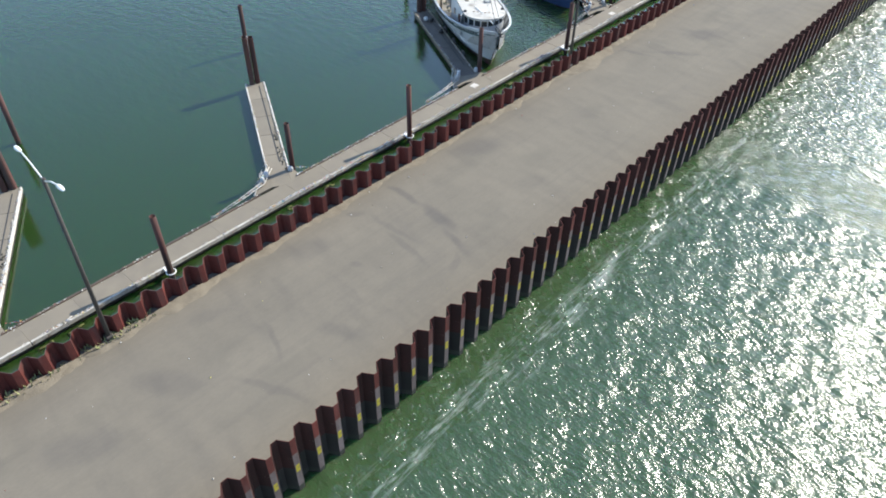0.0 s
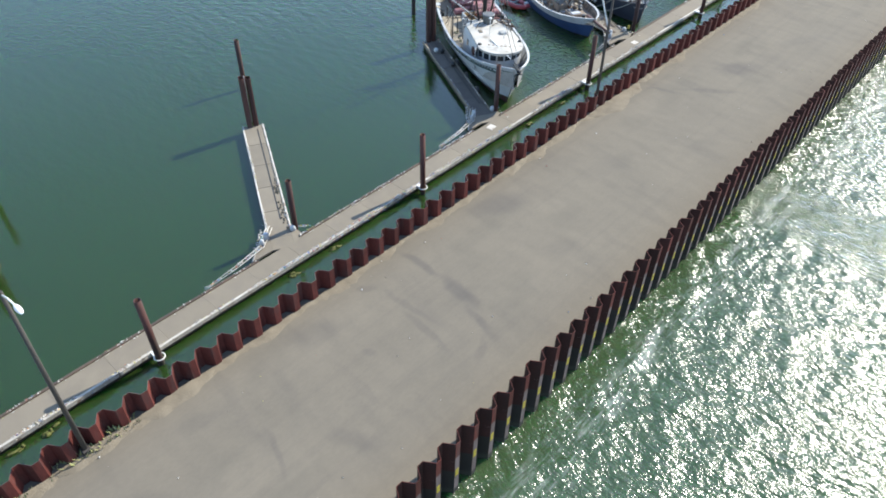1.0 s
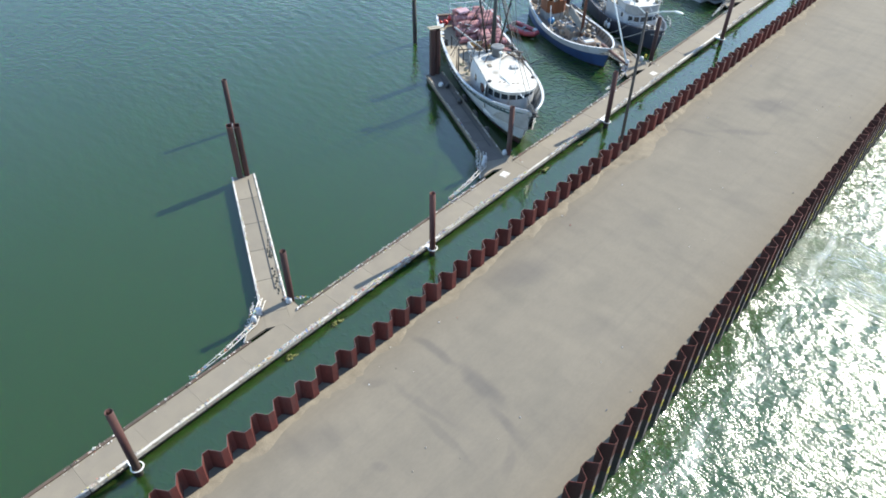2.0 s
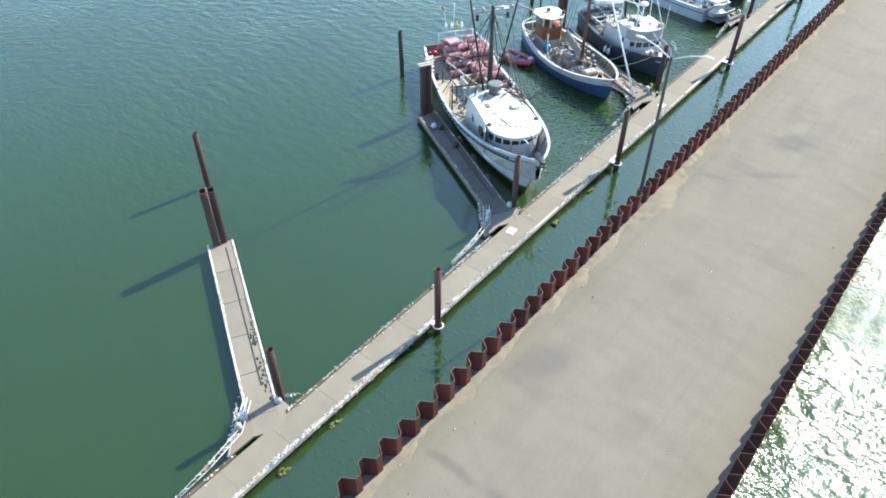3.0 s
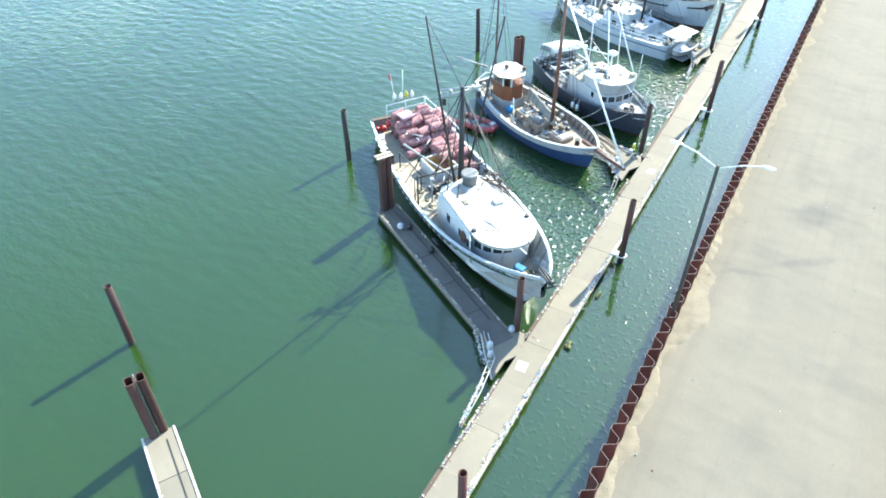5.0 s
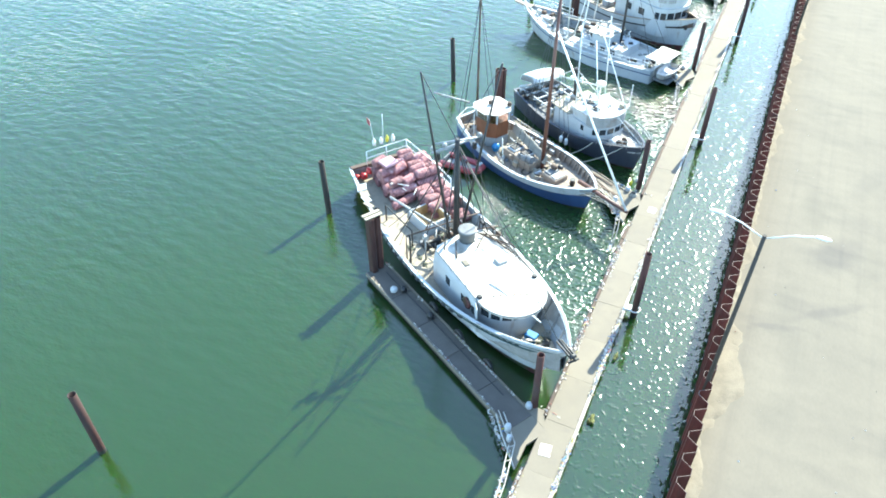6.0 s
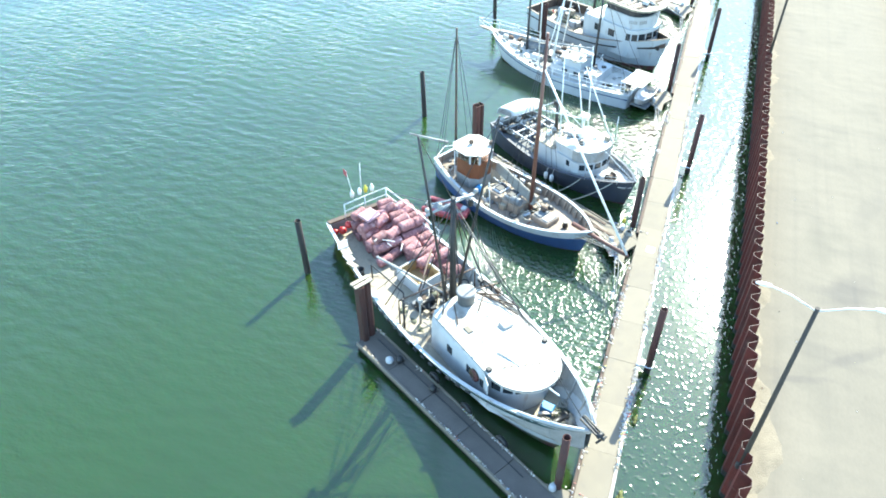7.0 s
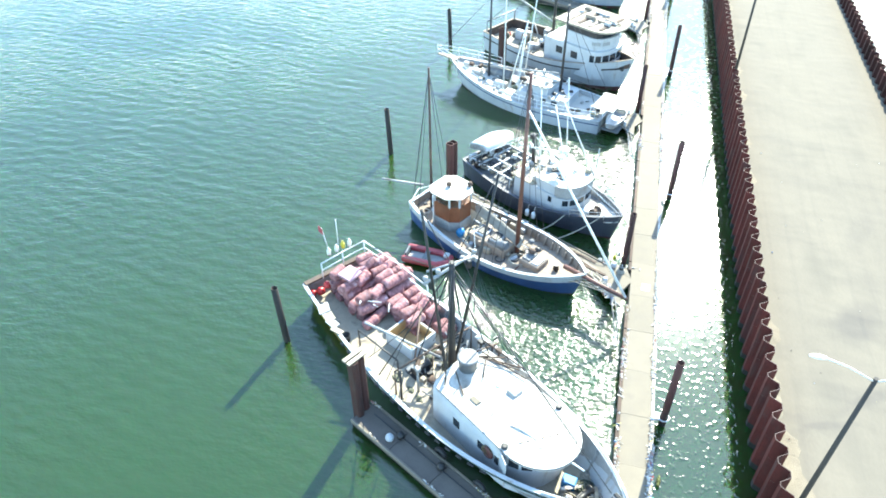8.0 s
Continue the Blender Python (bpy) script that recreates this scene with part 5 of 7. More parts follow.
    # aft working deck
    hold = part("fish_hold", _open_box(2.0, 1.8, 0.85, 0.1), M_WHITE, boat, "white open fish box with tan lining")
    hold.location, hold.rotation_euler = (7.1, 0.25, h.deck_z(0.33)), (0, 0, radians(8))
    bm = BM()
    box(bm, -0.87, 0.87, -0.77, 0.77, 0.12, 0.16)
    for x in (-0.86, 0.86):
        box(bm, x - 0.012, x + 0.012, -0.76, 0.76, 0.16, 0.84)
    for y in (-0.76, 0.76):
        box(bm, -0.85, 0.85, y - 0.012, y + 0.012, 0.16, 0.84)
    part("liner", bm, M_TANBOX, hold, "tan stained lining")
    bm = BM()
    polyline(bm, [(5.5, -2.0, 0.95), (5.5, -2.0, 2.2), (8.6, -1.7, 2.3), (8.6, -1.7, 1.0)], 0.05, n=8)
    part("gallows", bm, M_BLACK, boat, "dark pipe gallows")
    bm = BM()
    polyline(bm, [(9.8, -2.4, 1.0), (9.8, -2.4, 3.2)], 0.06, n=8)
    part("davit", bm, M_BLACK, boat)
    bm = BM()
    lathe(bm, [(0.28, -0.5), (0.3, -0.45), (0.14, -0.4), (0.14, 0.4), (0.3, 0.45), (0.28, 0.5)], m=Matrix.Translation((9.1, -0.6, 1.4)) @ Matrix.Rotation(radians(90), 4, "X"), n=14)
    box(bm, 8.8, 9.4, -1.2, 0.0, 0.95, 1.15, 0.03)
    part("winch", bm, M_BLACK, boat, "dark deck winch")
    for x, y in ((8.6, 0.9), (9.3, 1.4), (9.7, 0.7)):
        bm = BM()
        blob(bm, (x, y, 1.05), (0.45, 0.38, 0.14), rough=0.6, seed=x)
        part("net_heap", bm, M_NET, boat, "heap of tangled line")
    bm = BM()
    lathe(bm, [(0.2, 0), (0.24, 0.42), (0.22, 0.42), (0.18, 0.05)], (4.7, -2.35, h.deck_z(0.2) + 0.02), n=14)
    part("bucket", bm, M_BLACK, boat)
    for i in range(16):
        x, y = 8.0 + random.random() * 3.2, random.uniform(-2.0, 2.0)
        bm = BM()
        if i % 3 == 0:
            tube(bm, (x, y, 1.1), (x + random.uniform(-0.9, 0.9), y + random.uniform(-0.7, 0.7), 1.2 + random.random() * 0.8), 0.035, n=6)
            part("loose_pipe", bm, (M_GREY, M_TIMBER, M_WHITEPIPE)[i % 3], boat)
        elif i % 3 == 1:
            box(bm, x, x + random.uniform(0.2, 0.45), y, y + random.uniform(0.2, 0.4), 0.98, 1.1 + random.random() * 0.4, 0.03)
            part("deck_box", bm, (M_GREY, M_TAN, M_BLACK, M_WHITE)[i % 4], boat)
        else:
            blob(bm, (x, y, 1.02), (0.3, 0.2, 0.07), rough=0.6, seed=i * 2.3)
            part("line_heap", bm, (M_NET, M_ROPE)[i % 2], boat)
    for i in range(17):
        sx = 0.24 + 0.031 * i
        p, q = h.rail(sx, -1, -0.02, -0.1), h.rail(sx + 0.014, -1, -0.02, -0.1)
        bm = BM()
        tube(bm, p + Vector((0, -0.09, 0)), q + Vector((0, -0.09, 0)), 0.055, n=6)
        part("freeing_slot", bm, M_BLACK, boat, "dark slot under the rail cap")
    for i, sx in enumerate((0.115, 0.15, 0.175, 0.205)):
        p = h.rail(sx, -1, 0.0, 0.06)
        bm = BM()
        m = Matrix.Translation(p) @ Matrix.Rotation(radians(12 * i - 20), 4, "Z") @ Matrix.Rotation(radians(14 - 9 * i), 4, "X")
        box(bm, -0.34, 0.36, -0.1, 0.52 - 0.08 * i, -0.03, 0.03, 0.01, m=m)
        part("rail_board", bm, (M_WHITE, M_TAN)[i % 2], boat, "pale board lying over the rail")
    for i in range(26):
        x, y = random.uniform(8.2, 11.3), random.uniform(-1.5, 2.4)
        a = random.uniform(0, 3.1)
        l = random.uniform(0.25, 0.8)
        bm = BM()
        if i % 4 == 0:
            ring(bm, (x, y, 1.05), random.uniform(0.16, 0.3), 0.045, n=14, k=6)
            part("rope_coil", bm, (M_ROPE, M_CABLE)[i % 8 // 4], boat, "coil of line on deck")
        elif i % 4 == 1:
            box(bm, -l / 2, l / 2, -0.13, 0.13, 0, 0.25, 0.03, m=Matrix.Translation((x, y, 0.98)) @ Matrix.Rotation(a, 4, "Z"))
            part("deck_box", bm, (M_BLACK, M_GALV, M_TIMBER, M_WHITE)[i % 3], boat)
        else:
            tube(bm, (x, y, 1.05), (x + l * math.cos(a), y + l * math.sin(a), 1.05 + (0.9 if i % 3 else 0.1) * l), 0.04, n=6)
            part("loose_pipe", bm, (M_BLACK, M_GREY, M_TIMBER)[i % 3], boat)
    for p, q in (((10.9, 0.9, 3.0), (13.6, 2.05, 3.45)), ((10.7, 0.6, 2.9), (12.6, 1.9, 3.4)), ((11.0, 2.0, 3.2), (13.9, 2.1, 3.45)), ((11.3, 1.0, 3.3), (11.5, 2.5, 3.1))):
        bm = BM()
        tube(bm, p, q, 0.045, n=6)
        part("loose_pole", bm, M_TIMBER, boat, "loose wooden pole")
    for x, y, z in ((4.2, -0.9, 2.7), (4.4, -0.6, 2.65), (4.75, -0.2, 2.2), (5.0, 0.4, 2.3)):
        bm = BM()
        tube(bm, (x, y, z), (x + 0.2 + 0.5 * math.sin(x * 9), y + 0.55 * math.cos(x * 7), z + 0.12), 0.022, n=6)
        part("white_batten", bm, M_WHITEPIPE, boat, "white batten lying by the pots")
    railing(boat, [(5.8, 2.45, 1.75), (3.4, 2.4, 1.7), (0.15, 2.05, 1.65), (0.2, 0.5, 1.65), (0.3, -1.0, 1.65)], 1.15, 0.035, M_WHITEPIPE)
    for x, y, c in ((0.2, -0.35, M_WHITEPIPE), (0.25, 0.15, M_WHITEPIPE), (0.2, 0.6, M_YPLASTIC), (0.3, 1.0, M_WHITEPIPE)):
        bm = BM()
        lathe(bm, [(0.11, 0), (0.13, 0.3), (0.05, 0.42), (0.05, 0.5)], (x, y, 3.1), n=10)
        part("marker_buoy", bm, c, boat, "small buoy tied to the stern rail")
    wires(boat, [((0.2, -0.3, 3.1), (0.0, -0.5, 5.0)), ((0.2, 0.3, 3.1), (0.1, 0.4, 5.2))], 0.02, M_WHITEPIPE, "flag_pole")
    bm = BM()
    box(bm, -0.35, 0.1, -0.52, -0.5, 4.55, 4.95)
    part("flag", bm, M_RAFT, boat, "faded red marker flag")
    # pipe frame and heaped gear round the mast
    bm = BM()
    polyline(bm, [(9.4, -2.45, 1.0), (9.4, -2.45, 2.75), (9.5, 2.45, 2.75), (9.5, 2.45, 1.0)], 0.05, n=8)
    part("gear_frame", bm, M_TIMBER, boat, "dark pipe frame across the deck")
    bm = BM()
    tube(bm, (9.4, -1.2, 2.72), (6.3, 1.6, 2.2), 0.05, n=8)
    part("loose_pole", bm, M_TIMBER, boat, "pole lying over the fish box")
    rng = random.Random(8)
    for i in range(30):
        x, y = 9.9 + rng.gauss(0, 0.75), 0.3 + rng.gauss(0, 0.9)
        a, l = rng.uniform(0, 6.28), rng.uniform(0.25, 0.8)
        z = 1.0 + 0.7 * rng.random() ** 2
        bm = BM()
        if i % 3 == 0:
            blob(bm, (x, y, 1.08), (0.3, 0.24, 0.22), rough=0.7, seed=i * 2.1)
            part("net_heap", bm, (M_NET, M_BLACK, M_TIMBER)[i // 3 % 3], boat, "heap of tangled line")
        elif i % 3 == 1:
            tube(bm, (x, y, z), (x + l * math.cos(a), y + l * math.sin(a), z + rng.uniform(0.0, 0.9)), 0.035, n=6)
            part("loose_pipe", bm, (M_BLACK, M_TIMBER, M_GREYDECK)[i // 3 % 3], boat)
        else:
            box(bm, -l / 3, l / 3, -0.14, 0.14, 0, 0.3, 0.03, m=Matrix.Translation((x, y, 0.98)) @ Matrix.Rotation(a, 4, "Z"))
            part("deck_box", bm, (M_GREYDECK, M_BLACK, M_TAN)[i // 3 % 3], boat)
    # lines led from the mast down to the working deck
    for p, q, sag in (((10.6, 0.2, 7.9), (7.2, -2.6, 1.9), 0.25), ((10.6, 0.2, 7.4), (6.0, 2.5, 2.0), 0.3), ((10.5, -1.2, 8.6), (9.0, -2.7, 1.9), 0.1), ((10.5, 1.6, 8.7), (9.4, 2.8, 2.0), 0.1),
                      ((10.6, 0.2, 6.2), (8.2, 0.9, 1.6), 0.1), ((10.5, 1.0, 8.7), (12.8, 2.0, 3.4), 0.15), ((10.5, -0.6, 8.6), (12.2, -1.4, 3.3), 0.15)):
        bm = BM()
        polyline(bm, sagging(p, q, sag), 0.018, n=4)
        part("hanging_line", bm, M_CABLE, boat)
    for x, y, hgt in ((11.3, 2.25, 2.1), (11.0, 1.75, 2.4), (11.55, 2.5, 1.7), (10.2, 2.3, 1.6), (10.0, -1.5, 1.9)):
        bm = BM()
        tube(bm, (x, y, 1.0), (x + 0.08, y - 0.05, 1.0 + hgt), 0.07, 0.05, n=8)
        box(bm, x - 0.12, x + 0.22, y - 0.16, y + 0.08, 0.85 + hgt, 1.05 + hgt, 0.03)
        part("gear_post", bm, (M_BLACK, M_GREY, M_TIMBER)[int(hgt * 10) % 3], boat, "upright gear post by the mast")
    # foredeck
    bm = BM()
    box(bm, -0.32, 0.32, -0.24, 0.24, 0, 0.46, 0.04)
    tote = part("tote", bm, M_BLUE, boat, "bright blue plastic tote")
    tote.location, tote.rotation_euler = (18.65, 0.15, h.deck_z(0.87) + 0.02), (0, 0, radians(25))
    bm = BM()
    lathe(bm, [(0.25, -0.45), (0.25, -0.4), (0.13, -0.35), (0.13, 0.35), (0.25, 0.4), (0.25, 0.45)], m=Matrix.Translation((19.6, 0.0, h.deck_z(0.91) + 0.35)) @ Matrix.Rotation(radians(90), 4, "X"), n=14)
    box(bm, 19.35, 19.85, -0.5, 0.5, h.deck_z(0.91), h.deck_z(0.91) + 0.2, 0.02)
    part("anchor_winch", bm, M_BLACK, boat, "rusty anchor winch")
    for i, (x, y, r) in enumerate(((19.3, 0.45, 0.42), (20.15, -0.05, 0.4), (19.15, -0.5, 0.36), (19.9, 0.55, 0.3), (20.5, 0.25, 0.28), (18.9, 0.95, 0.3))):
        z = h.deck_z(min(x / L, 0.97)) + 0.06
        bm = BM()
        blob(bm, (x, y, z), (r, r * 0.85, r * 0.42), rough=0.7, seed=x)
        for j in range(5):
            a = j * 1.4 + x
            ring(bm, (x + 0.1 * math.cos(a), y + 0.1 * math.sin(a), z + 0.1 + 0.04 * j), r * (0.9 - 0.1 * j), 0.03, n=12, k=4, m=Matrix.Rotation(0.25 * math.sin(a * 3), 4, "X"))
        part("rope_heap", bm, (M_NET, M_ROPE, M_TAN, M_PALERAIL, M_NET, M_ROPE)[i], boat, "heap of old rope on the foredeck")
    for x, y, l, a, m in ((19.6, -0.35, 1.1, 0.5, M_PALERAIL), (20.0, 0.35, 0.9, -0.7, M_TAN), (19.0, 0.1, 1.3, 1.1, M_PALERAIL)):
        z = h.deck_z(x / L) + 0.34
        bm = BM()
        box(bm, -l / 2, l / 2, -0.08, 0.08, -0.025, 0.025, 0.008, m=Matrix.Translation((x, y, z)) @ Matrix.Rotation(a, 4, "Z") @ Matrix.Rotation(0.12, 4, "Y"))
        part("loose_board", bm, m, boat, "pale board thrown on the rope")
    bm = BM()
    for y in (-0.13, 0.13):
        box(bm, 20.9, 22.1, y - 0.035, y + 0.035, 3.86, 3.98, 0.015)
    tube(bm, (22.0, -0.15, 3.92), (22.0, 0.15, 3.92), 0.11, n=12)
    tube(bm, (20.9, 0, 4.0), (22.25, 0, 3.86), 0.06, n=8)
    tube(bm, (22.1, -0.28, 3.72), (22.1, 0.28, 3.72), 0.055, n=8)
    part("anchor_roller", bm, M_BLACK, boat, "black anchor roller over the stem")
    bm = BM()
    for side in (-1, 1):
        polyline(bm, [h.rail(s, side, 0.05, 0.07) for s in (0.86, 0.9, 0.95, 0.985)], 0.05)
    part("bow_rail", bm, M_WHITE, boat)


def _door_mesh():
    bm = BM()
    box(bm, 0, 0.7, -0.025, 0.025, 0, 1.75, 0.01)
    return bm


def _open_box(lx, ly, hz, t):
    bm = BM()
    box(bm, -lx / 2, lx / 2, -ly / 2, ly / 2, 0, 0.1)
    for s in (-1, 1):
        box(bm, s * (lx / 2 - t / 2) - t / 2, s * (lx / 2 - t / 2) + t / 2, -ly / 2, ly / 2, 0.1, hz, 0.02)
        box(bm, -lx / 2 + t, lx / 2 - t, s * (ly / 2 - t / 2) - t / 2, s * (ly / 2 - t / 2) + t / 2, 0.1, hz - 0.004, 0.02)
    return bm


def build_pots():
    """Crab pots lying on the trawler's after deck."""
    frame_m = pose(-23.3, 49.2, 0, 0, 0, math.degrees(math.atan2(36.2 - 49.2, -5.9 + 23.3)))
    bm = BM()
    prof = [(0.10, -0.47), (0.26, -0.46)]
    for i in range(13):
        prof.append((0.295 + 0.022 * (i % 3 == 1), -0.41 + 0.82 * i / 12))
    prof += [(0.26, 0.46), (0.10, 0.47)]
    lathe(bm, prof, n=14)
    bmesh.ops.recalc_face_normals(bm, faces=bm.faces)
    me = bpy.data.meshes.new("crab_pot")
    bm.to_mesh(me)
    bm.free()
    me.materials.append(M_POT)
    rng = random.Random(4)
    spots = []
    for layer in range(3):
        for r in range(5):
            for c in range(4):
                if layer == 2 and rng.random() < 0.18:
                    continue
                spots.append((1.15 + r * 0.68 + 0.16 * (layer % 2), -0.52 + c * 0.93, 1.22 + layer * 0.58))
    for layer in range(2):
        for r in range(4):
            for c in range(2):
                spots.append((4.65 + r * 0.66, 1.05 + c * 0.98, 1.22 + layer * 0.58))
    spots += [(7.3, 2.2, 1.25), (7.9, 2.25, 1.25), (4.6, 0.1, 1.25), (4.6, -0.75, 1.25)]
    for x, y, z in spots:
        ob = new("crab_pot", me)
        ob.matrix_world = frame_m @ pose(x + rng.uniform(-0.1, 0.1), y + rng.uniform(-0.1, 0.1), z + rng.uniform(-0.08, 0.1), 90 + rng.uniform(-9, 9), rng.uniform(-60, 60), 4 + rng.uniform(-9, 9)) @ Matrix.Scale(rng.uniform(0.95, 1.1), 4)
        tagged(ob, "faded pink-red netted crab pot stacked on the after deck", "crab pot", "stacked crab pots")
    bm = BM()
    box(bm, -0.55, 0.55, -0.5, 0.5, 0, 0.16, 0.03)
    ob = finish("tray", bm, M_PINKPAD)
    ob.matrix_world = frame_m @ pose(2.1, -0.2, 2.74, 4, -6, 8)
    tagged(ob, "pale pink flat tray on top of the crab pots", "tray")
    for x, y, z, r in ((0.75, -1.5, 1.28, 0.26), (1.0, -1.15, 1.75, 0.24), (0.55, -1.9, 1.2, 0.2)):
        bm = BM()
        blob(bm, (0, 0, 0), (r, r, r), rough=0.03)
        tube(bm, (0, 0, r * 0.9), (0, 0, r * 1.35), 0.05)
        ob = finish("buoy", bm, M_RED)
        ob.matrix_world = frame_m @ pose(x, y, z, 20)
        tagged(ob, "bright red ball buoy at the stern", "buoy", "red buoys")


def build_ketch():
    boat, L = boat_at((-8.75, 51.75), (-20.9, 58.2), "wooden sailing boat with blue hull, white bulwark and varnished wheelhouse", name="sailing_boat")
    h = Hull(L, 4.8, 0.5, 1.45, 1.15, 2.0, 0.55, 0.9, low=0.45, mid=0.5, full=2.4, x0=0.6)
    hull_parts(boat, h, [M_BOOT, M_BLUEHULL, M_WHITE], [0.3, 0.78], M_TEAK, M_TEAK, M_WHITE)
    # wheelhouse: grey plinth, varnished panels, windows, pale roof
    def oct_line(k):
        return [(2.55 - k, -0.85), (2.85, -1.08 - k), (4.1, -1.08 - k), (4.6 + k, -0.65), (4.6 + k, 0.45), (4.1, 0.88 + k), (2.85, 0.88 + k), (2.55 - k, 0.65)]
    bm = BM()
    walls_from(bm, oct_line(0.03), 0.7, 1.45)
    part("plinth", bm, M_GREY, boat, "grey wheelhouse base")
    bm = BM()
    walls_from(bm, oct_line(0), 1.45, 2.62)
    part("wheelhouse", bm, M_ORANGE, boat, "varnished orange-brown wheelhouse panels")
    panes_line = oct_line(-0.03)
    for i in range(8):
        bm = BM()
        window_on(bm, panes_line[i], panes_line[(i + 1) % 8], 2.64, 3.4, 0.01, 0.02)
        pane = part("window", bm, M_CLEAR, boat, "clear wheelhouse window")
        pane.visible_shadow = False
    bm = BM()
    box(bm, 3.2, 3.5, -0.5, 0.3, 2.62, 3.05, 0.03)
    part("console", bm, M_TIMBER, boat, "dark wooden console inside the wheelhouse")
    for x, y in oct_line(-0.01):
        bm = BM()
        box(bm, x - 0.05, x + 0.05, y - 0.05, y + 0.05, 2.62, 3.42)
        part("window_post", bm, M_WHITE, boat)
    bm = BM()
    o = [(x, y - 0.1) for x, y in oct_line(0.26)]
    plate(bm, o, 3.42, lambda x, y: 3.47 + 0.05 * (1 - min(1, ((x - 3.6) / 1.3) ** 2 + (y / 1.3) ** 2)))
    part("roof", bm, M_WHITEROOF, boat, "pale wheelhouse roof")
    for x, y in ((3.3, -0.2), (4.3, 0.7)):
        bm = BM()
        lathe(bm, [(0.16, 0), (0.18, 0.12), (0.1, 0.25)], (x, y, 3.56), n=10)
        part("roof_vent", bm, M_TIMBER, boat, "dark roof vent")
    # trunk cabin, engine box, hatches
    # two flat black sheets on solid boxes stand for the unlit hatch insides
    for x0, x1, w, z0, z1, m, nm in ((5.7, 8.45, 0.72, 0.6, 1.32, M_TEAK, "trunk_cabin"), (9.5, 10.9, 0.6, 0.65, 1.32, M_TEAK, "hatch_box"), (9.62, 10.2, 0.46, 1.32, 1.40, M_GREYDECK, "hatch_lid"), (10.28, 10.8, 0.46, 1.32, 1.37, M_WHITE, "hatch_lid"),
                                     (5.85, 6.65, 0.5, 1.32, 1.44, M_WHITE, "skylight"), (5.97, 6.53, 0.38, 1.44, 1.452, M_BLACK, "skylight_pane"),
                                     (6.95, 7.75, 0.5, 1.32, 1.5, M_GREY, "companion_hatch"), (7.05, 7.6, 0.36, 1.5, 1.512, M_BLACK, "hatch_opening"), (5.3, 5.8, 0.5, 0.6, 1.1, M_TAN, "deck_box")):
        bm = BM()
        box(bm, x0, x1, -w - 0.2, w - 0.2, z0, z1, 0.05)
        part(nm, bm, m, boat)
    bm = BM()
    lathe(bm, [(0.32, -0.5), (0.36, -0.4), (0.36, 0.4), (0.32, 0.5)], m=Matrix.Translation((8.1, -0.7, 1.55)) @ Matrix.Rotation(radians(80), 4, "Y") @ Matrix.Scale(0.75, 4), n=14)
    part("drum", bm, M_DRUM, boat, "grey drum on the cabin")
    for x, y, lx, lz, turned, m, lab in ((4.95, 0.55, 1.3, 0.9, 12, M_TAN, "tan plywood sheet leaning on the wheelhouse"), (5.5, -1.25, 1.5, 0.16, -18, M_PALERAIL, "pale plank on deck"), (8.9, 0.95, 1.9, 0.14, 6, M_TEAK, "plank on deck")):
        bm = BM()
        box(bm, -lx / 2, lx / 2, -0.02, 0.02, 0, lz, 0.005, m=Matrix.Translation((x, y, 0.66)) @ Matrix.Rotation(radians(turned), 4, "Z") @ Matrix.Rotation(radians(-38), 4, "X"))
        part("board", bm, m, boat, lab)
    bm = BM()
    for i in range(4):
        ring(bm, (9.3, -0.55, 0.74 + i * 0.07), 0.62 - 0.03 * i, 0.05, n=18, k=5)
    part("rope_coil", bm, M_ROPE, boat, "pale coil of rope on deck")
    bm = BM()
    blob(bm, (5.25, -0.25, 0.72), (0.5, 0.8, 0.16), rough=0.5, seed=2.0)
    part("tan_tarp", bm, M_TAN, boat, "bundled tan tarpaulin")
    bm = BM()
    blob(bm, (4.95, -0.95, 1.0), (0.3, 0.3, 0.35), seed=5.0)
    part("blue_tarp", bm, M_BLUE, boat, "blue bundled tarpaulin")
    bm = BM()
    lathe(bm, [(0.15, 0), (0.2, 0.1), (0.14, 0.3), (0.2, 0.45)], (11.7, 0.0, 1.15), n=12)
    part("windlass", bm, M_BLACK, boat)
    # spars
    bm = BM()
    tube(bm, (8.7, 0.1, 0.6), (8.75, 0.1, 13.0), 0.15, 0.09, n=12)
    mast = part("mast", bm, M_MAST, boat, "brown wooden mainmast")
    bm = BM()
    tube(bm, (1.5, 0.05, 0.7), (1.5, 0.05, 11.0), 0.1, 0.06, n=10)
    part("mizzen_mast", bm, M_TIMBER, boat, "dark wooden mizzen mast")
    bm = BM()
    rows = []
    for i in range(12):
        a = i / 11
        c = Vector((9.0 - 4.3 * a, 0.1 + 0.85 * a, 1.62 + 0.25 * a))
        w, t = 0.09 + 0.02 * math.sin(i * 2.3), 0.27 + 0.02 * math.sin(i * 1.7)
        rows.append([c + Vector((0, w * y + 0.12 * z + 0.015 * math.sin(2.1 * i + 3 * z), t * z)) for y, z in ((-1, -0.9), (-0.7, -1), (0.7, -1), (1, -0.9), (1, 0.9), (0.5, 1.08), (-0.5, 1.08), (-1, 0.9))])
    loft(bm, rows, cap0=True, cap1=True, smooth=False)
    part("boom", bm, M_SAIL, boat, "boom with flat pale sail cover stowed along it")
    bm = BM()
    tube(bm, (1.4, -0.6, 2.9), (-0.6, -2.4, 3.45), 0.09, 0.06, n=8)
    part("mizzen_boom", bm, M_GREY, boat, "pale spar reaching over the stern")
    bm = BM()
    tube(bm, (L - 1.5, 0, 1.75), (L + 2.8, -0.2, 1.95), 0.15, 0.10, n=10)
    part("bowsprit", bm, M_MAST, boat, "red-brown bowsprit")
    bm = BM()
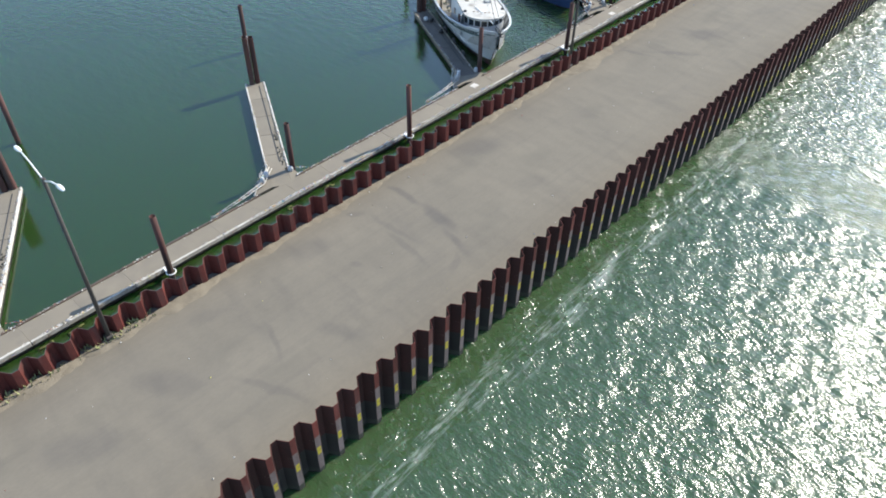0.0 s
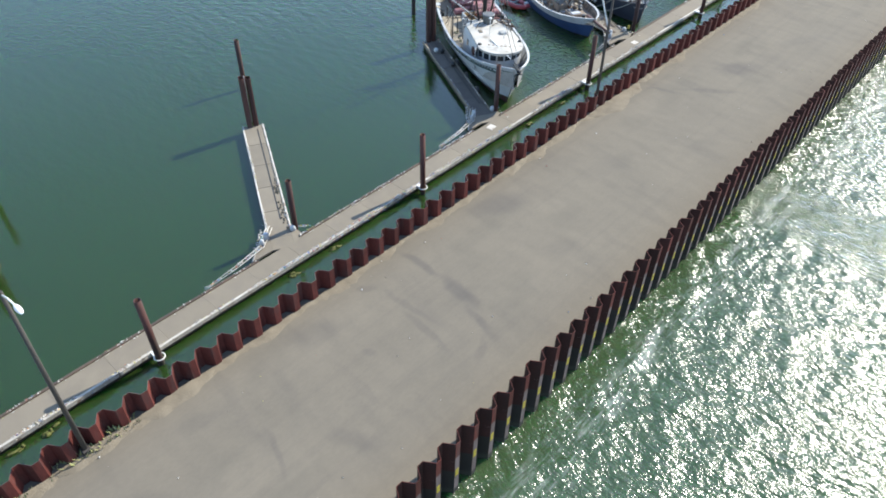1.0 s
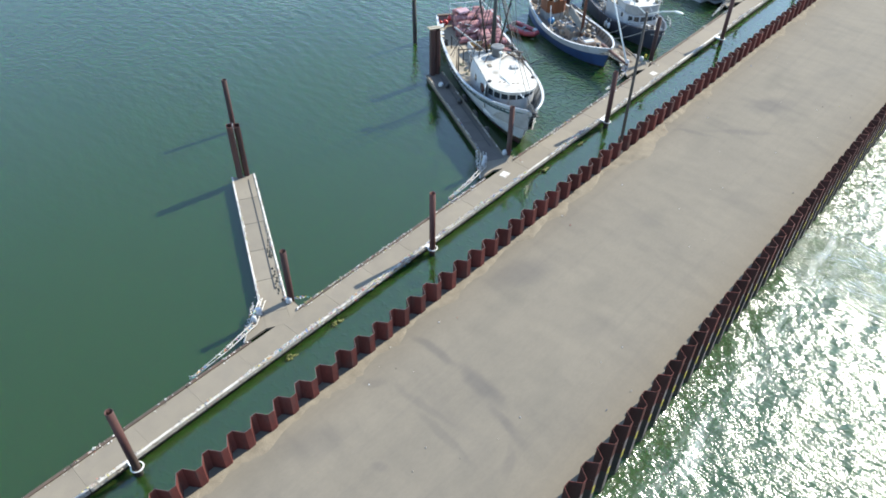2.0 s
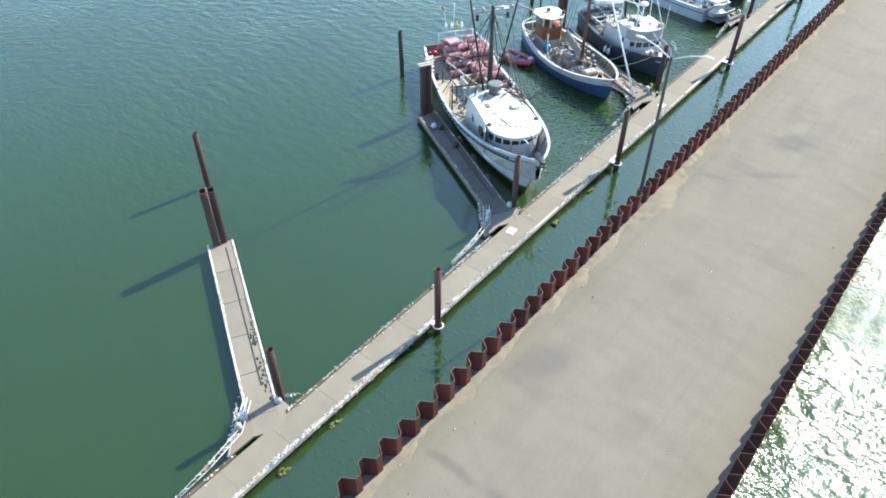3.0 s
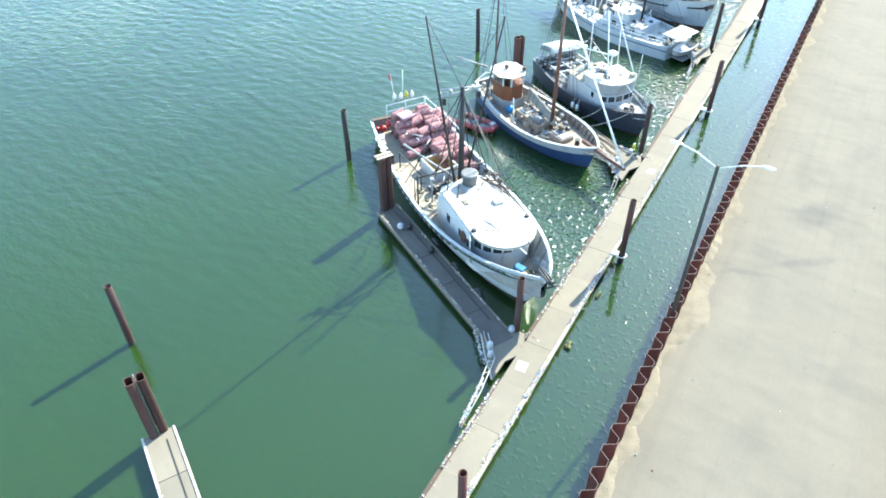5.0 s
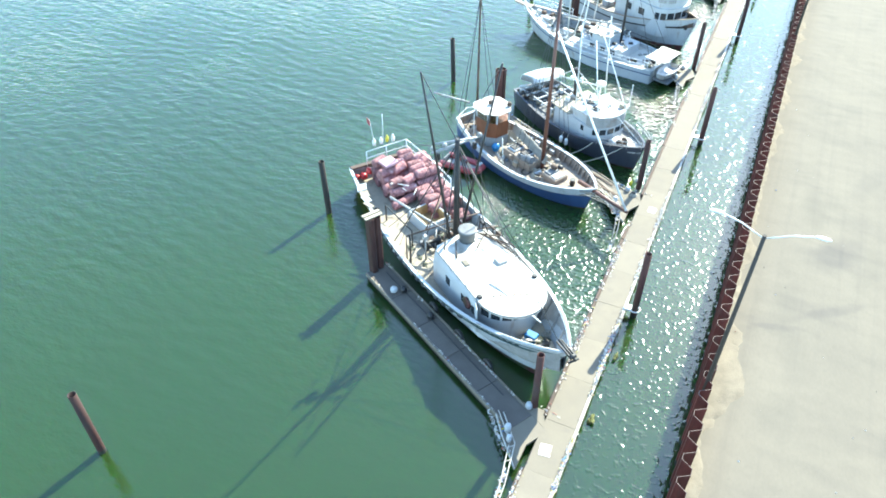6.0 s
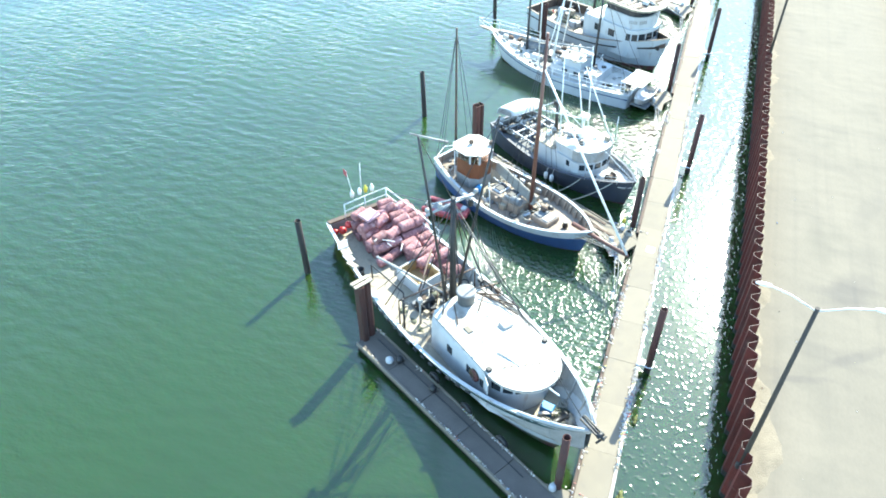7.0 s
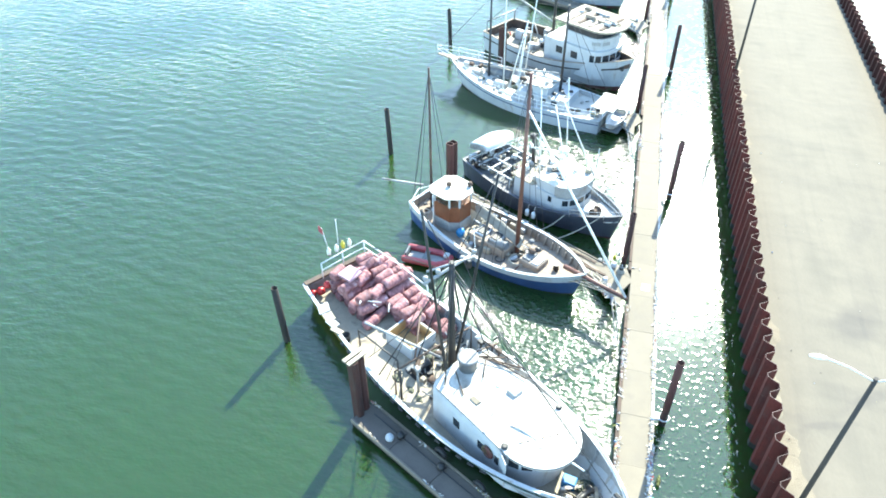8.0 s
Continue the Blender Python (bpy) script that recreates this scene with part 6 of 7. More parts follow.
    for s in (-1, 1):
        for i in range(6):
            a = i / 5
            tube(bm, (L - 0.7 + 3.3 * a, s * 0.75 * (1 - a), 1.75 + 0.1 * a), (L + 0.3 + 2.3 * a, -0.1, 1.85), 0.02, n=4)
        for f in (0.33, 0.66, 1.0):
            tube(bm, (L - 0.7, s * 0.8 * f, 1.72), (L + 2.75, -0.2, 1.88), 0.02, n=5)
    part("bow_net", bm, M_ROPE, boat, "pale netting under the bowsprit")
    bm = BM()
    tube(bm, (L + 2.7, -0.2, 2.0), (8.8, 0.1, 10.8), 0.075, 0.055, n=8)
    part("furled_jib", bm, M_WHITEPIPE, boat, "white furled foresail on its stay")
    wires(boat, [((8.75, 0.1, 12.8), (x, y, 1.2)) for x, y in ((8.0, 2.35), (8.6, 2.35), (9.2, 2.3), (8.0, -2.35), (8.6, -2.35), (9.2, -2.3))] +
          [((1.5, 0.05, 10.8), (x, y, 1.3)) for x, y in ((1.2, 1.6), (1.9, 1.7), (1.2, -1.6), (1.9, -1.7))] +
          [((1.5, 0.05, 10.8), (0.0, 0, 1.5))], 0.016, M_CABLE)
    wires(boat, [((7.4, -2.4, 1.2), (7.4, -2.6, 3.6)), ((3.1, -1.5, 0.8), (3.1, -1.55, 3.4))], 0.03, M_WHITEPIPE, "stanchion")
    for i in range(7):
        bm = BM()
        x = 3.0 + i * 0.75
        box(bm, x, x + 0.45, 1.85, 2.1, 0.75, 1.05, 0.03)
        part("deck_locker", bm, (M_GREY, M_WHITE, M_TAN)[i % 3], boat)
    for i in range(26):
        x, y = 1.5 + random.random() * 8.0, random.uniform(-1.25, 1.25)
        if 2.3 < x < 5.0 and abs(y) < 1.3:
            continue
        bm = BM()
        if i % 2:
            box(bm, x, x + random.uniform(0.15, 0.5), y, y + random.uniform(0.12, 0.4), h.deck_z(x / L), h.deck_z(x / L) + random.uniform(0.15, 0.5), 0.03)
            part("deck_box", bm, (M_GREY, M_TAN, M_BLACK, M_WHITE, M_GREYDECK)[i % 5], boat)
        else:
            tube(bm, (x, y, 0.85), (x + random.uniform(-1.2, 1.2), y * 0.6, 0.95 + random.random() * 0.4), 0.04, n=6)
            part("loose_spar", bm, (M_GREY, M_ROPE, M_WHITEPIPE)[i % 3], boat)
    for i in range(17):
        for side in (-1, 1):
            s = 0.12 + 0.047 * i
            p, q = h.rail(s, side, 0.26, -0.06), h.inside(s, h.deck_z(s), side, 0.26)
            bm = BM()
            loft(bm, [[c + Vector((dx, dy, 0)) for dx, dy in ((-0.05, -0.06), (0.05, -0.06), (0.05, 0.06), (-0.05, 0.06))] for c in (q, p)], cap0=True, cap1=True, smooth=False)
            part("bulwark_rib", bm, M_TEAK, boat)
    for i in range(64):
        x, y = (5.0 + random.random() * 5.0 if i % 5 else random.uniform(1.0, 2.2)), random.uniform(-1.2, 1.2)
        a, l = random.uniform(0, 3.14), random.uniform(0.2, 0.7)
        bm = BM()
        zt = h.deck_z(x / L) + (0.0 if i % 3 else random.uniform(0.3, 0.75))
        m = Matrix.Translation((x, y, zt)) @ Matrix.Rotation(a, 4, "Z") @ Matrix.Rotation(random.uniform(-0.25, 0.25), 4, "Y")
        if i % 4 == 0:
            box(bm, -l / 2, l / 2, -0.12, 0.12, 0, 0.16, 0.02, m=m)
            part("deck_board", bm, (M_TEAK, M_WHITE, M_GREYDECK)[i % 3], boat, "loose board on deck")
        elif i % 4 == 1:
            ring(bm, (x, y, zt + 0.05), 0.12 + 0.2 * random.random(), 0.04, n=12, k=5)
            part("line_coil", bm, (M_ROPE, M_CABLE, M_TIMBER)[i % 3], boat)
        elif i % 4 == 2:
            tube(bm, m @ Vector((-l, 0, 0.05)), m @ Vector((l, 0, 0.12)), 0.035, n=6)
            part("loose_spar", bm, (M_BLACK, M_GREY, M_MAST)[i % 3], boat)
        else:
            blob(bm, (x, y, zt + 0.1), (0.3 * l + 0.1, 0.22, 0.16), seed=i * 1.9)
            part("deck_bundle", bm, (M_TIMBER, M_GREYDECK, M_TAN, M_BLACK)[i % 16 // 4], boat, "bundle of gear on deck")
    for i in range(12):
        bm = BM()
        x, y = 5.2 + random.random() * 4.8, random.uniform(-1.7, 1.3)
        blob(bm, (x, y, 0.75), (random.uniform(0.12, 0.3), random.uniform(0.1, 0.22), 0.14), seed=i * 3.1)
        part("deck_clutter", bm, (M_ROPE, M_NET, M_WHITE, M_TAN)[i % 4], boat, "small bundle of gear")
    bm = BM()
    polyline(bm, [(2.4, -1.75, 1.5), (0.9, -1.25, 1.75), (0.35, 0, 1.8), (0.9, 1.25, 1.75), (2.4, 1.75, 1.5)], 0.03)
    part("stern_rail", bm, M_WHITEPIPE, boat)


def build_raft():
    raft = thing("inflatable_boat", (-18.6, 53.0, 0.1), -5, "faded red inflatable dinghy floating between the boats", "boat")
    bm = BM()
    pts = [(-1.4, -0.6, 0.2), (0.7, -0.6, 0.2), (1.4, -0.25, 0.3), (1.4, 0.25, 0.3), (0.7, 0.6, 0.2), (-1.4, 0.6, 0.2)]
    polyline(bm, pts, 0.22, n=12)
    for p in pts:
        blob(bm, p, (0.22, 0.22, 0.22), rough=0)
    part("tube", bm, M_RAFT, raft)
    bm = BM()
    box(bm, -1.3, 1.1, -0.45, 0.45, 0.0, 0.1)
    part("floor", bm, M_GREY, raft)
    bm = BM()
    box(bm, -1.45, -1.35, -0.4, 0.4, 0.1, 0.5, 0.01)
    part("transom", bm, M_GREYDECK, raft)
    bm = BM()
    box(bm, -0.3, 0.0, -0.5, 0.5, 0.28, 0.34, 0.01)
    part("thwart", bm, M_GREYDECK, raft)
    bm = BM()
    box(bm, 1.0, 1.35, 0.0, 0.4, 0.35, 0.6, 0.04)
    part("fuel_can", bm, M_WHITE, raft)


def dinghy(name, at, rz, label, material, lower, length=3.4, beam=1.4):
    d = thing(name, at, rz, label, "boat")
    bm = BM()
    rows, inner = [], []
    for i in range(13):
        s = i / 12
        w = beam / 2 * (0.82 + 0.18 * math.sin(math.pi * min(s * 1.1, 1))) * (1 - 0.42 * max(s - 0.55, 0) ** 1.6 * 3.0)
        x = (s - 0.5) * length
        z0, z1 = 0.03 + 0.30 * max(s - 0.65, 0) ** 1.5 * 3, 0.52 + 0.12 * s * s
        rows.append([Vector((x, -w, z1)), Vector((x, -w * 0.95, 0.3)), Vector((x, -w * 0.74, z0 + 0.06)), Vector((x, 0, z0)), Vector((x, w * 0.74, z0 + 0.06)), Vector((x, w * 0.95, 0.3)), Vector((x, w, z1))])
        inner.append([Vector((x, -w + 0.05, z1)), Vector((x, -w * 0.88, 0.34)), Vector((x, -w * 0.68, z0 + 0.12)), Vector((x, 0, z0 + 0.08)), Vector((x, w * 0.68, z0 + 0.12)), Vector((x, w * 0.88, 0.34)), Vector((x, w - 0.05, z1))])
    loft(bm, rows, closed=False, cap0=True, cap1=True)
    part("hull", bm, lower, d)
    bm = BM()
    loft(bm, inner, closed=False, cap0=True)
    part("inside", bm, material, d)
    for k in (0, 6):
        bm = BM()
        polyline(bm, [r[k] for r in rows], 0.04)
        part("gunwale", bm, material, d)
    return d


def build_navy():
    boat, L = boat_at((-7.0, 57.6), (-17.6, 64.5), "dark navy fishing boat with white wheelhouse")
    h = Hull(L, 5.0, 0.75, 1.35, 1.25, 2.15, 0.5, 0.8)
    hull_parts(boat, h, [M_BOOT, M_NAVY, M_NAVY], [0.3, 0.9], M_GREYDECK, M_GREY, M_NAVY)
    low = round_front(4.9, 9.6, 1.7, 1.1, n=9)
    bm = BM()
    walls_from(bm, low, 0.75, 2.3)
    part("deckhouse", bm, M_WHITE, boat, "white streaked deckhouse")
    top = round_front(6.8, 9.5, 1.55, 1.2, n=9)
    bm = BM()
    walls_from(bm, top, 2.3, 2.95, flare=1.05)
    wh = part("wheelhouse", bm, M_WHITE, boat, "white wheelhouse")
    panes(wh, [(8.4 + (x - 8.4) * 1.005, y * 1.005) for x, y in low], range(2, 8), 1.76, 2.18, 0.07)
    bm = BM()
    window_on(bm, (7.9, -1.7), (8.2, -1.7), 1.76, 2.16)
    part("window", bm, M_GLASS, wh)
    bm = BM()
    plate(bm, round_front(6.6, 9.65, 1.64, 1.3, n=11), 2.95, 3.05)
    part("roof", bm, M_WHITEROOF, boat, "white wheelhouse roof")
    bm = BM()
    line = round_front(6.6, 9.68, 1.68, 1.3, n=11)[1:-1]
    loft(bm, [[(8.4 + (x - 8.4) * k, y * k, z) for k, z in ((1.0, 2.36), (1.03, 3.2), (1.0, 3.2), (0.975, 2.36))] for x, y in line], cap0=True, cap1=True, smooth=False)
    part("dodger", bm, M_GREY, boat, "grey flying-bridge dodger")
    bm = BM()
    plate(bm, round_front(4.6, 6.8, 1.75, 0.3, n=5), 2.3, 2.38)
    part("aft_roof", bm, M_TAN, boat)
    for i in range(12):
        bm = BM()
        x, y = 4.9 + random.random() * (1.7 if i < 9 else 4.0), random.uniform(-1.4, 1.2)
        z = 2.38 if x < 6.4 else 3.05
        box(bm, x, x + random.uniform(0.2, 0.5), y, y + random.uniform(0.12, 0.35), z, z + random.uniform(0.1, 0.35), 0.03)
        part("roof_gear", bm, (M_WHITE, M_GREY, M_TAN, M_WHITEROOF)[i % 4], boat, "gear stowed on the roof")
    bm = BM()
    tube(bm, (5.0, 0.1, 2.3), (4.8, 0.1, 4.8), 0.14, 0.1, n=10)
    mast = part("mast", bm, M_BLACK, boat, "short dark mast")
    bm = BM()
    box(bm, 4.6, 5.0, -0.1, 0.3, 4.4, 4.75, 0.05)
    part("masthead", bm, M_BLACK, mast)
    bm = BM()
    tube(bm, (4.9, -1.3, 4.5), (7.3, 0.3, 4.35), 0.05, n=8)
    part("light_bar", bm, M_WHITEPIPE, mast)
    for x, y in ((4.9, -1.3), (5.5, -0.9), (6.1, -0.5)):
        bm = BM()
        lathe(bm, [(0.1, 0), (0.14, 0.1), (0.08, 0.22)], (x, y, 4.5), n=8)
        part("deck_light", bm, M_WHITEPIPE, mast)
    bm = BM()
    lathe(bm, [(0.1, 0), (0.36, 0.06), (0.36, 0.22), (0.25, 0.3)], (7.3, 0.3, 4.4), n=16)
    tube(bm, (7.3, 0.3, 3.05), (7.3, 0.3, 4.42), 0.05)
    part("radar_dome", bm, M_WHITEPIPE, boat)
    for p, q in (((6.9, -1.5, 3.05), (6.1, -1.1, 8.9)), ((6.7, 1.5, 3.05), (6.3, 1.3, 9.0)), ((9.0, -1.2, 3.05), (6.5, 0.0, 7.6)), ((9.3, 1.2, 3.05), (6.7, 0.4, 8.0))):
        bm = BM()
        tube(bm, p, q, 0.045, 0.03, n=8)
        part("trolling_pole", bm, M_WHITEPIPE, boat, "raised white pole")
    wires(boat, [((9.2, 1.5, 3.05), (9.2, 1.5, 5.0)), ((4.8, 0.1, 4.7), (12.3, 0, 2.2)), ((4.8, 0.1, 4.7), (0.3, 1.5, 1.4)), ((4.8, 0.1, 4.7), (0.3, -1.5, 1.4))], 0.02, M_WHITEPIPE)
    bm = BM()
    for x in (0.6, 1.5, 2.4, 3.3):
        box(bm, x, x + 0.12, -1.75, 1.75, 1.5, 1.62, 0.01)
    for y in (-1.6, -0.4, 0.9, 1.6):
        box(bm, 0.3, 4.6, y, y + 0.1, 1.62, 1.7, 0.01)
    for x, y in ((0.5, -1.6), (0.5, 1.6), (4.4, -1.6), (4.4, 1.6)):
        tube(bm, (x, y, 0.9), (x, y, 1.65), 0.05)
    part("aft_frame", bm, M_WHITE, boat, "white deck frame aft")
    for i in range(10):
        bm = BM()
        x, y = 0.6 + random.random() * 4, random.uniform(-1.5, 1.5)
        box(bm, x, x + random.uniform(0.3, 0.7), y, y + random.uniform(0.2, 0.5), 0.9, 0.95 + random.uniform(0.15, 0.55), 0.04)
        part("fish_crate", bm, (M_WHITE, M_GREY, M_NAVY, M_TAN)[i % 4], boat, "crate on the after deck")
    railing(boat, [(x, y, h.sheer(x / L)) for x, y in ((9.9, 1.9), (10.9, 1.55), (11.9, 1.0), (12.7, 0.4))], 0.55, 0.025, M_GREY)
    railing(boat, [(x, y, h.sheer(x / L)) for x, y in ((9.9, -1.9), (10.9, -1.55), (11.9, -1.0), (12.7, -0.4))], 0.55, 0.025, M_GREY)
    bm = BM()
    box(bm, 9.9, 10.5, -0.75, 0.15, h.deck_z(0.8), h.deck_z(0.8) + 0.5, 0.06)
    winch = part("anchor_winch", bm, M_WHITE, boat, "white anchor winch housing")
    bm = BM()
    lathe(bm, [(0.3, -0.3), (0.32, -0.25), (0.2, -0.2), (0.2, 0.2), (0.32, 0.25), (0.3, 0.3)], m=Matrix.Translation((10.75, -0.25, h.deck_z(0.84) + 0.36)) @ Matrix.Rotation(radians(90), 4, "X"), n=14)
    part("drum", bm, M_TIMBER, winch, "dark brown winch drum")
    bm = BM()
    plate(bm, [(10.1, -1.3), (12.2, -0.5), (12.2, 0.5), (10.1, 1.3)], lambda x, y: h.deck_z(x / L) + 0.05, lambda x, y: h.deck_z(x / L) + 0.1)
    part("foredeck", bm, M_WHITEROOF, boat, "pale foredeck")
    bm = BM()
    box(bm, 3.6, 4.35, -0.55, 0.45, 0.85, 1.95, 0.04)
    part("gear_locker", bm, M_BOOT, boat, "rust-red locker on the after deck")
    rng = random.Random(31)
    for i in range(34):
        x, y = rng.uniform(0.5, 4.8), rng.uniform(-1.7, 1.7)
        a, l = rng.uniform(0, 3.14), rng.uniform(0.2, 0.75)
        z = 0.9 if i % 3 else 1.7
        bm = BM()
        if i % 4 == 0:
            box(bm, -l / 2, l / 2, -0.14, 0.14, 0, 0.1 + 0.2 * rng.random(), 0.02, m=Matrix.Translation((x, y, z)) @ Matrix.Rotation(a, 4, "Z"))
            part("deck_board", bm, (M_WHITE, M_TAN, M_WHITEROOF)[i % 3], boat, "pale board on the after deck")
        elif i % 4 == 1:
            ring(bm, (x, y, z + 0.05), 0.14 + 0.16 * rng.random(), 0.045, n=12, k=5)
            part("line_coil", bm, (M_ROPE, M_CABLE)[i % 2], boat)
        elif i % 4 == 2:
            tube(bm, (x, y, z), (x + l * math.cos(a), y + l * math.sin(a), z + 0.5 * rng.random()), 0.04, n=6)
            part("loose_pipe", bm, (M_WHITEPIPE, M_BLACK, M_GREY)[i % 3], boat)
        else:
            blob(bm, (x, y, z + 0.08), (0.34, 0.24, 0.16), rough=0.6, seed=i * 1.3)
            part("net_bundle", bm, (M_NET, M_TIMBER, M_TAN)[i % 3], boat, "bundle of net on deck")
    for i in range(14):
        x, y = rng.uniform(4.8, 8.6), rng.uniform(-1.3, 1.3)
        z = 2.38 if x < 6.6 else 3.05
        bm = BM()
        if i % 3 == 0:
            lathe(bm, [(0.18, 0), (0.2, 0.2), (0.12, 0.34)], (x, y, z), n=12)
            part("roof_vent", bm, (M_WHITEPIPE, M_GREY)[i % 2], boat)
        elif i % 3 == 1:
            ring(bm, (x, y, z + 0.06), 0.2, 0.06, n=14, k=6)
            part("line_coil", bm, (M_ROPE, M_CABLE)[i % 2], boat)
        else:
            tube(bm, (x, y, z + 0.05), (x + rng.uniform(-0.8, 0.8), y + rng.uniform(-0.6, 0.6), z + 0.3), 0.04, n=6)
            part("loose_pipe", bm, (M_BLACK, M_WHITEPIPE)[i % 2], boat)
    railing(boat, [(4.7, -1.6, 2.38), (5.4, -1.65, 2.38), (6.1, -1.65, 2.38), (6.7, -1.62, 2.38)], 0.7, 0.022, M_GREY)
    for x in (7.0, 7.5):
        bm = BM()
        p = h.rail(x / L, -1)
        lathe(bm, [(0.05, 0.28), (0.13, 0.2), (0.15, 0.0), (0.13, -0.2), (0.05, -0.28)], (p.x, p.y - 0.17, 0.75), n=12)
        tube(bm, (p.x, p.y - 0.12, 1.0), (p.x, p.y, p.z + 0.05), 0.015, n=4)
        part("fender", bm, M_WHITEPIPE, boat, "white fender hanging over the side")
    for x, q in ((9.6, (8.2, -4.4, 0.75)), (11.6, (9.3, -5.0, 0.75))):
        bm = BM()
        polyline(bm, sagging(h.rail(x / L, -1, 0.1, 0.06), q, 0.5), 0.035, n=6)
        part("mooring_line", bm, M_ROPE, boat, "slack tan mooring line")
    m = boat.matrix_world
    d = dinghy("dinghy", (0, 0, 0), 0, "white dinghy with blue bottom stowed over a boat's stern", M_GREY, M_WHITE, 3.5, 1.9)
    d.matrix_world = m @ pose(0.75, 0.45, 2.75, 180 - 10, 4, 94)
    for y in (-0.6, 2.0):
        bm = BM()
        polyline(bm, [(0.6, y * 0.8, 0.8), (0.6, y * 0.8, 2.2), (1.6, y * 0.8, 2.2)], 0.05)
        part("davit", bm, M_WHITE, boat)


def build_troller():
    boat, L = boat_at((-23.0, 77.5), (-8.8, 72.6), "white trolling boat with blue sheer stripe and raised poles")
    h = Hull(L, 5.2, 0.7, 1.2, 1.2, 2.3, 0.26, 1.6)
    hull_parts(boat, h, [M_BOOT, M_WHITEHULL, M_WHITEHULL], [0.3, 0.9], M_WHITEROOF, M_WHITE, M_WHITE, rub=M_BLUEHULL, rub_k=0.82)
    for o, z0, z1, nm in ((round_front(3.2, 8.2, 1.4, 0.9), 0.7, 1.75, "deckhouse"), (round_front(4.9, 7.2, 1.15, 0.7), 1.75, 2.45, "wheelhouse")):
        bm = BM()
        walls_from(bm, o, z0, z1)
        ob = part(nm, bm, M_WHITE, boat)
        if nm == "wheelhouse":
            panes(ob, o, range(1, 9), 1.98, 2.38, 0.05)
    for x in (3.9, 4.9, 6.0):
        for s in (-1, 1):
            bm = BM()
            a, b = (x, s * 1.4), (x + 0.5, s * 1.4)
            window_on(bm, *((a, b) if s < 0 else (b, a)), 1.25, 1.6)
            part("window", bm, M_GLASS, boat)
    bm = BM()
    plate(bm, round_front(4.7, 7.5, 1.3, 0.8), 2.45, 2.52)
    part("roof", bm, M_WHITEROOF, boat)
    bm = BM()
    box(bm, -0.9, 0.9, -1.3, 1.5, 2.1, 2.15, 0.015)
    part("stern_canopy", bm, M_WHITEROOF, boat, "flat pale canopy over the stern")
    for x, y in ((-0.05, -1.4), (-0.05, 1.5), (1.0, -1.4), (1.0, 1.5)):
        bm = BM()
        tube(bm, (x, y * 0.85, 0.7), (x, y * 0.85, 2.12), 0.035)
        part("canopy_post", bm, M_WHITEPIPE, boat)
    for x, top in ((11.2, 8.5), (4.4, 9.0)):
        bm = BM()
        tube(bm, (x, -0.2, 0.8), (x, -0.2, top), 0.12, 0.08, n=10)
        part("mast", bm, M_CABLE if x > 8 else M_BLACK, boat, "dark mast")
    for x, y, tx, ty, tz in ((8.6, 1.9, 8.0, 3.3, 11.0), (8.6, -1.9, 8.0, -2.6, 11.0), (8.2, 0.4, 7.4, 0.6, 7.4), (8.6, 0.9, 7.4, 0.6, 7.4), (7.6, 1.3, 7.4, 0.6, 7.4)):
        bm = BM()
        tube(bm, (x, y, 1.4), (tx, ty, tz), 0.06, 0.04, n=8)
        part("trolling_pole", bm, M_WHITEPIPE, boat, "raised white pole")
    bm = BM()
    polyline(bm, [(11.2, -0.2, 2.3), (5.0, -0.9, 2.9)], 0.09)
    part("boom", bm, M_GREY, boat)
    pts = [(11.0, 2.1), (13.0, 1.45), (14.6, 0.7), (16.4, 0.0), (14.6, -0.7), (13.0, -1.45), (11.0, -2.1)]
    railing(boat, [(x, y, h.sheer(min(x / L, 1))) for x, y in pts], 0.75, 0.03, M_WHITEPIPE)
    bm = BM()
    plate(bm, [(14.2, -0.4), (16.3, -0.12), (16.3, 0.12), (14.2, 0.4)], 2.22, 2.32)
    part("bow_pulpit", bm, M_TEAK, boat, "bow pulpit plank")
    for i in range(6):
        bm = BM()
        tube(bm, (4.0 + 0.3 * i, -1.75 + 0.09 * i, 1.75 + 0.05 * i), (11.5 + 0.35 * i, -1.25 + 0.1 * i, 2.1 + 0.06 * i), 0.05, 0.035, n=6)
        part("stowed_pole", bm, (M_TIMBER, M_TEAK, M_GREY)[i % 3], boat, "long pole stowed along the side deck")
    for x, y, sx, sy, hh in ((12.2, 0.1, 0.9, 0.7, 0.35), (9.6, 0.6, 1.2, 0.8, 0.4), (13.4, 0.0, 0.5, 0.4, 0.5)):
        bm = BM()
        z = h.deck_z(x / L)
        box(bm, x - sx / 2, x + sx / 2, y - sy / 2, y + sy / 2, z, z + hh, 0.08)
        part("fore_hatch", bm, M_WHITEROOF, boat, "pale hatch on the foredeck")
    for i in range(26):
        x, y = random.uniform(0.5, 14.0), random.uniform(-1.7, 1.7)
        s = x / L
        if abs(y) > h.half(s) - 0.3 or 3.0 < x < 8.3:
            continue
        bm = BM()
        z = h.deck_z(s)
        if i % 2:
            blob(bm, (x, y, z + 0.12), (random.uniform(0.15, 0.35), random.uniform(0.12, 0.28), 0.16), seed=i * 2.7)
            part("gear_heap", bm, (M_NET, M_GREY, M_ROPE, M_TIMBER)[i % 8 // 2], boat, "heap of fishing gear")
        else:
            a = random.uniform(0, 3.1)
            tube(bm, (x, y, z + 0.06), (x + math.cos(a), y + 0.5 * math.sin(a), z + 0.2), 0.035, n=6)
            part("loose_pipe", bm, (M_BLACK, M_WHITEPIPE, M_TEAK)[i % 3], boat)
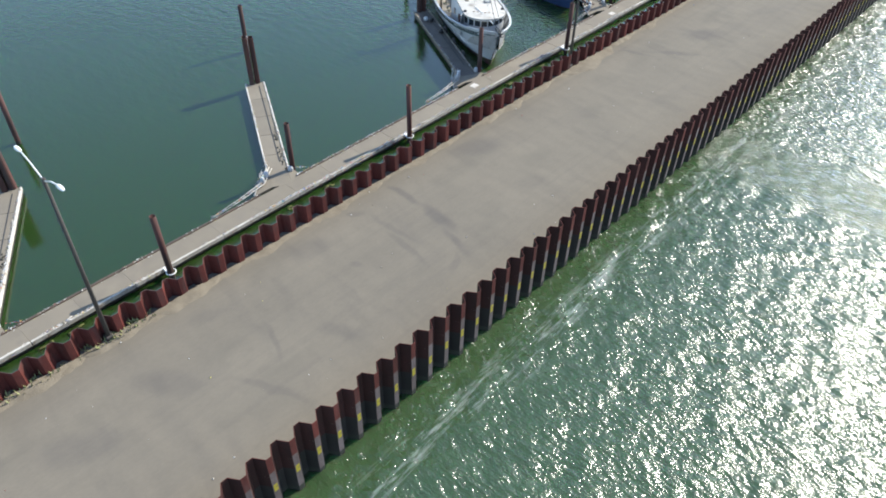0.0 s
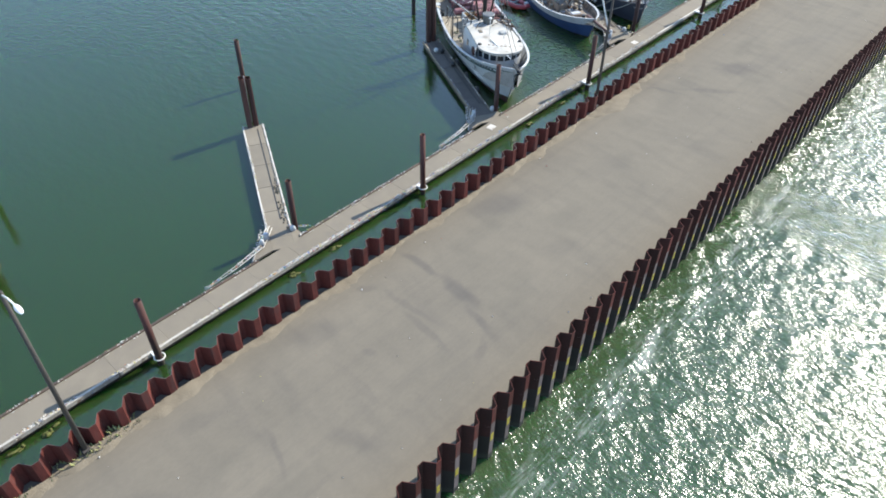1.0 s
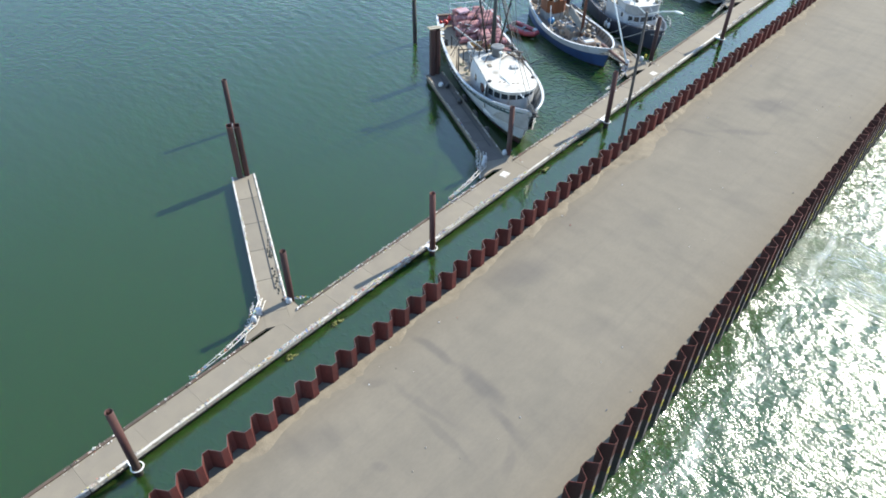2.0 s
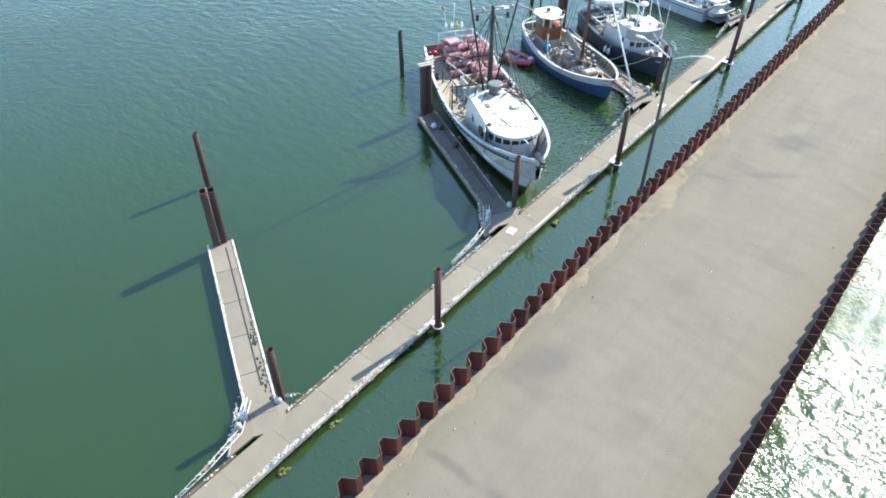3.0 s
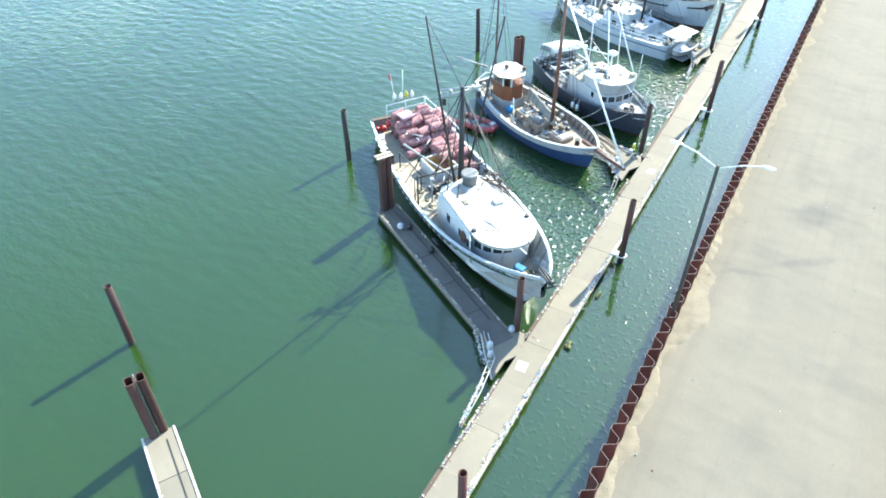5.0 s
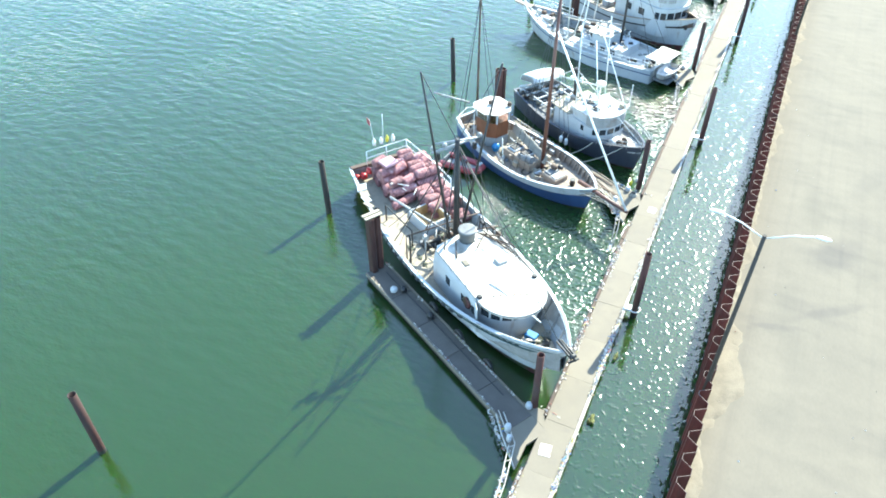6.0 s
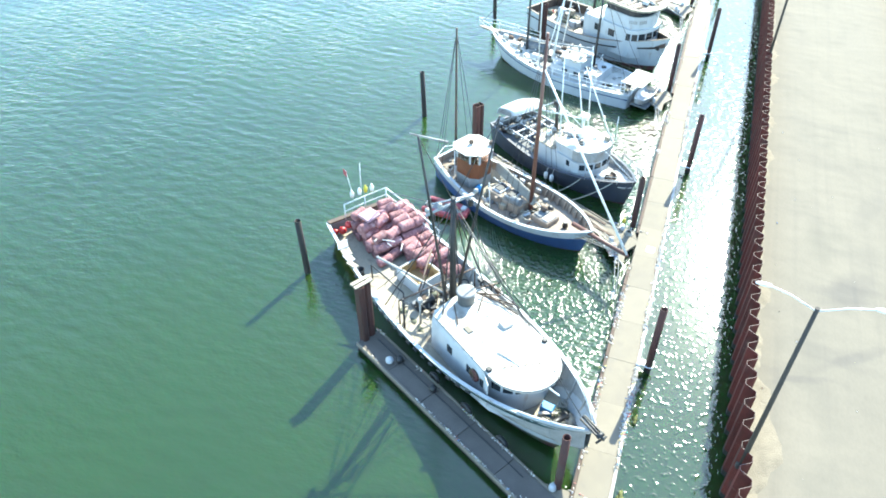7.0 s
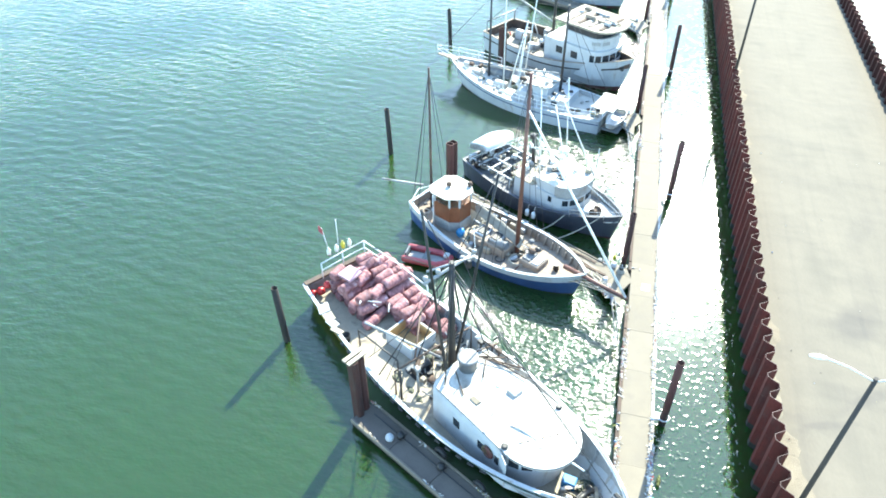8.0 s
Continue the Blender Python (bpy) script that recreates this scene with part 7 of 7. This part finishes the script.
    for i in range(34):
        bm = BM()
        x, y = 0.4 + random.random() * 12, random.uniform(-1.6, 1.6)
        z = h.deck_z(x / L) if x < 3 else (1.75 if x < 4.6 else (2.52 if x < 7.3 else h.deck_z(x / L)))
        box(bm, x, x + random.uniform(0.15, 0.5), y, y + random.uniform(0.1, 0.35), z, z + random.uniform(0.08, 0.3), 0.03)
        part("deck_gear", bm, (M_WHITE, M_GREY, M_TAN, M_BLACK, M_WHITEROOF)[i % 5], boat, "gear on deck")
    railing(boat, [(x, s_ * (h.half(x / L) - 0.12), h.sheer(x / L)) for s_, xs in ((-1, (0.4, 2.0, 3.6, 5.2, 6.8, 8.4, 10.0)),) for x in xs], 0.7, 0.025, M_TIMBER)
    railing(boat, [(x, h.half(x / L) - 0.12, h.sheer(x / L)) for x in (0.4, 2.0, 3.6, 5.2, 6.8, 8.4, 10.0)], 0.7, 0.025, M_WHITEPIPE)
    rng = random.Random(17)
    for i in range(40):
        x, y = rng.uniform(0.8, 13.0), rng.uniform(-1.5, 1.5)
        if abs(y) > h.half(x / L) - 0.35:
            continue
        z = h.deck_z(x / L) if x < 3.1 or x > 8.1 else (1.75 if x < 4.7 or x > 7.5 else 2.52)
        a, l = rng.uniform(0, 3.14), rng.uniform(0.2, 0.7)
        bm = BM()
        if i % 4 == 0:
            ring(bm, (x, y, z + 0.05), 0.13 + 0.14 * rng.random(), 0.045, n=12, k=5)
            part("line_coil", bm, (M_CABLE, M_ROPE)[i % 8 // 4], boat)
        elif i % 4 == 1:
            box(bm, -l / 2, l / 2, -0.13, 0.13, 0, 0.12 + 0.25 * rng.random(), 0.02, m=Matrix.Translation((x, y, z)) @ Matrix.Rotation(a, 4, "Z"))
            part("deck_box", bm, (M_GREYDECK, M_TIMBER, M_BLACK, M_WHITE)[i // 4 % 4], boat)
        elif i % 4 == 2:
            tube(bm, (x, y, z), (x + l * math.cos(a), y + l * math.sin(a), z + 0.8 * rng.random()), 0.035, n=6)
            part("loose_pipe", bm, (M_BLACK, M_WHITEPIPE, M_TIMBER)[i // 4 % 3], boat)
        else:
            blob(bm, (x, y, z + 0.08), (0.3, 0.22, 0.16), rough=0.6, seed=i * 1.7)
            part("gear_heap", bm, (M_NET, M_TIMBER, M_TAN)[i // 4 % 3], boat, "heap of fishing gear")
    wires(boat, [((11.2, -0.2, 8.3), (16.2, 0, 2.6)), ((11.2, -0.2, 8.3), (4.4, -0.2, 8.8)), ((4.4, -0.2, 8.8), (0.2, 1.5, 1.3)), ((4.4, -0.2, 8.8), (0.2, -1.5, 1.3))], 0.02, M_CABLE)
    d = dinghy("dinghy", (0, 0, 0), 0, "small pale blue-grey dinghy hung behind a white boat", M_WHITE, M_GREY, 2.9, 1.3)
    d.matrix_world = boat.matrix_world @ pose(-0.9, 0.6, 0.75, 0, 0, 95)
    d2 = dinghy("dinghy", (0, 0, 0), 0, "dark grey upturned dinghy lashed on a foredeck", M_GREY, M_GREYDECK, 2.4, 1.1)
    d2.matrix_world = boat.matrix_world @ pose(10.6, -0.9, h.deck_z(0.7) + 0.66, 180, 0, 6)
    bm = BM()
    box(bm, -1.5, -0.02, -1.2, 1.4, 0.35, 0.5, 0.02)
    part("swim_platform", bm, M_GREYDECK, boat, "grey stern platform")


def build_seiner():
    boat, L = boat_at((-7.3, 78.3), (-20.3, 86.2), "big white steel fishing boat with high wheelhouse")
    h = Hull(L, 5.8, 0.75, 1.9, 1.9, 3.3, 0.8, 1.2)
    hull_parts(boat, h, [M_BOOT, M_WHITEHULL, M_WHITEHULL], [0.3, 0.9], M_TAN, M_TIMBER, M_TEAK, rub=M_BLACK, rub_k=0.8)
    low = round_front(7.3, 13.4, 2.1, 1.3)
    bm = BM()
    walls_from(bm, low, 1.2, 3.7)
    dh = part("deckhouse", bm, M_WHITE, boat, "white deckhouse")
    panes(dh, low, range(1, 9), 2.75, 3.35, 0.06)
    for x in (8.6, 10.2):
        bm = BM()
        window_on(bm, (x, -2.1), (x + 0.7, -2.1), 2.6, 3.2)
        part("window", bm, M_GLASS, dh)
    up = round_front(9.3, 13.2, 1.85, 1.2)
    bm = BM()
    walls_from(bm, up, 3.7, 4.75)
    part("bridge_front", bm, M_WHITE, boat, "white bridge front with a name in bars")
    bars(boat, (12.1, -1.88), (12.75, -1.55), 4.15, 4.45, 5, M_GREY)
    bars(boat, (12.85, -1.4), (13.12, -0.7), 4.15, 4.45, 4, M_GREY)
    up2 = round_front(9.4, 13.05, 1.75, 1.2)
    bm = BM()
    walls_from(bm, up2, 4.75, 5.4)
    part("window_band", bm, M_GLASS, boat, "dark bridge windows")
    bm = BM()
    plate(bm, round_front(8.2, 13.9, 2.15, 1.6, n=11), 5.4, 5.55)
    part("roof", bm, M_TAN, boat, "pale slatted bridge roof")
    for i in range(8):
        bm = BM()
        box(bm, 8.6 + i * 0.55, 8.9 + i * 0.55, -1.7, 1.7, 5.56, 5.62, 0.01)
        part("roof_slat", bm, (M_WHITEROOF, M_TEAK, M_WHITEROOF, M_TIMBER)[i % 4], boat)
    bm = BM()
    tube(bm, (6.6, 0, 1.2), (6.6, 0, 9.5), 0.15, 0.1, n=10)
    part("mast", bm, M_BLACK, boat)
    bm = BM()
    tube(bm, (6.6, 0, 4.0), (1.5, 0.5, 5.0), 0.09, n=8)
    part("boom", bm, M_GREY, boat)
    for i in range(10):
        bm = BM()
        x, y = 0.8 + random.random() * 5.5, random.uniform(-1.9, 1.9)
        box(bm, x, x + random.uniform(0.4, 1.0), y, y + random.uniform(0.3, 0.7), 1.1, 1.2 + random.uniform(0.3, 0.9), 0.06)
        part("deck_gear", bm, (M_WHITE, M_GREY, M_TAN, M_BLACK)[i % 4], boat, "gear on the after deck")
    for i in range(22):
        x, y = random.uniform(0.6, 6.8), random.uniform(-2.0, 2.0)
        bm = BM()
        if i % 3 == 0:
            tube(bm, (x, y, 1.25), (x + random.uniform(-1.4, 1.4), y + random.uniform(-0.8, 0.8), 1.5 + random.random()), 0.05, n=6)
            part("loose_pipe", bm, (M_BLACK, M_GREY, M_TIMBER)[i % 9 // 3], boat)
        elif i % 3 == 1:
            blob(bm, (x, y, 1.3), (random.uniform(0.2, 0.5), random.uniform(0.2, 0.4), 0.25), seed=i * 1.1)
            part("net_heap", bm, (M_NET, M_TIMBER, M_ROPE)[i % 9 // 3], boat, "heap of netting")
        else:
            ring(bm, (x, y, 1.25), random.uniform(0.15, 0.3), 0.06, n=14, k=6)
            part("line_coil", bm, (M_ROPE, M_BLACK, M_RED)[i % 9 // 3], boat)
    for i in range(12):
        x, y = random.uniform(8.4, 13.0), random.uniform(-1.7, 1.7)
        bm = BM()
        box(bm, x, x + random.uniform(0.3, 1.3), y, y + random.uniform(0.1, 0.35), 5.62, 5.66 + random.uniform(0.02, 0.25), 0.01)
        part("roof_plank", bm, (M_DOCK, M_TEAK, M_WHITE)[i % 3], boat, "loose plank on the roof")
    bm = BM()
    polyline(bm, [(0.3, -2.0, 1.9), (0.3, -2.0, 2.9), (0.3, 2.0, 2.9), (0.3, 2.0, 1.9)], 0.08)
    part("stern_gantry", bm, M_GREY, boat)
    bm = BM()
    box(bm, 14.0, 14.6, -0.5, 0.5, h.deck_z(0.9), h.deck_z(0.9) + 0.6, 0.06)
    part("anchor_winch", bm, M_BLACK, boat)
    wires(boat, [((6.6, 0, 9.4), (15.6, 0, 3.4)), ((6.6, 0, 9.4), (0.4, 2.0, 2.9)), ((6.6, 0, 9.4), (0.4, -2.0, 2.9))], 0.02, M_CABLE)


def build_packer():
    boat, L = boat_at((-8.2, 97.5), (-22.5, 105.0), "white-topped fishing boat moored at a far finger")
    h = Hull(L, 5.6, 0.75, 1.7, 1.7, 2.8, 0.7, 1.2)
    hull_parts(boat, h, [M_BOOT, M_WHITEHULL, M_WHITEHULL], [0.3, 0.9], M_GREYDECK, M_WHITE, M_WHITE)
    o = round_front(6.5, 12.5, 2.0, 1.2)
    bm = BM()
    walls_from(bm, o, 1.0, 3.4)
    dh = part("deckhouse", bm, M_WHITE, boat)
    panes(dh, o, range(1, 9), 2.5, 3.0, 0.06)
    bm = BM()
    plate(bm, round_front(6.2, 13.0, 2.3, 1.4), 3.4, 3.55)
    part("roof", bm, M_WHITEROOF, boat)


build_finger_gear()
build_trawler()
build_ketch()
build_navy()
build_troller()
build_seiner()
build_packer()
build_raft()
build_pots()

# ---- the sheet piles of both walls, last ----
build_walls()
